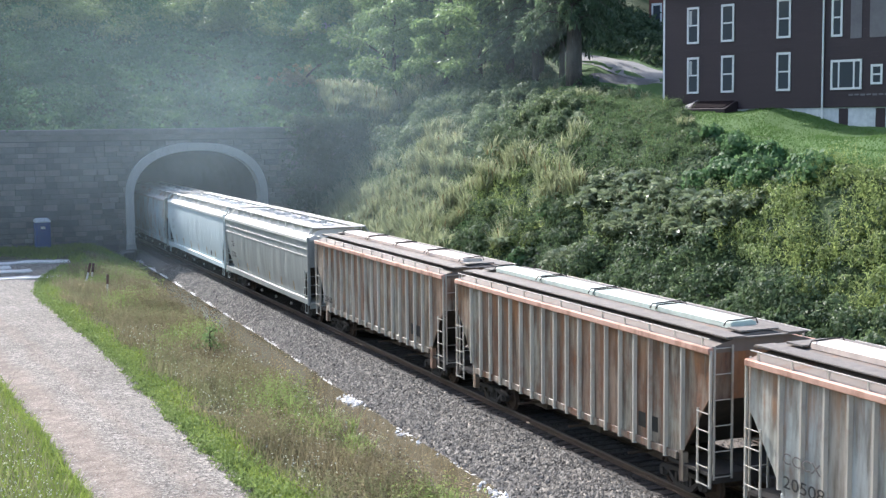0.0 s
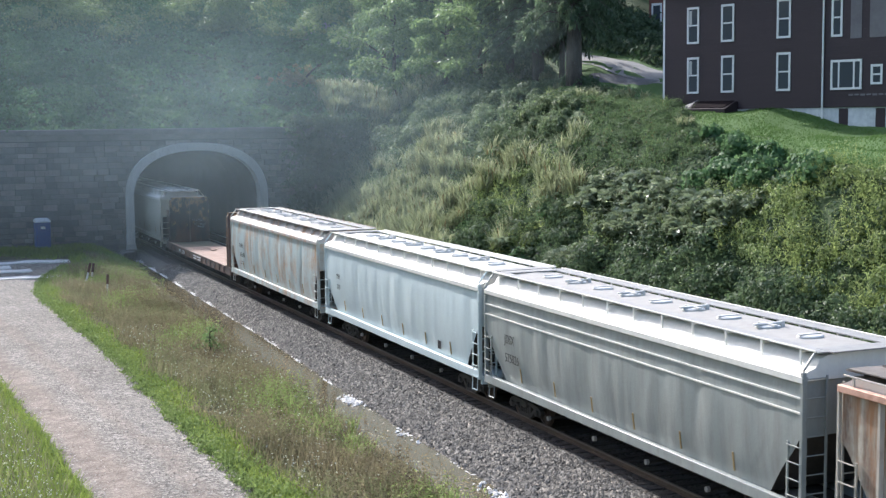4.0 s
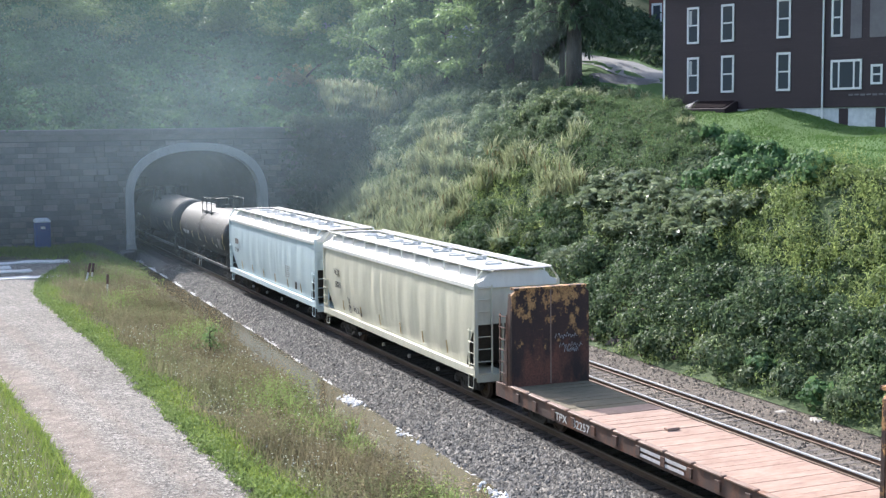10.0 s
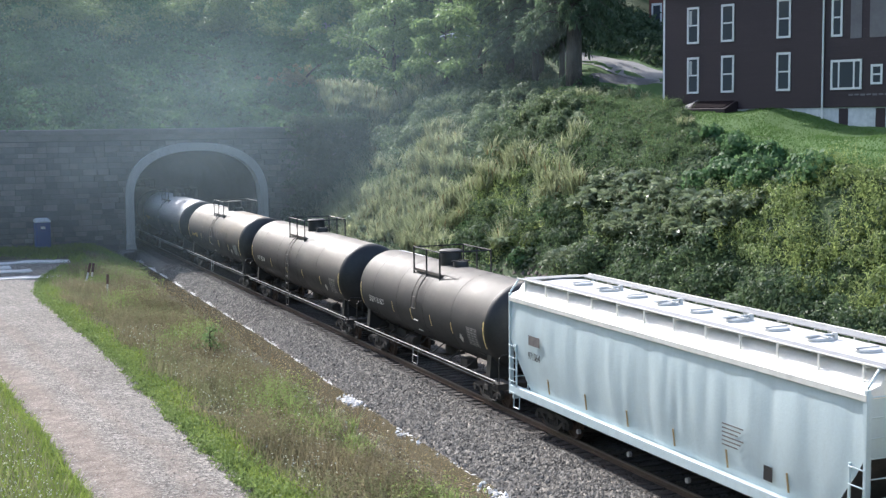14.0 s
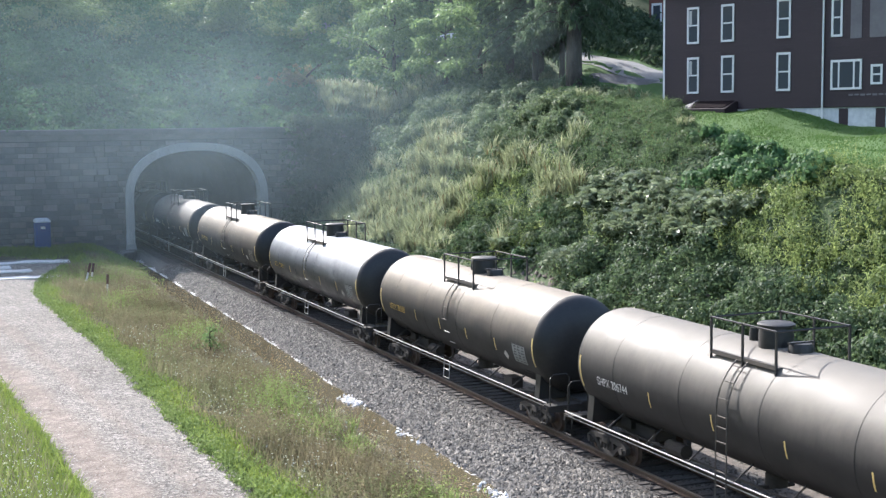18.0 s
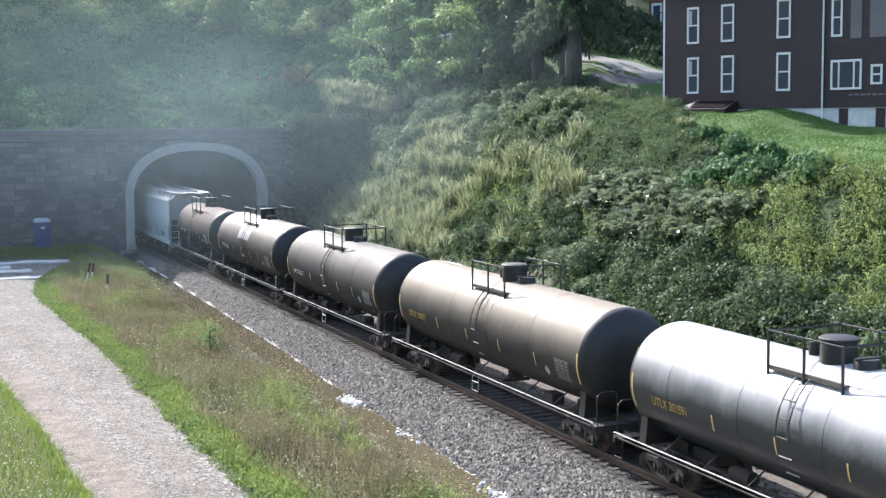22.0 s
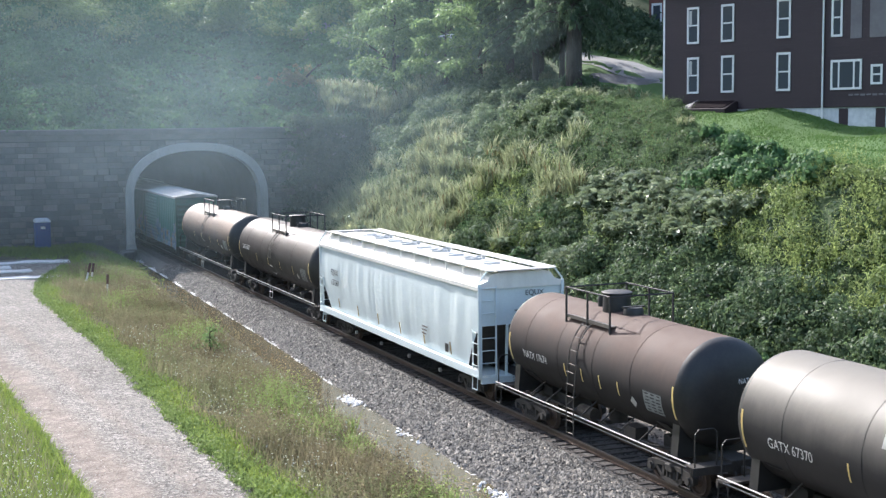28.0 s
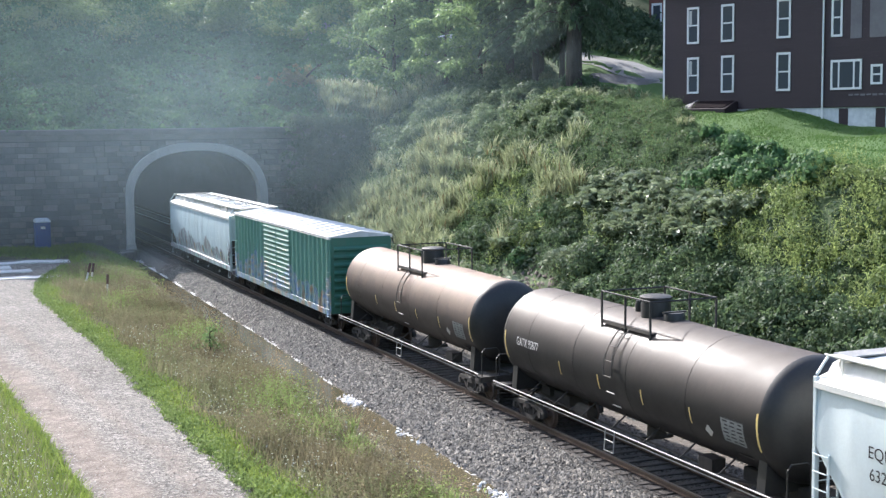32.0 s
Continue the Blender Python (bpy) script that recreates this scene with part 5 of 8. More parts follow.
M["board_pale"] = plain("pale_painted_grating", (0.42, 0.42, 0.4), (0.56, 0.56, 0.53), 3.0, 0.6, 0.1)
M["hatch_pale"] = plain("pale_hatch_metal", (0.46, 0.455, 0.44), (0.62, 0.615, 0.59), 3.0, 0.6, 0.1)
M["grating"] = plain("galvanised_grating", (0.22, 0.22, 0.215), (0.34, 0.34, 0.33), 3.0, 0.6, 0.2)
M["grating_dark"] = plain("dirty_grating", (0.06, 0.055, 0.05), (0.14, 0.12, 0.1), 3.0, 0.7, 0.2)
M["hatch"] = plain("worn_hatch_metal", (0.3, 0.295, 0.285), (0.46, 0.455, 0.44), 3.0, 0.6, 0.1)
M["grab"] = plain("worn_grab_iron", (0.3, 0.29, 0.28), (0.55, 0.54, 0.52), 2.0, 0.45, 0.5)
M["grab_dark"] = plain("dark_grab_iron", (0.06, 0.055, 0.05), (0.15, 0.13, 0.11), 2.0, 0.6, 0.3)
M["stencil_panel"] = plain("stencil_paint", (0.36, 0.35, 0.32), (0.56, 0.54, 0.5), 7.0, 0.7)
M["data_pale"] = plain("pale_data_panel", (0.14, 0.155, 0.155), (0.24, 0.255, 0.255), 7.0, 0.6)
M["stencil_back"] = plain("stencil_back", (0.05, 0.047, 0.043), (0.1, 0.095, 0.09), 7.0, 0.7)
PALE, DULL, TAN, BROWN, REDDISH = (0.47, 0.45, 0.38), (0.22, 0.175, 0.13), (0.3, 0.185, 0.095), (0.1, 0.056, 0.034), (0.25, 0.09, 0.034)
M["stencil_dim"] = plain("worn_stencil", (0.16, 0.15, 0.14), (0.3, 0.29, 0.27), 9.0, 0.7)
M["worn_ink"] = plain("faded_black_lettering", (0.08, 0.07, 0.07), (0.2, 0.18, 0.17), 5.0, 0.7)
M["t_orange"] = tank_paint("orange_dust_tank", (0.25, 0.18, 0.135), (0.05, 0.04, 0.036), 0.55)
CHALKY = (0.38, 0.36, 0.295)
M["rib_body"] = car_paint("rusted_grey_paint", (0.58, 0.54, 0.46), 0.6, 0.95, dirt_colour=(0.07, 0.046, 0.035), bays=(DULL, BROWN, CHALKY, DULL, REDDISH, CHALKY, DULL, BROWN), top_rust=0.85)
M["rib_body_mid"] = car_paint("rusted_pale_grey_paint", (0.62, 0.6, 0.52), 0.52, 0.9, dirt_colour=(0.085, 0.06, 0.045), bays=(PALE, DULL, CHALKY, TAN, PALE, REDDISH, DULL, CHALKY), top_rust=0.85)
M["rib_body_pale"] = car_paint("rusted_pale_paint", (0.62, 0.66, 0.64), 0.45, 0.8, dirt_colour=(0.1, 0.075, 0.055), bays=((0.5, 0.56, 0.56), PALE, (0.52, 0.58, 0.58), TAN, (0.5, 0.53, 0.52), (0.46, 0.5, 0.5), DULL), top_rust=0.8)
M["post"] = car_paint("pale_grey_post", (0.5, 0.47, 0.41), 0.35, 0.45)
M["chute_brown"] = car_paint("grimy_brown_chute", (0.1, 0.07, 0.05), 0.4, 0.6, 0.8)
M["rim"] = car_paint("orange_rust_rim", (0.62, 0.37, 0.28), 0.5, 0.2, 0.8)
M["old_roof"] = car_paint("soot_brown_roof", (0.17, 0.14, 0.12), 0.4, 0.6, 0.75)
M["old_board"] = plain("weathered_walkway", (0.1, 0.09, 0.08), (0.21, 0.185, 0.165), 3.0, 0.75, 0.1)
M["trough_green"] = car_paint("pale_green_trough", (0.6, 0.68, 0.6), 0.15, 0.3, 0.6)
M["trough_pink"] = car_paint("faded_pink_trough", (0.72, 0.6, 0.52), 0.25, 0.3, 0.6)
M["grey_body"] = car_paint("plain_grey_paint", (0.31, 0.335, 0.32), 0.12, 0.4)
M["white_body"] = car_paint("pale_blue_grey_paint", (0.56, 0.65, 0.665), 0.02, 0.14)
M["streaked_body"] = car_paint("streaked_pale_paint", (0.46, 0.54, 0.54), 0.6, 0.12, rust_colour=(0.55, 0.28, 0.1), dirt_colour=(0.3, 0.24, 0.17))
M["beige_body"] = car_paint("cream_grey_paint", (0.62, 0.595, 0.47), 0.04, 0.25)
M["blue_body"] = car_paint("light_blue_grey_paint", (0.54, 0.64, 0.66), 0.02, 0.12)
M["pale_body"] = car_paint("very_pale_blue_paint", (0.66, 0.73, 0.73), 0.0, 0.08)
M["mural_body"] = car_paint("pale_paint_with_spray", (0.52, 0.64, 0.67), 0.04, 0.3, spray=((0.1, 0.3, 0.24), (0.07, 0.06, 0.07), (0.13, 0.09, 0.1), (0.3, 0.36, 0.4)))
M["deck_grey"] = car_paint("dull_grey_deck", (0.33, 0.32, 0.3), 0.15, 0.3, 0.7)
M["white_roof"] = car_paint("white_roof_paint", (0.76, 0.745, 0.69), 0.02, 0.2, 0.55)
M["rusty_roof"] = car_paint("stained_roof_paint", (0.46, 0.45, 0.43), 0.6, 0.3, 0.6, rust_colour=(0.5, 0.27, 0.15))
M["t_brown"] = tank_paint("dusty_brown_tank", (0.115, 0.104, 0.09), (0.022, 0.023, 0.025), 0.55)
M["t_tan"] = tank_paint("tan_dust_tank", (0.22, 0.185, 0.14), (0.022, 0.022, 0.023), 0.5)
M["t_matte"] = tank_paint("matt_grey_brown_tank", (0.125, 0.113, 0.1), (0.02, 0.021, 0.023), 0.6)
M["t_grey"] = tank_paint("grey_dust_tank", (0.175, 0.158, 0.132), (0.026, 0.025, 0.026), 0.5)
# The pale top colour also stands in for the sun's sheen.
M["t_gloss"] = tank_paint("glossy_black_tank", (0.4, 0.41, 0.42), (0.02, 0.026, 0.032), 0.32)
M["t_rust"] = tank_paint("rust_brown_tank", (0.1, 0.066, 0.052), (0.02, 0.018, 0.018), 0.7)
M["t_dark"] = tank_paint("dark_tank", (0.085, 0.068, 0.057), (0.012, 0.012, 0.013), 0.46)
M["highlight_patch"] = tank_paint("highlight_patch_tank", (0.5, 0.49, 0.47), (0.16, 0.15, 0.145), 0.5)
M["plank"] = plain("worn_deck_plank", (0.24, 0.15, 0.11), (0.46, 0.32, 0.25), 1.1, 0.9, 0.0, 0.006, 5.0, (0.8, 1.6, 1))
# Deck plank darkened to the tone of the bulkhead's shadow.
M["plank_shadow"] = plain("shadow_toned_plank", (0.1, 0.09, 0.05), (0.23, 0.18, 0.12), 0.9, 0.85, 0.0, 0.006, 6.0, (0.8, 1.6, 1))
M["flat_rust"] = car_paint("dark_rust_paint", (0.08, 0.05, 0.042), 0.55, 0.5, 0.75, (0.09, 0.06, 0.05), (0.26, 0.11, 0.06))
M["bulk_rust"] = flaking_paint("flaking_black_paint")
M["worn_edge"] = car_paint("worn_rusty_edge", (0.26, 0.17, 0.13), 0.5, 0.5, 0.7)
M["chalk"] = plain("chalk_scrawl", (0.42, 0.4, 0.4), (0.62, 0.6, 0.6), 12.0, 0.9)
SPRAYS = ((0.33, 0.14, 0.08), (0.42, 0.36, 0.28), (0.2, 0.28, 0.5), (0.4, 0.42, 0.44), (0.36, 0.2, 0.15))
M["box_green"] = car_paint("faded_green_paint", (0.1, 0.26, 0.2), 0.1, 0.25, spray=SPRAYS)
M["box_post"] = car_paint("pale_green_paint", (0.14, 0.3, 0.245), 0.08, 0.3, spray=SPRAYS)
M["box_end"] = car_paint("dark_green_paint", (0.04, 0.15, 0.1), 0.05, 0.3)
M["box_roof"] = car_paint("galvanised_roof", (0.62, 0.62, 0.6), 0.3, 0.3, 0.5)

# Where each car's middle stands on the line at the start, and its half length over the end posts.
TRAIN = []


def add_car(car, middle):
    TRAIN.append((car, middle))
    return car


def span(a, b):
    return (a + b) / 2, (b - a) / 2


TRAVEL = [(0.0, 9.12), (4.0, 9.3), (9.0, 9.45), (13.5, 9.42), (18.0, 9.3), (22.0, 9.05), (25.0, 8.87), (32.0, 8.8)]


def travelled(t):
    """Metres that the train has come since the start, from its speed at the times above."""
    n = 400
    ts = np.linspace(0, t, n + 1)
    v = np.interp(ts, *zip(*TRAVEL))
    return float(((v[1:] + v[:-1]) / 2).sum() * t / n) if t > 0 else 0.0


m, h = span(9.5, 25.05)
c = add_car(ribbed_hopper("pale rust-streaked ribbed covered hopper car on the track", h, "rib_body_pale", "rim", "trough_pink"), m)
lettering(c, "CCCX", h - 1.42, 2.05, 0.36, "worn_ink", -1.575, 1.3)
lettering(c, "20508", h - 1.45, 1.5, 0.4, "dark_ink", -1.575, 1.45)
m, h = span(26.5, 42.05)
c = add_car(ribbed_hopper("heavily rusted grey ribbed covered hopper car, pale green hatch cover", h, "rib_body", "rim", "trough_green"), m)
bars(c, -h + 3.4, 1.95, 1, "dark_ink", -1.485, 0.36, 0.4)
bars(c, -h + 2.8, 1.95, 1, "dark_ink", -1.485, 0.36, 0.4)
m, h = span(43.25, 58.65)
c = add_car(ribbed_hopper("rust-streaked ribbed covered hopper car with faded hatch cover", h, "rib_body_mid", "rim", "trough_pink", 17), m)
lettering(c, "20408", h - 1.45, 1.5, 0.36, "dark_ink", -1.575, 1.2)
bars(c, -h + 3.4, 1.95, 1, "dark_ink", -1.485, 0.36, 0.4)
bars(c, -h + 2.8, 1.95, 1, "dark_ink", -1.485, 0.36, 0.4)
m, h = span(59.75, 76.35)
c = add_car(curved_hopper("plain dull grey covered hopper car with two side bands", h, "grey_body", "white_roof", None, 2, top="deck_grey"), m)
lettering(c, "JDSX", h - 1.6, 2.55, 0.4, "dark_ink", -1.64, 0.8)
lettering(c, "575026", h - 1.6, 1.95, 0.4, "dark_ink", -1.625, 0.85)
m, h = span(76.85, 93.85)
c = add_car(curved_hopper("clean pale blue-grey covered hopper car", h, "white_body", "white_roof", board="board_pale"), m)
lettering(c, "PSPX", h - 1.75, 2.75, 0.3, "dark_ink", -1.64)
lettering(c, "2147", h - 1.8, 2.3, 0.3, "dark_ink", -1.635)
bars(c, -h + 3.7, 1.75, 1, "dark_ink", -1.575, 0.28, 0.3)
m, h = span(95.05, 111.85)
c = add_car(curved_hopper("pale grey covered hopper car with orange rust streaks", h, "streaked_body", "rusty_roof", None, 0, 1.05, top="deck_grey", lid="hatch_pale"), m)
lettering(c, "CHVX", h - 2.05, 2.6, 0.36, "dark_ink", -1.63, 0.9)
lettering(c, "896083", h - 2.2, 2.1, 0.34, "dark_ink", -1.62, 0.95)
bars(c, h - 2.2, 1.85, 2, "worn_ink", -1.6, 0.8, 0.035)
m, h = span(112.75, 132.1)
c = add_car(bulkhead_flat("empty rusty bulkhead flat car with bare plank deck", h), m)
lettering(c, "TPX   82257", h - 4.3, 0.72, 0.34, "white", -1.515, 1.2)
bars(c, 0.5, 0.98, 2, "chalk", -1.51, 2.4, 0.09, 0.16)
m, h = span(133.5, 150.4)
c = add_car(curved_hopper("cream-grey covered hopper car with curved roof", h, "beige_body", "white_roof", None, 0, 1.0), m)
lettering(c, "NCIX", h - 1.6, 2.9, 0.38, "dark_ink", -1.64, 0.9)
lettering(c, "58083", h - 1.7, 2.35, 0.38, "dark_ink", -1.63, 0.9)
for pts in ([(4.2, 2.0), (4.25, 1.55), (4.5, 1.9), (4.7, 1.5), (4.85, 1.95)], [(5.0, 1.5), (5.1, 1.95), (5.35, 1.8), (5.1, 1.7), (5.4, 1.5)], [(5.5, 1.95), (5.75, 1.9), (5.55, 1.7), (5.8, 1.5), (5.5, 1.45)],
            [(3.1, 2.5), (3.1, 2.1), (3.35, 2.05), (3.4, 2.45)], [(3.2, 1.95), (3.0, 1.7), (3.15, 1.4), (3.45, 1.45), (3.5, 1.75), (3.2, 1.95), (3.35, 1.6)]):
    part("graffiti", Geo().tube([(-1.6 + 0.09 * (1.75 - z), h - 4.3 - 0.6 * (q - 4.3), 1.5 + 0.62 * (z - 1.5)) for q, z in pts], 0.013, 4), "worn_ink", c, "thin dark sprayed scrawl")
m, h = span(151.75, 168.5)
c = add_car(curved_hopper("light blue-grey covered hopper car with white roof", h, "blue_body", "white_roof", None, 0, 1.15), m)
bars(c, h - 1.45, 3.05, 1, "worn_ink", -1.645, 0.75, 0.3)
lettering(c, "971064", h - 1.4, 2.3, 0.34, "dark_ink", -1.635, 0.8)
bars(c, -h + 5.0, 2.5, 6, "worn_ink", -1.625, 0.85, 0.03, 0.1)
bars(c, -h + 3.4, 1.85, 1, "dark_ink", -1.595, 0.32, 0.34)


def hug_shell(ob, R, zc):
    """Lays flat lettering onto the tank's side."""
    for v in ob.data.vertices:
        d = v.co.z - zc
        v.co.x = -math.sqrt(max(R * R - d * d, 0.01)) - 0.008


def end_mark(car, text, cyl, R, zc, ink):
    """Reporting mark and small print on the dished end."""
    obs = [lettering(car, text, -cyl, zc + 0.3, 0.21, ink, 0.1, 0.8, True)]
    g = Geo()
    for r in range(3):
        for q in range(4):
            g.box(0.25 + 0.2 * q, 0.25 + 0.2 * q + 0.08, -cyl, -cyl + 0.002, zc + 0.16 - 0.1 * r, zc + 0.2 - 0.1 * r)
            g.box(0.34 + 0.2 * q, 0.34 + 0.2 * q + 0.07, -cyl, -cyl + 0.002, zc + 0.16 - 0.1 * r, zc + 0.2 - 0.1 * r)
    obs.append(tagged(part("stencil", g, "stencil_dim", car), kind="stuff"))
    for ob in obs:
        for v in ob.data.vertices:
            q = min(math.hypot(v.co.x, v.co.z - zc) / R, 0.99)
            v.co.y = -(cyl + 0.6 * math.sqrt(1 - q ** 2.5)) - 0.012


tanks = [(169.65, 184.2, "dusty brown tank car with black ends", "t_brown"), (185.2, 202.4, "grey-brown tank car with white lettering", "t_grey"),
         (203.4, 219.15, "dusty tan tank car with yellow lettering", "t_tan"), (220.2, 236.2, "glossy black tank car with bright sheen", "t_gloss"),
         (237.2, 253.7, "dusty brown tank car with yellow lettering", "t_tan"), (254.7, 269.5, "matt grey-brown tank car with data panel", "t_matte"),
         (270.5, 284.7, "grey tank car with a pale highlight coloured by its dome", "t_grey"), (285.7, 297.4, "short rust-brown tank car with a battered shell", "t_rust")]
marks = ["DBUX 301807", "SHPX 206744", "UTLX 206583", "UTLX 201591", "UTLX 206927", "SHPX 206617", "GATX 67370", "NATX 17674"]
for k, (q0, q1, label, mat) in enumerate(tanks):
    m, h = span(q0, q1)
    c = add_car(tank_car(label, h, mat, dome_y=0.4 if k % 2 else 0.0, band="highlight_patch" if k == 6 else False, R=1.53 if k != 7 else 1.45, zc=2.67 if k != 7 else 2.62, dim=k in (0, 1, 4), long_ladder=k in (1, 7)), m)
    if marks[k]:
        R, zc = (1.53, 2.67) if k != 7 else (1.45, 2.62)
        ink = "yellow_ink" if marks[k].startswith("UT") else "white"
        hug_shell(lettering(c, marks[k], h - 2.0, 2.25, 0.34, ink, -1.54, 0.85), R, zc)
        end_mark(c, marks[k], h - 1.0, R, zc, ink)
    if k in (0, 2, 4, 5):
        for q0, q1 in ((h - 2.3, h - 1.3), (h - 3.9, h - 2.4)) if k == 0 else ((h - 3.2, h - 1.5),):
            part("paint_patch", Geo().loft([[(1.54 * math.sin(t), yy, 2.67 + 1.54 * math.cos(t)) for yy in (q0, q1)] for t in (radians(4 + 3 * q) for q in range(5))], False, False), "white", c, "white painted patch")
m, h = span(298.45, 316.25)
c = add_car(curved_hopper("very pale blue-grey covered hopper car with black lettering", h, "pale_body", "white_roof", None, 0, 1.15, board="board_pale", lid="hatch_pale"), m)
lettering(c, "EQUX", h - 1.75, 2.85, 0.36, "dark_ink", -1.64, 1.0)
lettering(c, "632369", h - 1.8, 2.4, 0.36, "dark_ink", -1.635, 0.95)
bars(c, -h + 3.0, 1.75, 1, "dark_ink", -1.58, 0.3, 0.3)
bars(c, -h + 5.2, 2.1, 3, "worn_ink", -1.6, 0.6, 0.05)
lettering(c, "EQUX", -h + 0.03, 3.72, 0.26, "dark_ink", 0.15, 1.0, True)
lettering(c, "632369", -h + 0.03, 3.42, 0.24, "dark_ink", 0.15, 1.0, True)
for r in range(4):
    part("stencil", Geo().box(-0.25, 0.55 - 0.1 * (r % 2), -h + 0.025, -h + 0.03, 3.2 - 0.14 * r, 3.25 - 0.14 * r), "worn_ink", c)
m, h = span(317.3, 332.85)
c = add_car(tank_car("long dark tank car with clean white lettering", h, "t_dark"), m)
hug_shell(lettering(c, "GATX 95877", h - 1.9, 2.6, 0.36, "white", -1.545, 0.75), 1.53, 2.67)
m, h = span(333.85, 349.2)
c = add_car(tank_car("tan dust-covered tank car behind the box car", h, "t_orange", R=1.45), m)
m, h = span(350.35, 368.2)
c = add_car(box_car("faded green box car with sprayed lower panels", h), m)
m, h = span(369.1, 386.7)
c = add_car(curved_hopper("pale covered hopper car with sprayed dark mural", h, "mural_body", "white_roof"), m)


# ---- house on the bench ----
M["siding"] = plain("dark_brown_siding", (0.021, 0.0112, 0.0155), (0.033, 0.018, 0.024), 0.6, 0.6, 0.0, 0.003, 9.0, (1, 1, 4))
M["hatch_dark"] = plain("dark_hatch_boards", (0.012, 0.009, 0.01), (0.022, 0.016, 0.017), 1.5, 1.0)
M["hatch_dark"].node_tree.nodes["Principled BSDF"].inputs["Specular IOR Level"].default_value = 0.05
M["trim"] = plain("white_window_trim", (0.62, 0.63, 0.64), (0.78, 0.78, 0.78), 2.0, 0.6)
M["foundation"] = plain("whitewashed_block", (0.42, 0.44, 0.46), (0.7, 0.71, 0.72), 1.1, 0.9, 0.0, 0.01)
M["shingle"] = plain("grey_shingle", (0.1, 0.1, 0.1), (0.2, 0.19, 0.18), 2.0, 0.9, 0.0, 0.01)
M["blind"] = plain("grey_panel", (0.12, 0.11, 0.12), (0.18, 0.17, 0.18), 1.0, 0.7)
M["brick_red"] = plain("dull_red_siding", (0.13, 0.05, 0.04), (0.2, 0.08, 0.065), 1.5, 0.85)
M["curtain"] = plain("pale_curtain", (0.35, 0.35, 0.35), (0.55, 0.54, 0.52), 3.0, 0.9)

house = thing("house", "two-storey dark brown sided house with white windows", "house")
turn = math.atan2(hdir.y, hdir.x)
# local x runs along the front, local y points out of the front wall towards the tracks
house.matrix_basis = Matrix.Translation((HL.x, HL.y, 0)) @ Matrix.Rotation(turn, 4, "Z") @ Matrix.Diagonal((1, 1 if hnor.dot(Vector((-hdir.y, hdir.x))) > 0 else -1, 1, 1))
FLIP = house.matrix_basis.to_3x3().determinant() < 0
house.matrix_basis = Matrix.Translation((HL.x, HL.y, 0)) @ Matrix.Rotation(turn, 4, "Z")
OUT = -1.0 if FLIP else 1.0
HLEN, HDEP, HBOT, HTOP = 17.5, 9.0, 10.06, 17.0


def hbox(g, u0, u1, o0, o1, z0, z1, c=0.0):
    """A box on the house: along the front, outwards, up."""
    q0, q1 = sorted((OUT * o0, OUT * o1))
    return g.box(u0, u1, q0, q1, z0, z1, c)


WINS = [(1.75, 2.6, 13.68, 15.69), (4.14, 5.02, 13.68, 15.69), (7.81, 8.68, 13.68, 15.69), (1.78, 2.61, 10.94, 12.94), (4.17, 5.04, 10.95, 12.95), (7.82, 8.7, 10.96, 12.95),
        (11.14, 11.78, 13.58, 15.5), (11.14, 12.93, 10.94, 12.43), (13.44, 14.09, 11.16, 12.14)]
part("front_wall", hbox(Geo(), 0.05, HLEN, -0.2, 0.0, HBOT, HTOP), "siding", house, "dark brown lapped siding")
for k in range(36):
    z = HBOT + 0.03 + k * 0.19
    o0, o1 = OUT * 0.002, OUT * 0.016
    spans, u = [], 0.06
    for w in sorted(WINS):
        if w[2] - 0.02 < z + 0.19 and w[3] + 0.02 > z:
            if w[0] > u:
                spans.append((u, w[0]))
            u = max(u, w[1])
    spans.append((u, HLEN))
    for u0, u1 in spans:
        part("lap_board", Geo().loft([[(u0, o0, z), (u0, o1, z), (u0, o0, z + 0.185)], [(u1, o0, z), (u1, o1, z), (u1, o0, z + 0.185)]]), "siding", house)
part("side_wall", hbox(Geo(), 0.05, 0.25, -HDEP, -0.2, HBOT, HTOP), "siding", house)
part("side_wall", hbox(Geo(), HLEN - 0.2, HLEN, -HDEP, -0.2, HBOT, HTOP), "siding", house)
part("back_wall", hbox(Geo(), 0.05, HLEN, -HDEP - 0.2, -HDEP, HBOT, HTOP), "siding", house)
part("foundation", hbox(Geo(), 0.1, HLEN - 0.05, -HDEP, -0.06, 7.6, HBOT), "foundation", house, "whitewashed block foundation, patchy")
# Flush dark panels stand in for the shade inside two basement openings.
for u in (11.6, 13.7):
    part("basement_opening", hbox(Geo(), u, u + 0.55, -0.1, -0.055, 8.9, HBOT - 0.05), "siding", house)
roof_g = Geo()
roof_g.loft([[(u, OUT * 0.55, HTOP - 0.1), (u, OUT * -HDEP / 2, HTOP + 2.9), (u, OUT * (-HDEP - 0.75), HTOP - 0.1), (u, OUT * (-HDEP - 0.75), HTOP - 0.28), (u, OUT * -HDEP / 2, HTOP + 2.7), (u, OUT * 0.55, HTOP - 0.28)] for u in (-0.5, HLEN + 0.4)])
part("roof", roof_g, "shingle", house, "grey shingled gable roof")
part("eave_board", hbox(Geo(), -0.5, HLEN + 0.4, 0.5, 0.56, HTOP - 0.34, HTOP - 0.1), "trim", house)
part("corner_board", hbox(Geo(), -0.01, 0.12, -0.02, 0.03, HBOT, HTOP), "trim", house, "narrow pale corner board")
part("drainpipe", Geo().tube([(10.7, OUT * 0.08, 9.3), (10.7, OUT * 0.08, HTOP)], 0.05, 8), "trim", house, "white drainpipe")
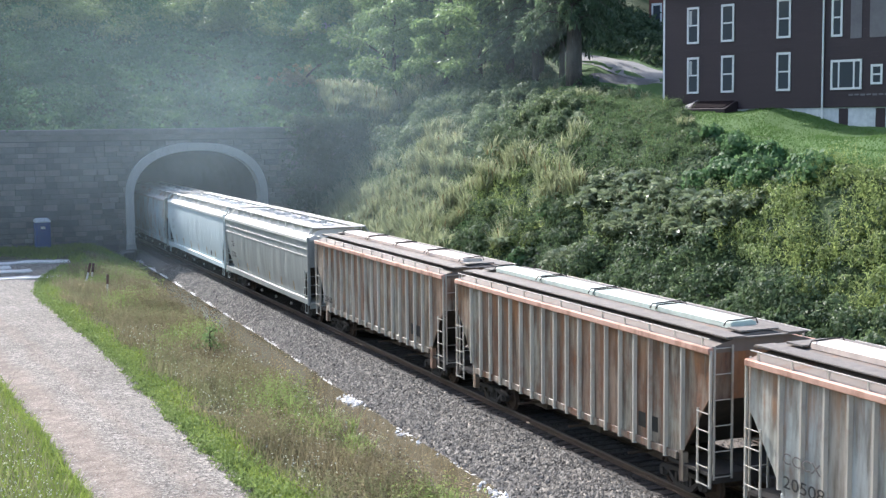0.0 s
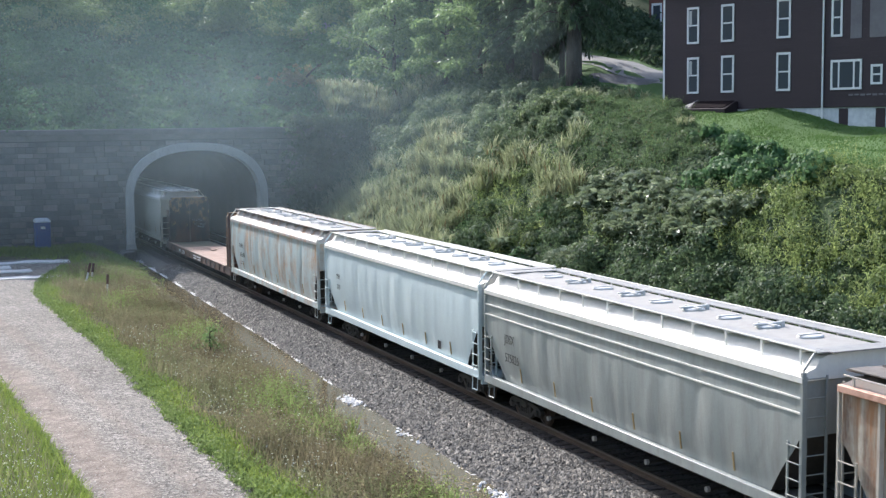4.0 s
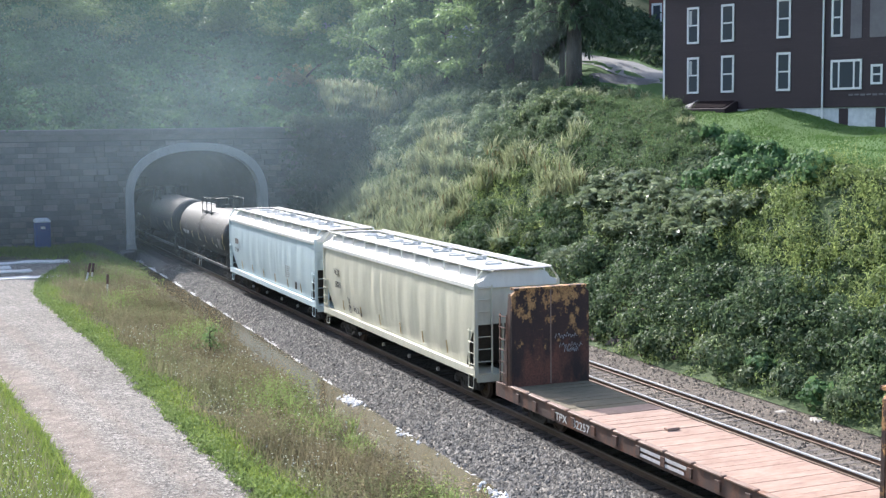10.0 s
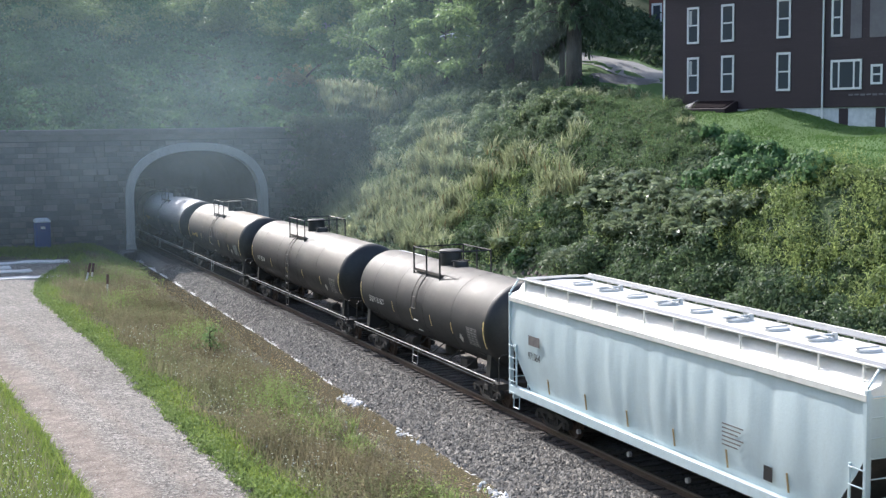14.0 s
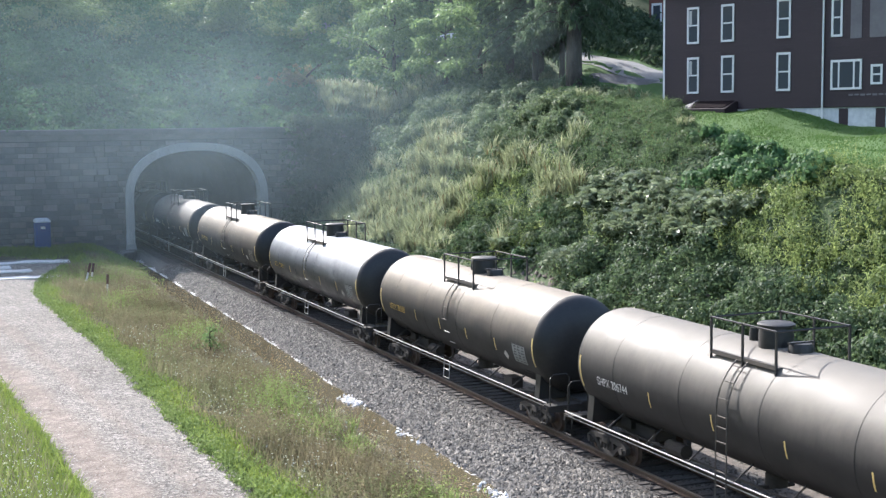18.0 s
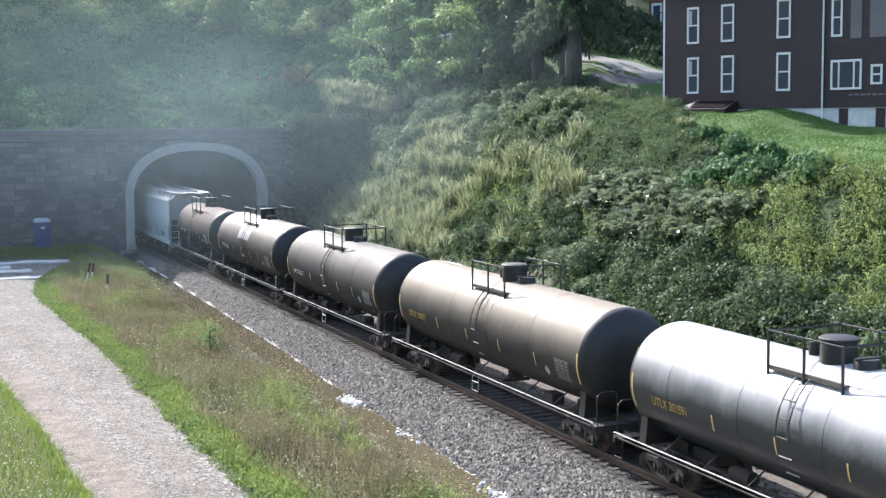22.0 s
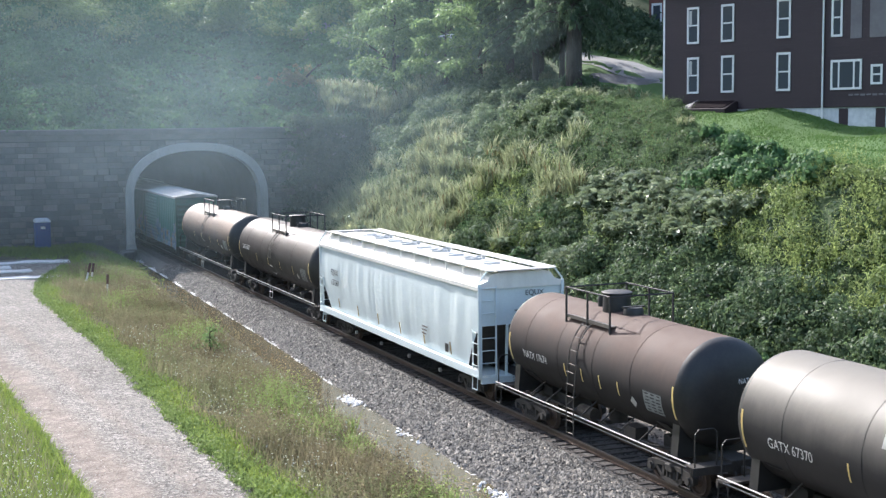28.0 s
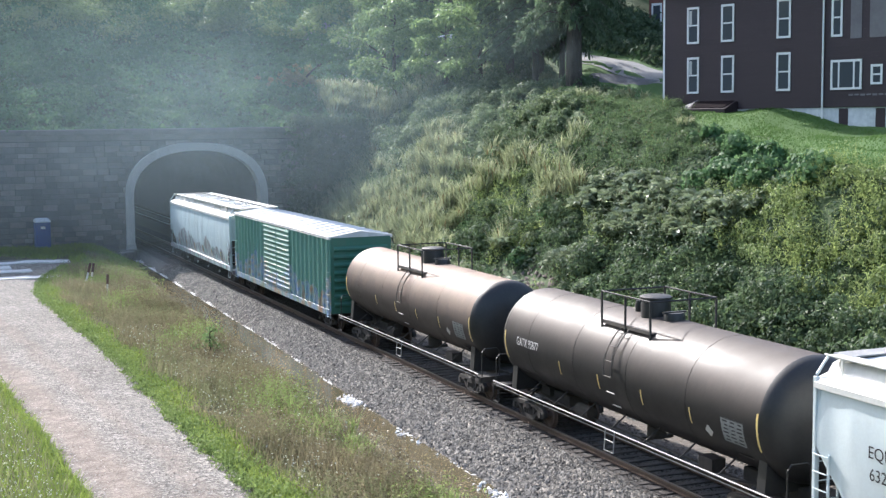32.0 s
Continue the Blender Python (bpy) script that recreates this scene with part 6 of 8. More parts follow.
for k, (u0, u1, z0, z1) in enumerate(WINS):
    w = part("window", hbox(hbox(hbox(hbox(Geo(), u0, u0 + 0.11, -0.05, 0.05, z0, z1), u1 - 0.11, u1, -0.05, 0.05, z0, z1), u0 + .11, u1 - .11, -0.05, 0.05, z1 - 0.12, z1), u0 + .11, u1 - .11, -0.05, 0.06, z0, z0 + 0.11), "trim", house, "white framed sash window")
    zm = (z0 + z1) / 2
    if k == 7:
        for ua in (u0 + 0.42, u1 - 0.5):
            part("mullion", hbox(Geo(), ua, ua + 0.09, -0.03, 0.03, z0 + 0.11, z1 - 0.12), "trim", w)
        part("curtain", hbox(Geo(), u0 + 0.55, u1 - 0.55, 0.004, 0.008, z0 + 0.12, z1 - 0.13), "blind", w)
    else:
        part("meeting_rail", hbox(Geo(), u0 + 0.11, u1 - 0.11, -0.03, 0.03, zm - 0.04, zm + 0.04), "trim", w)
    part("pane", hbox(Geo(), u0 + 0.1, u1 - 0.1, 0.0, 0.012 if k == 7 else 0.004, z0 + 0.1, zm), "glass", w)
    part("pane", hbox(Geo(), u0 + 0.1, u1 - 0.1, 0.0, 0.018 if k == 7 else 0.01, zm, z1 - 0.1), "glass", w)
    if k in (0, 3):
        part("curtain", hbox(Geo(), u0 + 0.13, u0 + 0.32, 0.011, 0.014, zm + 0.05, z1 - 0.2), "curtain", w)
for u0, u1 in ((12.25, 12.88), (13.33, 14.3), (14.9, 15.8)):
    part("boarded_window", hbox(Geo(), u0, u1, 0.012, 0.03, 13.45, 15.5), "blind", house, "grey boarded-over window")
g = Geo()
for k in range(8):
    hbox(g, 12.2 + k * 0.34, 12.2 + k * 0.34 + 0.26, 0.02, 0.03, 10.62 + 0.02 * (k % 2), 10.72)
part("sign", g, "blind", house)
cellar = part("cellar_hatch", Geo().loft([[(2.5, OUT * 0.02, 10.5), (5.3, OUT * 0.02, 10.5), (5.3, OUT * 0.02, 9.6), (2.5, OUT * 0.02, 9.6)], [(2.6, OUT * 1.1, 10.08), (5.3, OUT * 1.1, 10.08), (5.3, OUT * 1.1, 9.6), (2.6, OUT * 1.1, 9.6)]]), "siding", house, "low sloping cellar entrance with a dark hatch")
part("hatch_door", Geo().loft([[(2.75, OUT * 0.1, 10.52), (5.15, OUT * 0.1, 10.52), (5.15, OUT * 0.1, 10.46), (2.75, OUT * 0.1, 10.46)], [(2.85, OUT * 1.0, 10.16), (5.15, OUT * 1.0, 10.16), (5.15, OUT * 1.0, 10.1), (2.85, OUT * 1.0, 10.1)]]), "hatch_dark", cellar)
part("cheek_board", Geo().loft([[(1.0, OUT * 0.3, 10.0), (2.7, OUT * 0.1, 10.6), (2.45, OUT * 1.15, 9.9)], [(1.0, OUT * 0.36, 10.0), (2.72, OUT * 0.16, 10.6), (2.47, OUT * 1.21, 9.9)]]), "blind", cellar, "grey board leaning on the hatch")
# neighbour's house behind
nh = thing("neighbour_house", "dull red house half hidden behind trees", "house", at=pose(42.4, 91.5, 0, 0, 0, -52))
part("wall", Geo().box(-5.45, 7, 0, 0.3, 11, 21), "brick_red", nh)
part("wall", Geo().box(-5.45, -5.15, 0.3, 7, 11, 21), "brick_red", nh)
part("roof", Geo().loft([[(-5.9, -0.7, 20.9), (-5.9, 3.5, 23.5), (-5.9, 7.7, 20.9)], [(7.5, -0.7, 20.9), (7.5, 3.5, 23.5), (7.5, 7.7, 20.9)]]), "shingle", nh)
w = part("window", Geo().box(-5.2, -4.3, -0.06, 0.02, 16.7, 19.0).box(-5.4, -4.1, -0.08, 0.02, 16.5, 16.7), "trim", nh, "white framed window")
part("pane", Geo().box(-5.05, -4.45, -0.07, -0.055, 16.9, 18.8), "glass", w)

# lane climbing behind the trees
lane_c = [(35.2, 52), (33.7, 62), (32.4, 72), (31.15, 81), (29.9, 90), (28.6, 98), (26.5, 106), (23, 114), (18, 122)]


def lane_at(s):
    """A point on the lane, s from 0 to 1, and its heading."""
    q = s * (len(lane_c) - 1)
    i = min(int(q), len(lane_c) - 2)
    f = q - i
    p = [lane_c[max(0, min(len(lane_c) - 1, i + k))] for k in (-1, 0, 1, 2)]
    cr = lambda a: 0.5 * (2 * p[1][a] + (p[2][a] - p[0][a]) * f + (2 * p[0][a] - 5 * p[1][a] + 4 * p[2][a] - p[3][a]) * f * f + (3 * p[1][a] - p[0][a] - 3 * p[2][a] + p[3][a]) * f ** 3)
    return Vector((cr(0), cr(1)))


def lane_z(x, y):
    return float(hill_z(x, y)) + 0.12


rows = []
for k in range(81):
    s = k / 80
    pt, d = lane_at(s), lane_at(min(1, s + 0.01)) - lane_at(max(0, s - 0.01))
    nr = Vector((-d.y, d.x)).normalized()
    rows.append([(pt.x + nr.x * w, pt.y + nr.y * w, lane_z(pt.x + nr.x * w, pt.y + nr.y * w) - (0.2 if w == -2.1 else 0.04 if w == 3.5 else 0)) for w in (3.5, 2.0, 0, -1.0, -2.1)])
tagged(part("lane", Geo().loft(rows, False, False), "asphalt"), "pale worn lane climbing behind the trees", "road", kind="structure")

pad_rows = []
for k in range(13):
    f = k / 12
    cx, cy = 26.2 + 2.2 * f, 82.6 - 5.4 * f
    wide = 1.5 * math.sin(math.pi * (0.12 + 0.8 * f)) + 0.15 * math.sin(9 * f)
    pad_rows.append([(cx + 0.75 * w * wide, cy + 0.6 * w * wide, float(hill_z(cx + 0.75 * w * wide, cy + 0.6 * w * wide)) + 0.1 - 0.08 * abs(w)) for w in (-1, -0.5, 0, 0.5, 1)])
tagged(part("gravel_shoulder", Geo().loft(pad_rows, False, False), "shoulder"), "grey gravel shoulder below the lane", "gravel", kind="structure")

# ---- pickup on the lane ----
M["truck_white"] = plain("white_car_paint", (0.66, 0.67, 0.68), (0.76, 0.76, 0.76), 1.0, 0.3)
M["tyre"] = plain("tyre_rubber", (0.015, 0.015, 0.016), (0.03, 0.03, 0.03), 4.0, 0.85)
M["red_lens"] = plain("red_lamp_lens", (0.3, 0.02, 0.02), (0.4, 0.03, 0.03), 4.0, 0.3)
truck = thing("pickup_truck", "white crew-cab pickup truck driving up the lane", "pickup truck")
body = Geo()
lower = [(-2.85, 0.55), (-2.85, 1.02), (-2.6, 1.08), (-1.3, 1.12), (-1.28, 1.1), (2.85, 1.08), (2.85, 0.55)]
body.prism(lower, "x", -0.98, 0.98)
part("body", body, "truck_white", truck)
cab = [[(-0.93, -1.35, 1.12), (0.93, -1.35, 1.12), (0.93, 1.25, 1.12), (-0.93, 1.25, 1.2)], [(-0.78, -0.62, 1.7), (0.76, -0.62, 1.7), (0.76, 0.98, 1.72), (-0.76, 0.98, 1.72)], [(-0.68, -0.5, 1.76), (0.68, -0.5, 1.76), (0.68, 0.85, 1.77), (-0.68, 0.85, 1.77)]]
part("cab", Geo().loft(cab), "truck_white", truck)
for s in (-1, 1):
    part("side_window", Geo().loft([[(s * 0.925, -1.0, 1.18), (s * 0.925, 0.05, 1.18), (s * 0.795, 0.05, 1.65), (s * 0.795, -0.5, 1.65)], [(s * 0.935, -1.0, 1.18), (s * 0.935, 0.05, 1.18), (s * 0.805, 0.05, 1.65), (s * 0.805, -0.5, 1.65)]]), "glass", truck)
    part("side_window", Geo().loft([[(s * 0.925, 0.15, 1.18), (s * 0.925, 1.05, 1.18), (s * 0.795, 0.85, 1.65), (s * 0.795, 0.15, 1.65)], [(s * 0.935, 0.15, 1.18), (s * 0.935, 1.05, 1.18), (s * 0.805, 0.85, 1.65), (s * 0.805, 0.15, 1.65)]]), "glass", truck)
    part("tail_lamp", Geo().box(s * 0.9 - 0.07, s * 0.9 + 0.07, 2.85, 2.88, 0.78, 1.06), "red_lens", truck)
    part("bed_rail", Geo().box(s * 0.93 - 0.05, s * 0.93 + 0.05, 1.3, 2.84, 1.08, 1.2, 0.02), "truck_white", truck)
    part("mirror", Geo().box(s * 1.08 - 0.1, s * 1.08 + 0.1, -0.95, -0.85, 1.15, 1.35, 0.02), "black", truck)
    part("wheel_arch", Geo().prism([(1.85 + 0.52 * math.cos(t), 0.42 + 0.5 * math.sin(t)) for t in np.linspace(0, math.pi, 11)], "x", min(s * 0.97, s * 0.99), max(s * 0.97, s * 0.99)), "black", truck)
part("rear_window", Geo().box(-0.66, 0.66, 1.05, 1.14, 1.25, 1.66), "glass", truck)
part("tailgate", Geo().box(-0.88, 0.88, 2.8, 2.87, 0.66, 1.18, 0.02), "truck_white", truck)
part("bed_floor", Geo().box(-0.86, 0.86, 1.3, 2.8, 1.085, 1.1), "black", truck, "dark truck bed")
part("bumper", Geo().box(-0.95, 0.95, 2.86, 2.98, 0.5, 0.68, 0.02), "hatch", truck)
TRUCK_WHEELS = []
for s in (-1, 1):
    for yy in (-1.85, 1.85):
        wh = part("wheel", Geo().tube([(-0.13, 0, 0), (-0.1, 0, 0), (0.1, 0, 0), (0.13, 0, 0)], [0.34, 0.4, 0.4, 0.34], 18), "tyre", truck, at=pose(s * 0.85, yy, 0.4))
        part("hub", Geo().tube([(s * 0.11, 0, 0), (s * 0.14, 0, 0)], 0.2, 10), "hatch", wh)
        TRUCK_WHEELS.append(wh)

# ---- portable toilet, marker posts, planks ----
M["toilet_blue"] = plain("blue_plastic", (0.03, 0.07, 0.28), (0.05, 0.11, 0.36), 1.0, 0.5)
tz = float(low_z(-9.0, 100.4))
toilet = thing("portable_toilet", "blue portable toilet with a white roof against the wall", "portable toilet", at=pose(-9.5, 101.3, tz))
part("cabin", Geo().box(-0.54, 0.54, -0.6, 0.6, 0.12, 2.05, 0.04), "toilet_blue", toilet)
part("door", Geo().box(-0.4, 0.4, -0.63, -0.598, 0.2, 1.95, 0.015), "toilet_blue", toilet)
part("vent_panel", Geo().box(-0.16, 0.16, -0.645, -0.628, 1.55, 1.75), "trim", toilet, "white notice")
part("roof", Geo().loft([[(-0.58, -0.66, 2.05), (0.58, -0.66, 2.05), (0.58, 0.66, 2.05), (-0.58, 0.66, 2.05)], [(-0.55, -0.62, 2.18), (0.55, -0.62, 2.18), (0.55, 0.62, 2.18), (-0.55, 0.62, 2.18)], [(-0.4, -0.4, 2.32), (0.4, -0.4, 2.32), (0.4, 0.4, 2.32), (-0.4, 0.4, 2.32)]]), "trim", toilet, "white translucent roof")
part("skid", Geo().box(-0.55, 0.55, -0.62, 0.62, 0.0, 0.12), "steel", toilet)
M["post_red"] = plain("rust_red_marker", (0.05, 0.025, 0.02), (0.12, 0.06, 0.045), 3.0, 0.7)
for x, y, lean, hgt in ((-8.75, 84.2, 14, 1.5), (-8.35, 84.6, 9, 1.4), (-8.3, 78.0, 2, 1.45)):
    mp = thing("marker_post", "leaning white marker post with a dark top", "marker post", "marker posts", pose(x, y, float(low_z(x, y)) - 0.08, 0, lean, 0))
    part("shaft", Geo().box(-0.05, 0.05, -0.05, 0.05, 0, hgt * 0.6, 0.01), "hatch_pale", mp)
    part("cap", Geo().box(-0.07, 0.07, -0.07, 0.07, hgt * 0.6, hgt, 0.015), "post_red", mp, "dark red weathered top")
for x, y, a in ((-6.3, 86.5, 62), (-5.6, 86.0, 48)):
    tagged(part("timber", Geo().box(-1.1, 1.1, -0.08, 0.08, 0, 0.12, 0.015), "plank", at=pose(x, y, float(low_z(x, y)) + 0.02, 0, 0, a)), "discarded pale timber lying in the grass", "timber", "discarded timbers")
for k, (x, y) in enumerate(((-2.9, 101.2), (-3.3, 99.6))):
    tagged(part("concrete_block", Geo().box(-0.7, 0.7, -0.35, 0.35, 0, 0.65, 0.04), "old_concrete", at=pose(x - 0.4, y, -0.62, 0, 0, 12 + 30 * k)), "low stained concrete block by the portal", "block", "concrete blocks")
for k, (x, y, r) in enumerate(((7.75, 36.1, 0.36), (8.1, 34.6, 0.42), (8.25, 60.5, 0.6))):
    g = Geo()
    g.loft([[(r * q * math.cos(t) * (1 + 0.15 * math.sin(3 * t)), r * 0.6 * q * math.sin(t), z * r * 0.55) for t in (2 * math.pi * j / 10 for j in range(10))] for q, z in ((0.8, -0.2), (1, 0.1), (0.75, 0.35), (0.3, 0.42))])
    tagged(part("boulder", g, "pale_pebble", at=pose(x, y, -0.3, 0, 0, 60 * k)), "bleached grey boulder beside the second track", "boulder", "boulders")

# ---- plants ----
M["lf_dark"] = leafy("dark_broad_leaves", (0.05, 0.088, 0.045), (0.125, 0.18, 0.085), 0.4, 0.6)
# Darker tones put the shade of hollows and corners into the leaf colour.
M["lf_under"] = leafy("shade_toned_leaves", (0.035, 0.065, 0.038), (0.09, 0.138, 0.07), 0.35, 0.7)
M["lf_sumac"] = leafy("glossy_sumac_leaves", (0.11, 0.15, 0.075), (0.26, 0.3, 0.18), 0.4, 0.52)
M["lf_broad"] = leafy("broad_green_leaves", (0.05, 0.125, 0.05), (0.13, 0.24, 0.095), 0.45, 0.65)
M["lf_silver"] = leafy("silvery_sumac_leaves", (0.18, 0.22, 0.13), (0.42, 0.46, 0.33), 0.35, 0.36)
M["brown_rock"] = pebble_mat("brown_rock", (0.07, 0.055, 0.045), (0.26, 0.21, 0.18))
M["lf_gold"] = leafy("yellow_green_weeds", (0.19, 0.25, 0.075), (0.41, 0.47, 0.16), 0.55, 0.6, patch=(0.14, 0.21, 0.06))
M["lf_leaf"] = leafy("sunlit_leaves", (0.145, 0.205, 0.07), (0.32, 0.39, 0.15), 0.5, 0.5)
M["lf_feather"] = leafy("feathery_green_weeds", (0.065, 0.12, 0.055), (0.16, 0.23, 0.1), 0.45, 0.6, dead=0.03)
M["lf_amber"] = leafy("reddening_leaves", (0.22, 0.16, 0.07), (0.42, 0.34, 0.16), 0.5, 0.6)
M["lf_pale"] = leafy("pale_dry_grass", (0.25, 0.265, 0.16), (0.5, 0.5, 0.33), 0.5, 0.55, patch=(0.21, 0.24, 0.11), dead=0.04)
M["lf_vine"] = leafy("grey_green_vine_leaves", (0.09, 0.13, 0.07), (0.24, 0.29, 0.17), 0.45, 0.6)
M["lf_slope"] = leafy("shaded_slope_leaves", (0.085, 0.19, 0.07), (0.16, 0.29, 0.11), 0.45, 0.6, big=0.22, patch=(0.03, 0.085, 0.045))
M["lf_tree"] = leafy("tree_leaves", (0.1, 0.165, 0.06), (0.26, 0.36, 0.14), 0.55, 0.45)
M["lf_fir"] = leafy("conifer_needles", (0.06, 0.1, 0.064), (0.14, 0.195, 0.118), 0.5, 0.6)
M["gr_green"] = leafy("bright_roadside_grass", (0.16, 0.22, 0.035), (0.37, 0.44, 0.085), 0.5, 0.7)
M["gr_brown"] = leafy("seeded_brown_weeds", (0.17, 0.125, 0.085), (0.4, 0.3, 0.21), 0.45, 0.8, patch=(0.15, 0.12, 0.075))
M["gr_mid"] = leafy("olive_weeds", (0.163, 0.153, 0.085), (0.351, 0.319, 0.189), 0.5, 0.7)
M["lf_road"] = leafy("yellow_green_leaves", (0.14, 0.2, 0.05), (0.32, 0.4, 0.13), 0.45, 0.6)
M["lf_dock"] = leafy("red_brown_stalks", (0.09, 0.05, 0.035), (0.2, 0.12, 0.08), 0.3, 0.8)
M["gr_lawn"] = leafy("lawn_blades", (0.045, 0.11, 0.016), (0.09, 0.18, 0.035), 0.4, 0.7)
M["petal"] = leafy("white_flower_heads", (0.5, 0.5, 0.42), (0.8, 0.8, 0.72), 0.3, 0.8)


def stand(name, quads, mat, label, category):
    return tagged(new(name, quads_mesh(name, quads, mat)), label, category, kind="stuff")


def domes(c, r, per, size, mat_ratio=0.45, up=0.2, squash=0.8):
    """Leaves over the upper side of rounded clumps."""
    n = len(c)
    d = unit(rng.normal(size=(n, per, 3)))
    d[..., 2] = np.abs(d[..., 2]) * squash + 0.05
    p = c[:, None] + d * (r[:, None, None] * rng.uniform(0.72, 1.06, (n, per, 1)) * (1 + 0.16 * np.sin(7 * d[..., :1] + 3) * np.sin(6 * d[..., 1:2])))
    s = np.broadcast_to(np.asarray(size)[..., None] if np.ndim(size) else np.full((n, 1), size), (n, per)).reshape(-1)
    return leaf_quads(p.reshape(-1, 3), s, mat_ratio, up, 0.15, d.reshape(-1, 3) * 0.6)


def sprays(c, height, stems, per, size):
    """Upright leafy stems: leaves set along leaning stalks."""
    n = len(c)
    lean = rng.normal(scale=0.28, size=(n, stems, 1, 2))
    off = rng.normal(scale=0.22, size=(n, stems, 1, 2))
    t = np.linspace(0.15, 1, per)[None, None, :, None]
    h = (np.asarray(height)[:, None, None, None] * rng.uniform(0.6, 1.2, (n, stems, 1, 1)))
    xy = c[:, None, None, :2] + off + lean * t * h
    z = c[:, None, None, 2:] + t * h
    p = np.concatenate([np.broadcast_to(xy, (n, stems, per, 2)), np.broadcast_to(z, (n, stems, per, 1))], -1).reshape(-1, 3)
    return leaf_quads(p, np.full(len(p), size), 0.3, 0.75, 0.1)


def mounds(c, r, per, size, ratio=0.5, ragged=0.4, squash=0.85, flop=0.35):
    """Rounded shrubs: leaves lie shingled over lumpy clumps, each face turned outwards."""
    n = len(c)
    d = unit(rng.normal(size=(n, per, 3)))
    d[..., 2] = np.where(d[..., 2] < -0.25, -d[..., 2], d[..., 2])
    ph = rng.uniform(0, 6.28, (n, 1, 3))
    lump = 1 + 0.2 * np.sin(5 * d[..., :1] + ph[..., :1]) * np.sin(5 * d[..., 1:2] + ph[..., 1:2]) + 0.12 * np.sin(9 * d[..., 2:] + ph[..., 2:])
    deep = 1 - 0.3 * rng.random((n, per, 1)) ** 2.5
    p = (c[:, None] + d * [1, 1, squash] * r[:, None, None] * lump * deep).reshape(-1, 3)
    nrm = unit(d.reshape(-1, 3) + rng.normal(scale=ragged, size=p.shape))
    along = unit(np.cross(nrm, rng.normal(size=p.shape)) + [0, 0, -flop])
    side = unit(np.cross(nrm, along))
    L = (np.repeat(np.broadcast_to(size, (n,)), per) * rng.uniform(0.6, 1.3, n * per))[:, None]
    mid = p + along * L * 0.45 + nrm * L * 0.12
    return np.stack([p, mid + side * L * ratio * 0.5, p + along * L - nrm * L * 0.05, mid - side * L * ratio * 0.5], 1)


def plumes(c, height, stems, per, size, spread=0.3, thin=0.26):
    """Goldenrod and its like: stalks rising from one root, spreading, set with narrow leaves that shorten to a feathery top."""
    n = len(c)
    off = rng.normal(scale=spread, size=(n, stems, 1, 2))
    t = np.linspace(0.1, 1, per)[None, None, :, None]
    h = np.asarray(height)[:, None, None, None] * rng.uniform(0.65, 1.15, (n, stems, 1, 1))
    xy = c[:, None, None, :2] + off * (0.6 + 0.9 * t * t) + rng.normal(scale=0.03, size=(n, stems, per, 2))
    z = np.broadcast_to(c[:, None, None, 2:] + t * h, (n, stems, per, 1))
    p = np.concatenate([xy, z], -1).reshape(-1, 3)
    s = np.broadcast_to(size * (1.25 - 0.75 * t[..., 0]), (n, stems, per)).reshape(-1)
    return leaf_quads(p, s, thin, 1.1, 0.15)


# the bank beside the second track
LAWN = ([30, 46, 52, 56, 59, 62, 75], [-1.6, -1.2, -0.3, 0.0, 0.6, 2.2, 4.5])


def on_bank(n, y0=22, y1=103):
    """Random places on the bank below the lawn, with how far up the bank each lies."""
    y = rng.uniform(y0, y1, n)
    run = crest(y) / 0.93
    x = 8.9 + rng.random(n) * (run + 3.0)
    ok = x < 8.4 + run + np.interp(y, *LAWN) - 0.3
    x, y, t = x[ok], y[ok], ((x - 8.4) / run)[ok]
    low = np.where(t > 0.8, np.where(y < 88, 0.5, 0.8), 1.0)
    return np.stack([x, y, hill_z(x, y)], 1), t, low


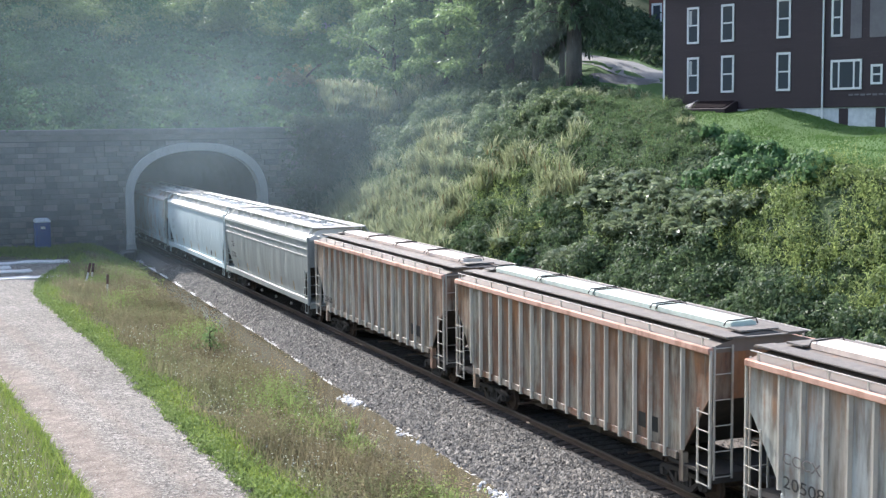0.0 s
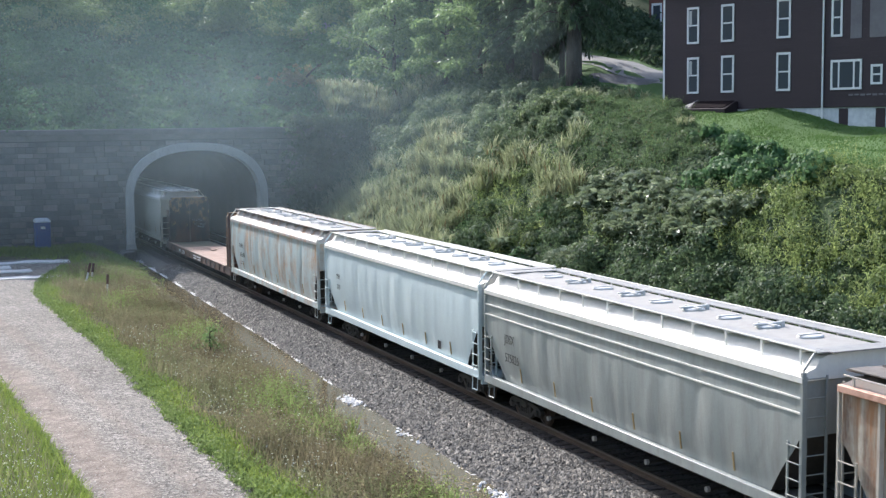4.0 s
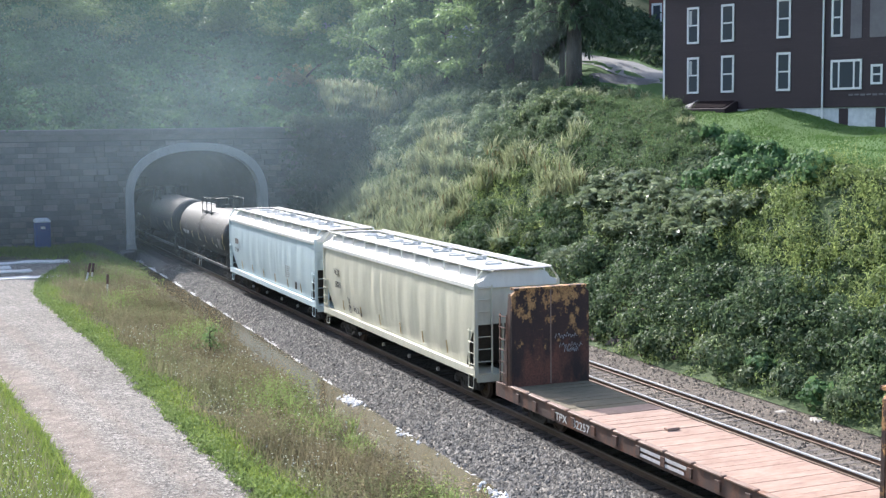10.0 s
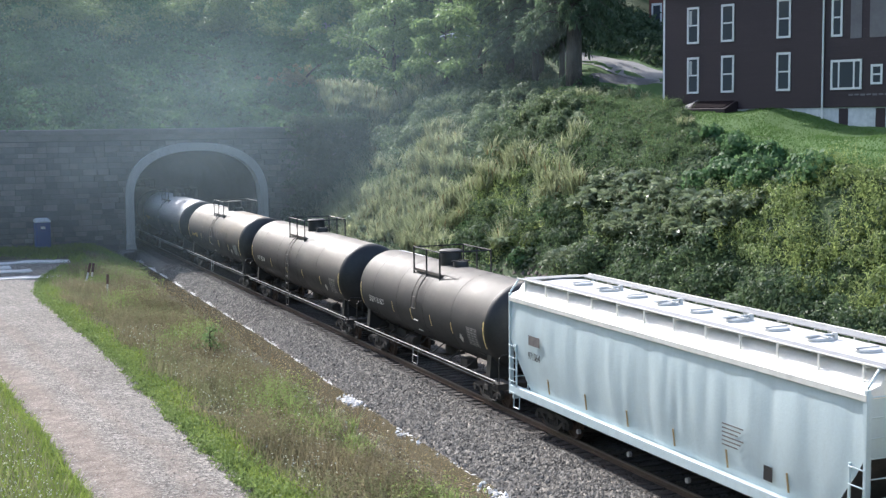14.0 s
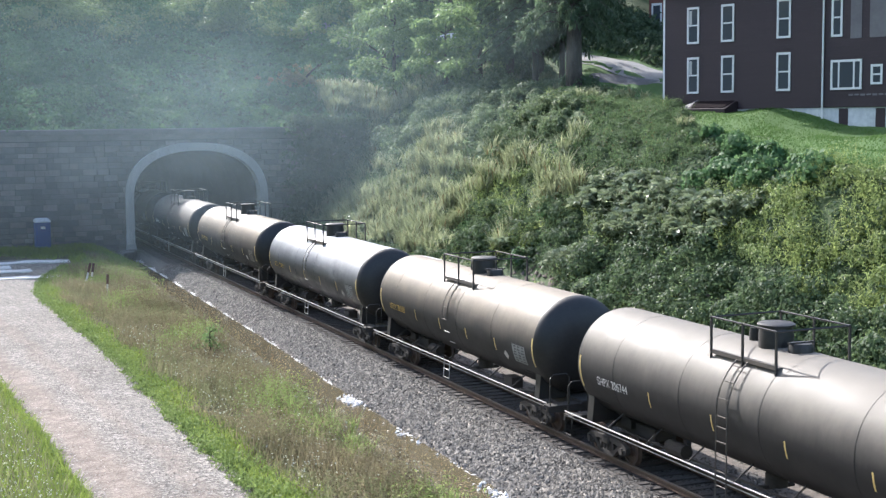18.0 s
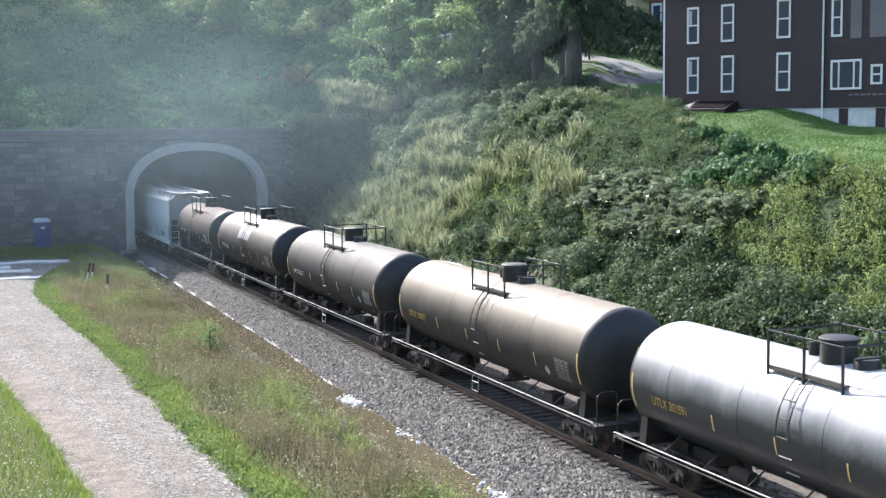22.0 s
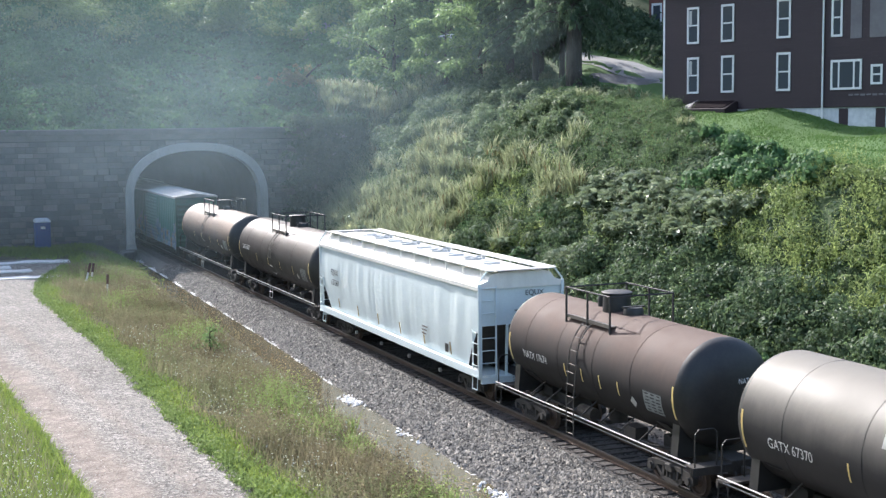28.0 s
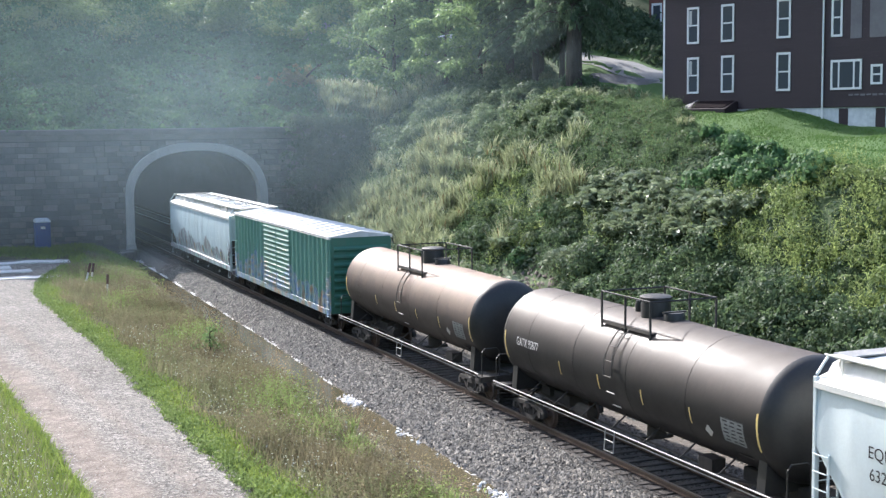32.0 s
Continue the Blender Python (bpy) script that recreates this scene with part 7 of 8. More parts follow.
# Where each growth stands on the bank: (y, spread along, height share, spread up, strength)
GROWTH = {"pale": [(88, 5, 0.6, 0.08, 1.1), (64, 3, 0.55, 0.05, 1.1), (100, 5, 0.75, 0.1, 1.0), (96, 6, 0.26, 0.1, 1.5), (84, 6, 0.28, 0.1, 1.7), (81, 5, 0.46, 0.08, 1.4), (73, 4, 0.56, 0.06, 1.3), (102, 4, 0.42, 0.1, 1.0), (77, 3, 0.3, 0.1, 1.1)],
          "vine": [(93, 6, 0.73, 0.15, 1.6), (86, 7, 0.88, 0.15, 1.5), (78, 6, 0.66, 0.08, 1.5), (72, 5, 0.85, 0.1, 1.2), (97, 6, 0.55, 0.1, 1.2), (80, 6, 0.85, 0.12, 1.2)],
          "feather": [(66, 5, 1.0, 0.16, 1.9), (61, 4, 1.05, 0.2, 1.9), (63, 4, 0.7, 0.1, 1.5), (57, 3, 0.85, 0.1, 1.0), (56, 4, 0.7, 0.07, 0.9)],
          "broad": [(50, 4.5, 0.88, 0.13, 1.9), (46, 3, 0.82, 0.1, 1.4), (47, 3, 0.73, 0.07, 1.0), (53, 3, 0.72, 0.06, 0.9)],
          "sumac": [(56, 4, 0.54, 0.08, 1.7), (50.5, 4, 0.52, 0.08, 1.5), (59, 3, 0.57, 0.08, 1.1), (47, 2, 0.6, 0.06, 1.0), (58, 1.5, 0.3, 0.08, 1.5), (38, 2, 0.4, 0.1, 0.8)],
          "gold": [(44, 3, 0.55, 0.1, 1.7), (41, 4, 0.68, 0.14, 2.0), (38, 5, 0.57, 0.18, 2.0), (48, 2.5, 0.64, 0.05, 1.0), (35, 5, 0.85, 0.2, 1.5), (70, 4, 0.5, 0.06, 1.3), (30, 6, 0.5, 0.2, 1.0)],
          "dark": [(70, 1.8, 0.34, 0.1, 2.2), (60, 4, 0.42, 0.08, 1.3), (52, 4, 0.38, 0.08, 1.6), (47, 3, 0.4, 0.09, 1.7), (43, 4, 0.36, 0.08, 1.2), (38, 5, 0.28, 0.13, 1.4), (50, 6, 0.2, 0.1, 1.1), (80, 8, 0.1, 0.07, 0.9), (30, 5, 0.2, 0.1, 1.0)],
          "bare": [(61, 4, 0.2, 0.07, 2.0), (65, 3, 0.18, 0.05, 1.2)]}


def growth(c, t, loose=0.2):
    """The kind of growth at each place: the strongest of the patches above, with ragged borders."""
    names = list(GROWTH)
    w = np.stack([sum(k * np.exp(-((c[:, 1] - y) / sy) ** 2 - ((t - h) / sh) ** 2) for y, sy, h, sh, k in GROWTH[q]) for q in names], 1)
    return np.array(names)[np.argmax(w + rng.gumbel(0, loose, w.shape) * np.array([1, 1, 1, 0.8, 0.8, 1, 1, 0.4]), 1)]


def rocky(n):
    y = np.concatenate([rng.normal(61, 4, n * 2 // 3), rng.normal(52, 4, n - n * 2 // 3)])
    x = 8.7 + np.abs(rng.normal(0, 1.4, n))
    return np.stack([x, y, hill_z(x, y) + 0.03], 1)


# a floor of shade-toned leaves, then shrubs with gaps between, then stalks and grass
c, t, low = on_bank(3400)
k = growth(c, t) != "bare"
c, low = c[k], low[k]
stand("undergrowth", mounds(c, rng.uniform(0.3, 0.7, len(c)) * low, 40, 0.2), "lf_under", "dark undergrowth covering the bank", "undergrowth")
c, t, low = on_bank(1250)
kind = growth(c, t)
big = rng.random(len(c)) ** 2.0
for name, r0, r1, per, size, ratio, mat, label in (("dark", 0.6, 1.5, 420, 0.19, 0.5, "lf_dark", "rounded dark green shrubs on the bank"),
                                                   ("broad", 0.5, 1.0, 230, 0.27, 0.7, "lf_broad", "broad-leaved green vines on the bank"),
                                                   ("sumac", 0.5, 1.1, 260, 0.25, 0.36, "lf_sumac", "glossy grey-green shrubs on the bank"),
                                                   ("vine", 0.5, 1.3, 320, 0.2, 0.5, "lf_vine", "grey-green vines heaped over brush on the bank"),
                                                   ("gold", 0.4, 0.8, 220, 0.16, 0.4, "lf_leaf", "sunlit yellow-green shrubs on the bank"),
                                                   ("feather", 0.4, 0.8, 220, 0.16, 0.4, "lf_dark", "low dark green brush along the lawn")):
    sel = kind == name
    r = (r0 + (r1 - r0) * big[sel]) * np.where(low[sel] < 0.7, 0.7, 1.0)
    stand("bank_shrubs", mounds(c[sel] + np.stack([0 * r, 0 * r, 0.35 * r], 1), r, per, size, ratio), mat, label, "shrubs")
c, t, low = on_bank(2600)
kind = growth(c, t)
for name, lo, hi, stems, per, size, spread, mat, label in (("gold", 0.8, 1.6, 13, 13, 0.2, 0.3, "lf_gold", "yellow-green goldenrod stalks on the bank"),
                                                           ("feather", 0.8, 1.6, 13, 12, 0.2, 0.28, "lf_feather", "dark feathery goldenrod along the edge of the lawn"),
                                                           ("dark", 0.7, 1.3, 8, 9, 0.22, 0.3, "lf_leaf", "green leafy stems among the shrubs"),
                                                           ("pale", 0.9, 1.7, 9, 9, 0.2, 0.25, "lf_leaf", "green stalks among the pale grass")):
    sel = (kind == name) & (rng.random(len(c)) < (0.3 if name in ("pale", "dark") else 1))
    stand("bank_weeds", plumes(c[sel], rng.uniform(lo, hi, sel.sum()) * low[sel], stems, per, size, spread), mat, label, "weeds")
rocks("bank_rocks", rocky(900), rng.uniform(0.06, 0.28, 900), "brown_rock", "broken brown rock bared at the foot of the bank")


def fans(c, blades_each, length, width):
    """Tufts of long grass: blades fanning out from one root and arching over, in two pieces each."""
    n = len(c)
    a = rng.uniform(0, 2 * np.pi, (n, blades_each))
    o = rng.uniform(0.1, 0.55, (n, blades_each))
    L = length[:, None] * rng.uniform(0.6, 1.15, (n, blades_each))
    d = np.stack([np.cos(a) * o, np.sin(a) * o, np.ones_like(a)], -1)
    side = np.stack([-np.sin(a), np.cos(a), np.zeros_like(a)], -1) * width
    root = c[:, None] + d * [0.25, 0.25, 0.0]
    mid = root + d * L[..., None] * 0.6
    tip = mid + np.stack([np.cos(a) * (o + 0.3), np.sin(a) * (o + 0.3), np.full_like(a, 0.6)], -1) * L[..., None] * 0.45
    q1 = np.stack([root - side, root + side, mid + side, mid - side], 2)
    q2 = np.stack([mid - side, mid + side, tip + side * 0.2, tip - side * 0.2], 2)
    return np.concatenate([q1.reshape(-1, 4, 3), q2.reshape(-1, 4, 3)])


def fronds(c, each, leaflets, length, size):
    """Sumac: arching ribs set with pairs of long leaflets."""
    n = len(c)
    a = rng.uniform(0, 2 * np.pi, (n, each, 1))
    e = rng.uniform(0.25, 1.1, (n, each, 1))
    t = np.linspace(0.2, 1, leaflets)[None, None]
    L = length[:, None, None] * rng.uniform(0.7, 1.2, (n, each, 1))
    d = np.stack([np.cos(a) * np.cos(e), np.sin(a) * np.cos(e), np.sin(e)], -1)
    p = c[:, None, None] + d * (L * t)[..., None]
    p[..., 2] -= 0.45 * (t * t * L)
    side = np.stack([-np.sin(a), np.cos(a), np.zeros_like(a)], -1)
    out = []
    for s in (-1, 1):
        dr = unit(side * s + d * 0.55 + rng.normal(scale=0.3, size=p.shape) + [0, 0, -0.45])
        ll = (size * (1.15 - 0.5 * np.abs(t - 0.5) * 2))[..., None]
        w = unit(np.cross(dr, np.broadcast_to(np.cross(d, side), dr.shape) + rng.normal(scale=0.4, size=p.shape))) * ll * 0.27
        m = p + dr * ll * 0.45
        out.append(np.stack([p, m + w, p + dr * ll, m - w], 3).reshape(-1, 4, 3))
    return np.concatenate(out)


# tufts round the end of the portal wall, where the bank meets the slope
n = 70
c = np.stack([rng.uniform(13.5, 18.5, n), rng.uniform(101, 107.5, n), np.zeros(n)], 1)
c[:, 2] = hill_z(c[:, 0], c[:, 1]) + rng.uniform(0.1, 0.7, n)
stand("tall_grass", np.concatenate([fans(c, 40, rng.uniform(1.0, 1.9, n), 0.03), fans(c + [0.5, -0.3, -0.1], 30, rng.uniform(0.8, 1.5, n), 0.03)]), "lf_pale", "pale grass tufts at the end of the portal wall", "grass")
# pale grass grows in thick tufts, each a small heap of arching blades
c, t, low = on_bank(1500, 52, 103)
sel = growth(c, t) == "pale"
c, low = c[sel], low[sel]
c = np.concatenate([c + [0.35 * math.cos(q), 0.35 * math.sin(q), 0.15] for q in (0.3, 2.4, 4.4)])
c[:, 2] += rng.uniform(0, 0.35, len(c))
stand("tall_grass", fans(c, 26, rng.uniform(0.8, 1.6, len(c)) * np.tile(low, 3), 0.026), "lf_pale", "arching tufts of pale grass on the bank", "grass")
c, t, low = on_bank(1500, 26, 103)
sel = growth(c, t) == "sumac"
c, low = c[sel] + [0, 0, 0.75], low[sel]
c[:, 2] -= 0.4 * (low < 0.9)
stand("bank_sumac", fronds(c, 9, 7, rng.uniform(0.7, 1.2, len(c)) * low, 0.42), "lf_silver", "sumac with long paired silvery leaflets", "shrubs")
n = 420
y = rng.uniform(24, 100, n)
c = np.stack([8.6 + rng.uniform(0, 1.0, n), y, np.full(n, -0.3)], 1)
stand("foot_weeds", np.concatenate([sprays(c, rng.uniform(0.3, 0.9, n), 6, 6, 0.16), mounds(c, rng.uniform(0.25, 0.5, n), 40, 0.14)]), "lf_leaf", "green weeds at the foot of the bank", "weeds")

# the slope over the tunnel
n = 5200
x, y = rng.uniform(-40, 34, n), 103.4 + 25 * rng.random(n)
c = np.stack([x, y, hill_z(x, y) - 0.15], 1)
stand("slope_vines", mounds(c, rng.uniform(0.6, 1.25, n), 44, 0.36, 0.55, 0.25, 0.5), "lf_slope", "low shaded vines and grass covering the slope", "vines")
n = 120
x, y = rng.uniform(-40, 34, n), 104 + 14 * rng.random(n)
c = np.stack([x, y, hill_z(x, y)], 1)
stand("slope_shrubs", mounds(c, rng.uniform(0.7, 1.6, n), 260, 0.26, squash=0.6), "lf_broad", "green brush on the slope over the tunnel", "shrubs")
n = 150
x, y = rng.uniform(-40, 32, n), 118 + 9 * rng.random(n)
c = np.stack([x, y, hill_z(x, y) + 0.5], 1)
stand("slope_shrubs", mounds(c, rng.uniform(0.7, 1.9, n), 330, 0.27), "lf_leaf", "yellow-green bushes along the top of the slope", "shrubs")
c = np.array([(9.2, 119.5, 18.6), (8.2, 120.2, 18.2), (10.3, 120.4, 18.4), (9.4, 119.9, 20.0), (8.6, 120.5, 19.6), (10.0, 121.0, 20.4)])
stand("slope_shrubs", np.concatenate([mounds(c, np.full(6, 1.35), 520, 0.24), plumes(c, np.full(6, 1.9), 16, 12, 0.25, 0.7)]), "lf_leaf", "tall sunlit bush standing on the slope", "shrubs")
n = 46
c = np.stack([rng.normal(12.4, 0.9, n), rng.normal(109.4, 0.6, n), np.zeros(n)], 1)
c[:, 2] = hill_z(c[:, 0], c[:, 1]) + rng.uniform(0.2, 1.2, n)
stand("slope_shrubs", mounds(c, rng.uniform(0.2, 0.45, n), 60, 0.2), "lf_amber", "sunlit reddening bush above the portal", "shrubs")
tagged(part("fallen_limb", Geo().tube([(13.0, 109.2, 12.9), (14.2, 109.6, 14.0), (15.0, 109.8, 14.5)], [0.09, 0.08, 0.05], 6), "bark"), "bare grey limb leaning on the slope", "branch")
n = 260
x = rng.uniform(-14, 9.5, n)
c = np.stack([x, np.full(n, 103.35) + rng.uniform(0, 0.5, n), np.full(n, 9.0)], 1)
stand("wall_top_brush", mounds(c, rng.uniform(0.2, 0.45, n), 50, 0.22), "lf_slope", "brush growing along the portal coping", "brush")
n = 520
x, z = rng.uniform(8.8, 15.5, n), rng.uniform(0, 9.6, n)
ok = x > 8.9 + 1.1 * np.sin(z * 1.3) ** 2 + 0.25 * z * rng.random(n)
x, z = x[ok], z[ok]
c = np.stack([x, 101.9 + rng.uniform(-0.8, 0.5, len(x)) - 0.12 * (x - 8.8), z], 1)
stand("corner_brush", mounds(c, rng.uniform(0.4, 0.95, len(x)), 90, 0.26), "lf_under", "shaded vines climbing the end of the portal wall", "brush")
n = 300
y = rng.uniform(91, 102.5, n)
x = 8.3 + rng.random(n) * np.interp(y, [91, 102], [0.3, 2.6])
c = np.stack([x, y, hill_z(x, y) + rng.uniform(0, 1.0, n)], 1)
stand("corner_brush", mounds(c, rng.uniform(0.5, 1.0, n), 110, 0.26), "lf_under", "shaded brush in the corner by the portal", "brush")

n = 260
y = rng.uniform(70, 104, n)
x = 30.7 - 0.14 * (y - 84.1) + 2.6 + rng.random(n) * 7
c = np.stack([x, y, hill_z(x, y) + 0.2], 1)
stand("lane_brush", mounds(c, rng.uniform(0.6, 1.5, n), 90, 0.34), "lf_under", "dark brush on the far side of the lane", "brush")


def tree(label, x, y, h, spread, leaves, leaf, mat="lf_tree", bare=0.3, limbs=9, z=None):
    """A tapered trunk with limbs, and a crown of leaf clumps with gaps."""
    z = float(hill_z(x, y)) - 0.2 if z is None else z
    ob = thing("tree", label, "tree", "trees on the hill", pose(x, y, z, 0, 0, random.uniform(0, 360)))
    g = Geo()
    r = 0.018 * h + 0.06
    bend = [(random.uniform(-0.02, 0.02) * h * k / 6, random.uniform(-0.02, 0.02) * h * k / 6, h * 0.92 * k / 6) for k in range(7)]
    g.tube(bend, [r * (1.25 if k == 0 else 1 - 0.14 * k) for k in range(7)], 9)
    tips = []
    for k in range(limbs):
        f = bare + (0.95 - bare) * (k + random.random() * 0.6) / limbs
        i = min(int(f * 6), 5)
        p0 = Vector(bend[i]).lerp(Vector(bend[i + 1]), f * 6 - i) if f * 6 - i <= 1 else Vector(bend[6])
        a = 2.4 * k + random.uniform(-0.4, 0.4)
        L = spread * (1.05 - 0.5 * f) * random.uniform(0.7, 1.1)
        p2 = p0 + Vector((math.cos(a) * L, math.sin(a) * L, L * random.uniform(0.1, 0.5)))
        p1 = p0.lerp(p2, 0.5) + Vector((0, 0, 0.12 * L))
        g.tube([p0, p1, p2], [r * 0.38, r * 0.22, r * 0.07], 5)
        tips += [p1, p2, p1.lerp(p2, 0.5)]
    part("trunk", g, "bark", ob, "grey-brown trunk with limbs")
    tips.append(Vector(bend[6]))
    cl = np.array([t[:] for t in tips])
    n = leaves
    pick = rng.integers(0, len(cl), n)
    d = unit(rng.normal(size=(n, 3))) * (rng.uniform(0.25, 1.0, n) ** 0.6 * spread * 0.34)[:, None]
    d[:, 2] *= 0.7
    part("crown", quads_mesh("crown", leaf_quads(cl[pick] + d, np.full(n, leaf), 0.5, 0.0, 0.3, unit(d) * 0.5), mat), None, ob)
    return ob


def fir(label, x, y, h, spread, bare, z=None, thick=1.0):
    """A conifer: straight trunk, tiers of drooping boughs hung with needle sprays."""
    z = float(hill_z(x, y)) - 0.2 if z is None else z
    ob = thing("conifer_tree", label, "conifer tree", "conifers on the bank", pose(x, y, z))
    g = Geo()
    r = 0.02 * h * thick
    g.tube([(0, 0, 0), (0, 0, 0.4), (0.05, 0, h * 0.5), (0, 0.05, h)], [r * 1.4, r, r * 0.65, 0.03], 10)
    pts, outs = [], []
    k = 0
    zz = bare
    while zz < h * 0.97:
        L = spread * (1 - (zz - bare) / (h - bare)) ** 0.75 * random.uniform(0.7, 1.15)
        a = 2.399 * k + random.uniform(-0.3, 0.3)
        d = Vector((math.cos(a), math.sin(a), 0))
        mid = Vector((0, 0, zz)) + d * L * 0.55 + Vector((0, 0, 0.05 * L))
        tip = Vector((0, 0, zz)) + d * L + Vector((0, 0, -0.28 * L))
        g.tube([(0, 0, zz), mid, tip], [0.06, 0.035, 0.012], 4)
        m = int(70 * L)
        s = rng.random(m) ** 0.7
        base = np.where(s[:, None] < 0.55, np.array((0, 0, zz)) + (np.array(mid) - (0, 0, zz)) * (s / 0.55)[:, None], np.array(mid) + (np.array(tip) - np.array(mid)) * ((s - 0.55) / 0.45)[:, None])
        side = np.array((-d.y, d.x, 0))
        base = base + side * (rng.normal(0, 0.28 * L ** 0.5, m) * (1.1 - s))[:, None]
        base[:, 2] -= rng.random(m) * 0.45
        pts.append(base)
        k += 1
        zz += random.uniform(0.1, 0.2)
    part("trunk", g, "bark", ob, "dark straight trunk with boughs")
    p = np.concatenate(pts)
    q = leaf_quads(p, np.full(len(p), 0.34), 0.32, -0.9, 0.25)
    part("crown", quads_mesh("crown", q, "lf_fir"), None, ob, "drooping dark needle sprays")
    return ob


for x, y, h, sp, bare, th in ((22.6, 78.3, 20, 4.2, 4.9, 1.45), (23.4, 81.5, 15, 3.2, 3.6, 0.75), (22.9, 84.6, 15, 3.2, 3.0, 0.9), (22.3, 87.5, 16, 3.4, 2.4, 1.0),
                          (25.6, 83.5, 17, 3.6, 5.6, 1.0), (27.0, 89.0, 17, 3.8, 5.5, 0.9), (24.3, 86.5, 16, 3.6, 5.2, 0.8), (33.5, 99.5, 18, 4.2, 2.0, 1.0)):
    fir("tall dark conifer on the edge of the bank", x, y, h, sp, bare, None, th)
for x, y, h, sp, nl in ((21.3, 90.5, 8, 3.2, 5200), (20.6, 95.5, 7, 2.8, 5200), (19.5, 104, 9, 3.4, 5200), (21.5, 112, 10, 3.6, 5600)):
    tree("leafy young tree among the undergrowth", x, y, h, sp, nl, 0.32, bare=0.12)
for yy in (134.0,):
    for xx in np.arange(-34, 34, 8.6):
        tree("broadleaf woodland tree on the hilltop", float(xx) + random.uniform(-2, 2), yy + random.uniform(-1.5, 1.5), random.uniform(7, 10), random.uniform(3.2, 4.2), 1900, 0.6, bare=0.08, limbs=8)
for x, y in ((37, 100), (43, 104), (49, 96), (47, 84), (38, 110), (28, 112), (52, 76), (24, 118)):
    tree("broadleaf tree beyond the lane", x, y, random.uniform(11, 15), random.uniform(4.0, 5.2), 2400, 0.6, bare=0.12, limbs=9)
b1 = tree("small green sapling in the verge", -7.3, 55.5, 1.5, 0.7, 420, 0.13, bare=0.15, limbs=6, z=-0.5)

# verge and road edges
n = 46000
y = 27 + 72 * rng.random(n) ** 1.35
lo, hi = np.interp(y, *rr) + 0.1, np.interp(y, *DITCH) - 1.6 + 0.25 * np.sin(y * 0.9)
x = lo + rng.random(n) * (hi - lo)
edge_g = (x - lo) < 1.1 + 0.4 * np.sin(y * 0.8) + rng.normal(0, 0.25, n)
b = np.stack([x, y, low_z(x, y)], 1)
g0 = b[edge_g]
stand("verge_grass", blades(g0, np.full(len(g0), 0.24), 0.02, 0.5), "gr_green", "bright green grass along the gravel road", "grass")
w = ~edge_g & (np.sin(x * 0.9 + y * 0.25) + np.sin(y * 0.33 + 1.0) + rng.normal(0, 0.8, n) > -0.95)
stand("verge_weeds", blades(b[w], (0.42 + 0.3 * np.sin(x[w] * 1.7 + y[w] * 0.6)) * np.clip((hi - x)[w] / 1.6, 0.3, 1), 0.016, 0.28), "gr_brown", "brown seeded weeds on the verge", "weeds")
w = ~edge_g & ~w
stand("verge_weeds", blades(b[w], 0.5 * np.clip((hi - x)[w] / 1.6, 0.3, 1), 0.02, 0.32), "gr_mid", "olive green weeds on the verge", "weeds")
n = 3200
y = 27 + 62 * rng.random(n) ** 1.2
lo, hi = np.interp(y, *rr) + 1.2, np.interp(y, *DITCH) - 2.2
x = lo + rng.random(n) * (hi - lo)
c = np.stack([x, y, low_z(x, y)], 1)
stand("verge_weeds", np.concatenate([sprays(c, rng.uniform(0.3, 0.85, n) * (0.6 + 0.4 * np.sin(c[:, 1] * 0.9 + c[:, 0])), 2, 6, 0.12)]), "gr_mid", "leafy weeds standing in the verge", "weeds")
clump = np.sin(c[:, 0] * 1.3 + c[:, 1] * 0.5) + np.sin(c[:, 1] * 0.8 + 1.0) + rng.normal(0, 0.4, n) > 0.1
stand("verge_weeds", sprays(c[clump] + [0.2, 0.3, 0], rng.uniform(0.5, 1.05, clump.sum()), 5, 6, 0.1), "gr_brown", "brown seed stalks standing in the verge", "weeds")
clump = np.sin(c[:, 0] * 1.1 - c[:, 1] * 0.4 + 2.0) + np.sin(c[:, 1] * 0.45) + rng.normal(0, 0.4, n) > 1.35
stand("verge_weeds", sprays(c[clump] + [0.1, 0.2, 0], rng.uniform(0.5, 0.95, clump.sum()), 6, 6, 0.12), "lf_gold", "pale yellow-green goldenrod in the verge", "weeds")
n = 24000
y = 34 + 40 * rng.random(n) ** 1.2
x = np.interp(y, *rl) - 0.1 - 7 * rng.random(n) ** 1.4
b = np.stack([x, y, low_z(x, y)], 1)
stand("verge_grass", blades(b, np.full(n, 0.3), 0.02, 0.5), "gr_green", "green grass on the far side of the road", "grass")
n = 9000
y = 34 + 30 * rng.random(n)
x = np.interp(y, *rl) - 0.5 - 5 * rng.random(n)
b = np.stack([x, y, low_z(x, y)], 1)
stand("verge_weeds", blades(b, np.full(n, 0.45), 0.016, 0.3), "gr_mid", "weeds on the far side of the road", "weeds")
n = 4200
y = 33 + 30 * rng.random(n)
x = np.where(rng.random(n) < 0.6, np.interp(y, *rl) - 0.8 - 4.5 * rng.random(n), np.interp(y, *rr) + 1.2 + 4 * rng.random(n))
c = np.stack([x, y, low_z(x, y) + rng.uniform(0.3, 0.55, n)], 1)
stand("flower_heads", leaf_quads(c, np.full(n, 0.06), 0.9), "petal", "small white flower heads in the grass", "flowers")
n = 30000
y = rng.uniform(36, 62, n)
run = crest(y) / 0.93
x = 8.4 + run + np.interp(y, *LAWN) + rng.random(n) ** 1.5 * 7
b = np.stack([x, y, hill_z(x, y) + 0.05], 1)
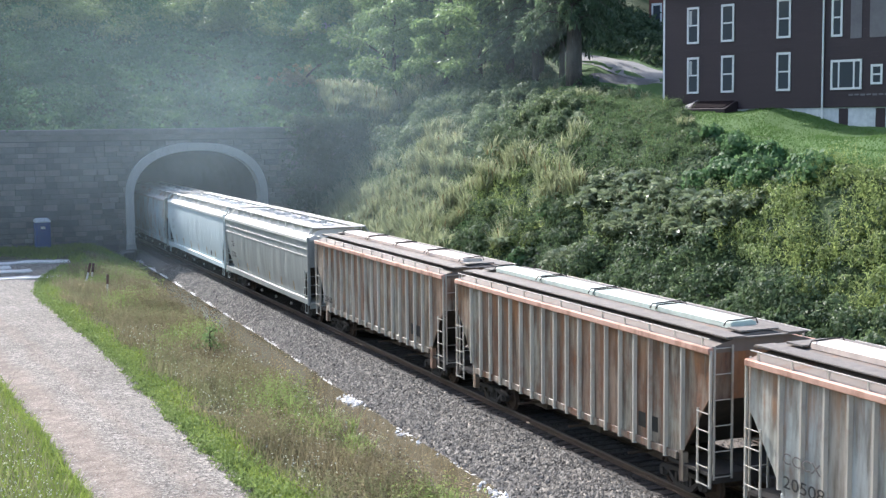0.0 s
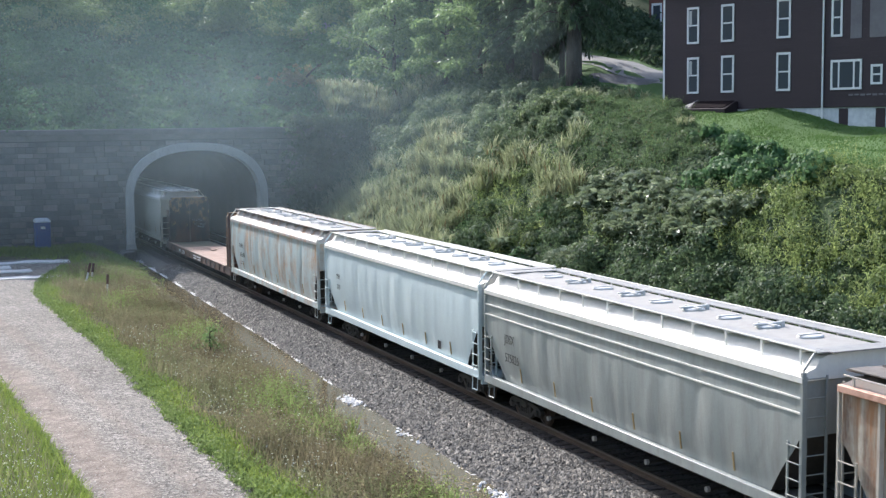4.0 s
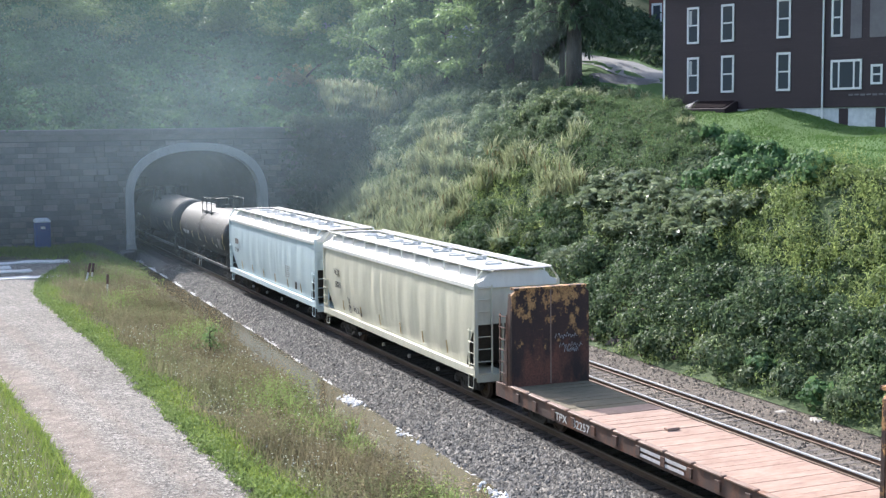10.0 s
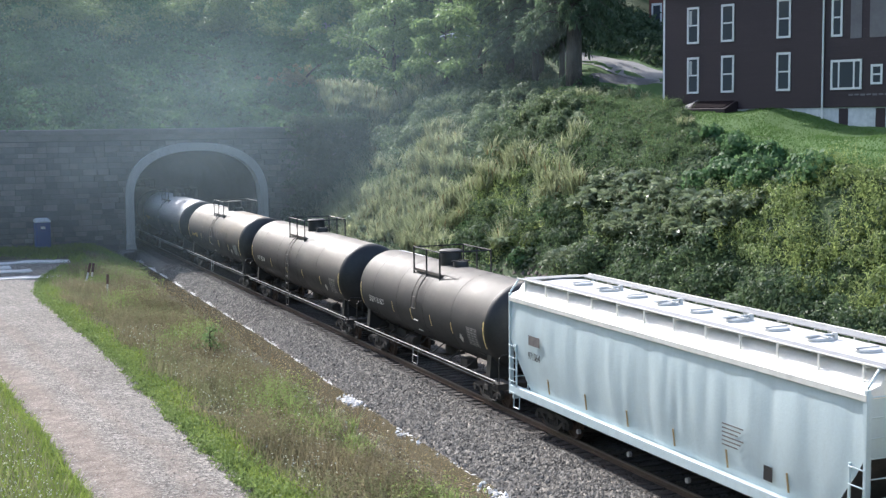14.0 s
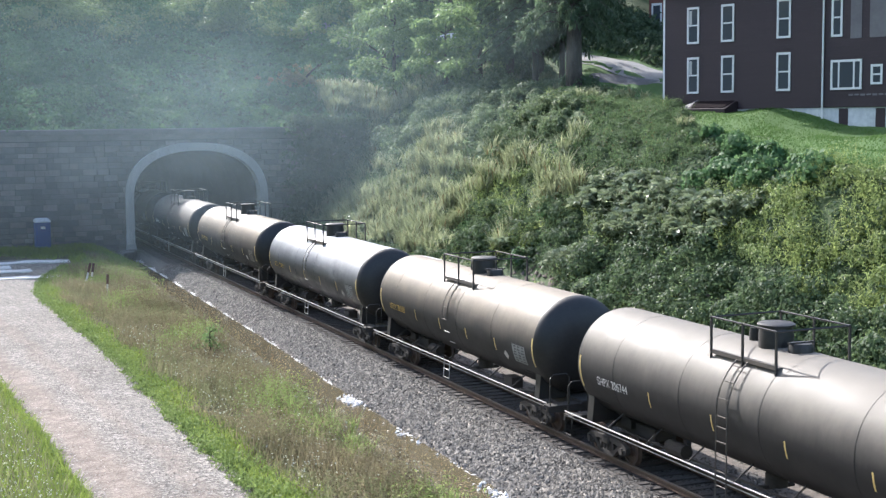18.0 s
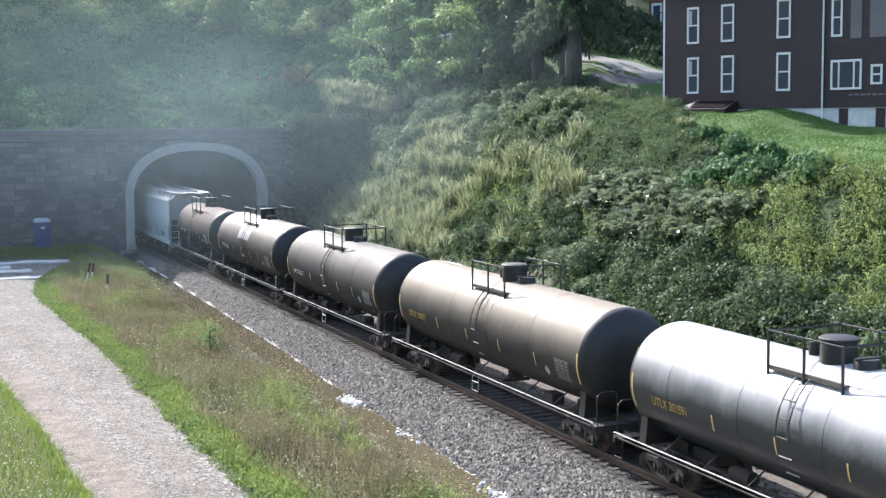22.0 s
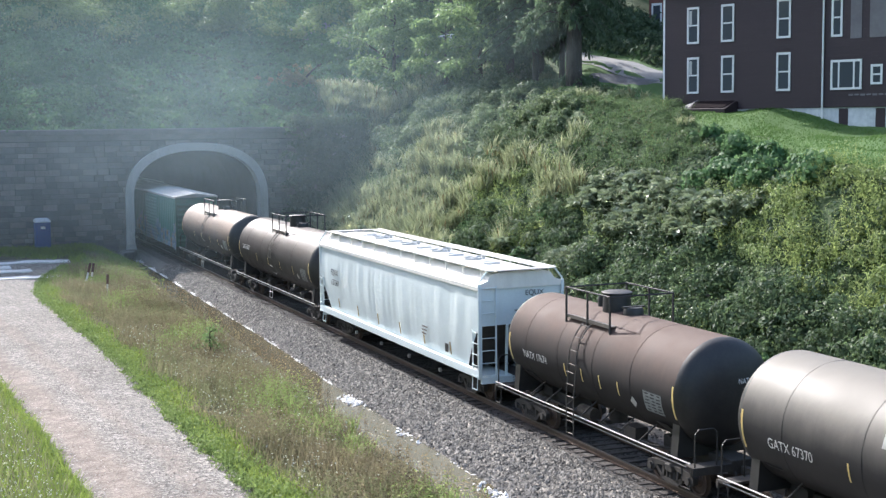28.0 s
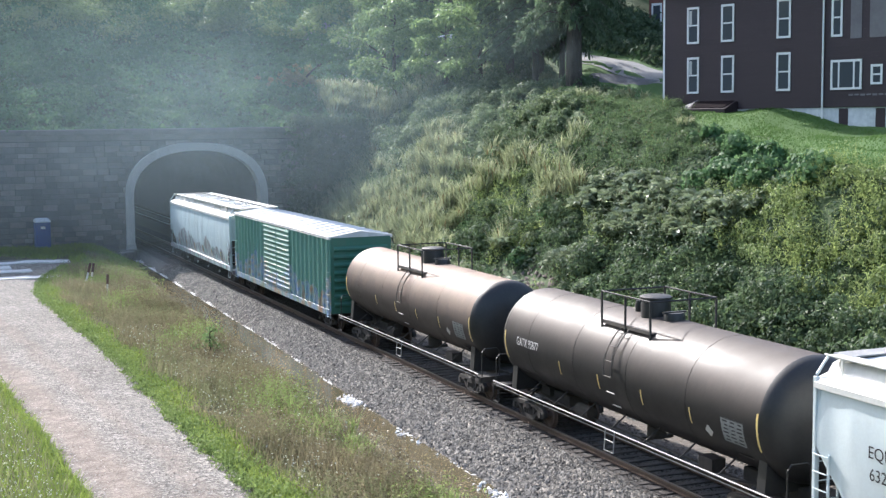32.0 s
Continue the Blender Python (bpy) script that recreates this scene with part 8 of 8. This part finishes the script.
stand("lawn_grass", blades(b, np.full(n, 0.07), 0.02, 0.6), "gr_lawn", "short lawn grass along the bank's edge", "grass")

n = 2600
y = 27 + 66 * rng.random(n) ** 1.3
x = np.where(rng.random(n) < 0.6, np.interp(y, *rr) - 0.15 + np.abs(rng.normal(0, 0.6, n)), np.interp(y, *rl) - 0.1 - np.abs(rng.normal(0, 2.5, n)))
c = np.stack([x, y, low_z(x, y)], 1)
stand("roadside_weeds", domes(c, rng.uniform(0.12, 0.34, n), 26, 0.1, 0.55), "lf_road", "low yellow-green leafy weeds along the road", "weeds")
n = 700
y = 30 + 50 * rng.random(n)
x = np.interp(y, *DITCH) - 1.7 - 3.0 * rng.random(n) ** 1.3
c = np.stack([x, y, low_z(x, y)], 1)
stand("dock_stalks", sprays(c, rng.uniform(0.5, 1.0, n), 3, 9, 0.09), "lf_dock", "red-brown seeded dock stalks near the ditch", "weeds")
n = 15000
y = 96.2 + 6.0 * rng.random(n)
x = -22 + 18.6 * rng.random(n)
w = y + 1.5 * np.sin(x * 0.8) * np.sin(x * 0.31 + 1) + np.where(x > -7.6, 4.0, 0.0) > 98.3 + rng.normal(0, 0.3, n)
b = np.stack([x, y, low_z(x, y)], 1)[w]
stand("wall_foot_grass", blades(b, np.full(len(b), 0.3), 0.03, 0.5), "gr_green", "green grass along the foot of the stone wall", "grass")
n = 900
y = 84 + 13 * rng.random(n)
x = -6.9 + (y - 84) * 0.12 + rng.normal(0, 0.8, n)
c = np.stack([x, y, low_z(x, y)], 1)
stand("verge_weeds", domes(c, rng.uniform(0.3, 0.6, n), 30, 0.12, 0.8), "lf_road", "bright yellow-green weeds round the marker posts", "weeds")
n = 46
y = 36 + 9 * rng.random(n)
x = -7.4 + rng.normal(0, 0.7, n)
c = np.stack([x, y, low_z(x, y)], 1)
stand("verge_tufts", fans(c, 30, rng.uniform(0.5, 0.95, n), 0.014), "lf_gold", "pale green tufts of tall grass in the verge", "grass")


# ---- smoke hanging before the tunnel ----
def smoke_mat():
    """Thin smoke: mostly clear, scattering a little daylight, thinning out to its ragged rim."""
    m, n, l, b = material("thin_smoke", 1.0)
    b.inputs["Specular IOR Level"].default_value = 0.0
    b.inputs["Base Color"].default_value = (0.58, 0.77, 0.88, 1)
    t = n.new("ShaderNodeBsdfTranslucent")
    t.inputs["Color"].default_value = (0.58, 0.77, 0.88, 1)
    body, clear, out = n.new("ShaderNodeMixShader"), n.new("ShaderNodeBsdfTransparent"), n.new("ShaderNodeMixShader")
    body.inputs[0].default_value = 0.6
    l.new(b.outputs[0], body.inputs[1])
    l.new(t.outputs[0], body.inputs[2])
    tc, grad = n.new("ShaderNodeTexCoord"), n.new("ShaderNodeTexGradient")
    grad.gradient_type = "SPHERICAL"
    mp = n.new("ShaderNodeMapping")
    mp.inputs["Scale"].default_value = (1 / 24, 0.0, 1 / 15)
    l.new(tc.outputs["Object"], mp.inputs["Vector"])
    l.new(mp.outputs["Vector"], grad.inputs["Vector"])
    drifts = ramp(n, l, noisy(n, l, coords(n, l, (1, 1, 1.6)), 0.1, 4, 0.5), [(0.3, (0.35,) * 3), (0.7, (1,) * 3)])
    soft = ramp(n, l, grad.outputs["Fac"], [(0.0, (0,) * 3), (0.3, (0.3,) * 3), (0.8, (1,) * 3)])
    fac, thin = n.new("ShaderNodeMath"), n.new("ShaderNodeMath")
    fac.operation = thin.operation = "MULTIPLY"
    l.new(soft, fac.inputs[0])
    l.new(drifts, fac.inputs[1])
    l.new(fac.outputs[0], thin.inputs[0])
    thin.inputs[1].default_value = SMOKE_DENSITY
    l.new(thin.outputs[0], out.inputs[0])
    l.new(clear.outputs[0], out.inputs[1])
    l.new(body.outputs[0], out.inputs[2])
    l.new(out.outputs[0], n["Material Output"].inputs["Surface"])
    return m


SMOKE_DENSITY = 0.037
M["smoke"] = smoke_mat()
SMOKE = []
for k, (x, y, z) in enumerate(((-6, 72.0, 11.0), (1, 77.5, 12.0), (-11, 83.0, 12.5), (6, 89.0, 10.0), (-4, 96.0, 11.0), (12, 76.0, 13.0))):
    rings = []
    for i in range(13):
        q = 0.01 + i / 12
        rings.append([(24 * q * math.cos(v), 1.2 * noise.noise((q * math.cos(v) * 3 + 9 * k, q * math.sin(v) * 3, k)) + 2.5 * q * q, 15 * q * math.sin(v)) for v in (2 * math.pi * j / 40 for j in range(40))])
    ob = part("smoke_puff", Geo().loft(rings, False), "smoke", at=pose(x, y, z))
    tagged(ob, "thin pale blue smoke drifting before the tunnel portal", "smoke", "tunnel smoke", "stuff")
    SMOKE.append((ob, x, y, z))

# ---- stones of the portal wall ----
stone_meshes = []
for k in range(8):
    g = Geo()
    j = [random.uniform(0.0, 0.05) for _ in range(4)]
    g.loft([[(-0.5, 0.3, -0.5), (0.5, 0.3, -0.5), (0.5, 0.3, 0.5), (-0.5, 0.3, 0.5)], [(-0.5, 0.05, -0.5), (0.5, 0.05, -0.5), (0.5, 0.05, 0.5), (-0.5, 0.05, 0.5)],
            [(-0.47, -j[0], -0.46), (0.47, -j[1], -0.46), (0.47, -j[2], 0.46), (-0.47, -j[3], 0.46)]])
    me = g.mesh("stone", False)
    me.materials.append(M["stone"])
    stone_meshes.append(me)


def opening(z):
    """Half width of the arch's outer edge at the height z."""
    if z < SPRING:
        return HALF + 0.45
    q = (z - SPRING) / (RISE + 0.45)
    return (HALF + 0.45) * (1 - q ** 2.35) ** (1 / 2.35) if q < 1 else 0.0


rest = Geo()
course, z = 0, -0.6
while z < WT - 0.05:
    hgt = min(random.choice((0.36, 0.42, 0.47)), WT - z)
    x = WL + random.uniform(0, 0.8)
    gap = opening(z + hgt * 0.5)
    while x < WR:
        L = random.uniform(0.6, 1.3)
        for x0, x1 in ([(x, min(x + L, PX - gap)), (max(x, PX + gap), x + L)] if gap > 0 else [(x, x + L)]):
            if x1 - x0 > 0.12:
                if -5.5 < x0 and x1 < 9.5:
                    ob = new("stone", random.choice(stone_meshes))
                    ob.parent = portal
                    ob.matrix_basis = Matrix.Translation(((x0 + x1) / 2, PY + random.uniform(-0.02, 0.02), z + hgt / 2)) @ Matrix.Diagonal((x1 - x0 - 0.035, 1, hgt - 0.035, 1))
                else:
                    rest.box(x0 + 0.02, x1 - 0.02, PY - random.uniform(0, 0.05), PY + 0.2, z + 0.02, z + hgt - 0.02)
        x += L
    z += hgt
tagged(part("stones", rest, "stone", portal), kind="stuff")


# ---- what moves ----
def motions():
    times = [0, 1, 2, 4, 6, 8, 10, 12, 14, 16, 18, 20, 22, 24, 26, 28, 30, 31, 32]
    for car, middle in TRAIN:
        walk(car, [(t, pose(0, middle - travelled(t), 0)) for t in times])
    total = travelled(32.0)
    ts = np.linspace(0, 32, 641)
    ds = np.array([travelled(t) for t in ts])
    step = WHEEL_R * radians(80)
    count = int(total / step) + 1
    turns = [(float(np.interp(total * k / count, ds, ts)), total * k / count / WHEEL_R) for k in range(count + 1)]
    for ob, y in WHEELS:
        walk(ob, [(t, pose(0, y, WHEEL_R, math.degrees(a))) for t, a in turns])
    for k, (puff, x, y, z) in enumerate(SMOKE):
        walk(puff, [(t, pose(x - 0.04 * t + 0.3 * math.sin(k + t / 5), y, z + 0.01 * t)) for t in (0, 8, 16, 24, 32)])
    # the pickup comes from behind the house and climbs the lane out of sight
    def lane_pose(s):
        p, q = lane_at(s), lane_at(min(1, s + 0.012))
        d = q - p
        up = (lane_z(q.x, q.y) - lane_z(p.x, p.y)) / max(d.length, 1e-4)
        return pose(p.x, p.y, lane_z(p.x, p.y)) @ Matrix.Rotation(math.atan2(d.y, d.x) + math.pi / 2, 4, "Z") @ Matrix.Rotation(-math.atan(up), 4, "X")
    ys = [p[1] for p in lane_c]
    key_t, key_y = [0, 3, 5.0, 6.2, 7.0, 7.8, 9.0, 11, 14, 32], [56, 60, 67, 77.0, 84.1, 91.2, 100, 105.5, 107, 107.5]
    when = sorted(set([0, 3, 5, 6.2, 6.6, 7, 7.4, 7.8, 8.4, 9, 11, 14, 32]))
    place = lambda t: float(np.interp(np.interp(t, key_t, key_y), ys, np.linspace(0, 1, len(ys))))
    walk(truck, [(t, lane_pose(place(t))) for t in when])
    roll = [(float(np.interp(56 + 0.5 * k, key_y, key_t)), 0.5 * k / 0.4) for k in range(104)]
    for wh in TRUCK_WHEELS:
        at = wh.matrix_basis.translation.copy()
        walk(wh, [(t, pose(at.x, at.y, at.z, math.degrees(q))) for t, q in roll])


motions()
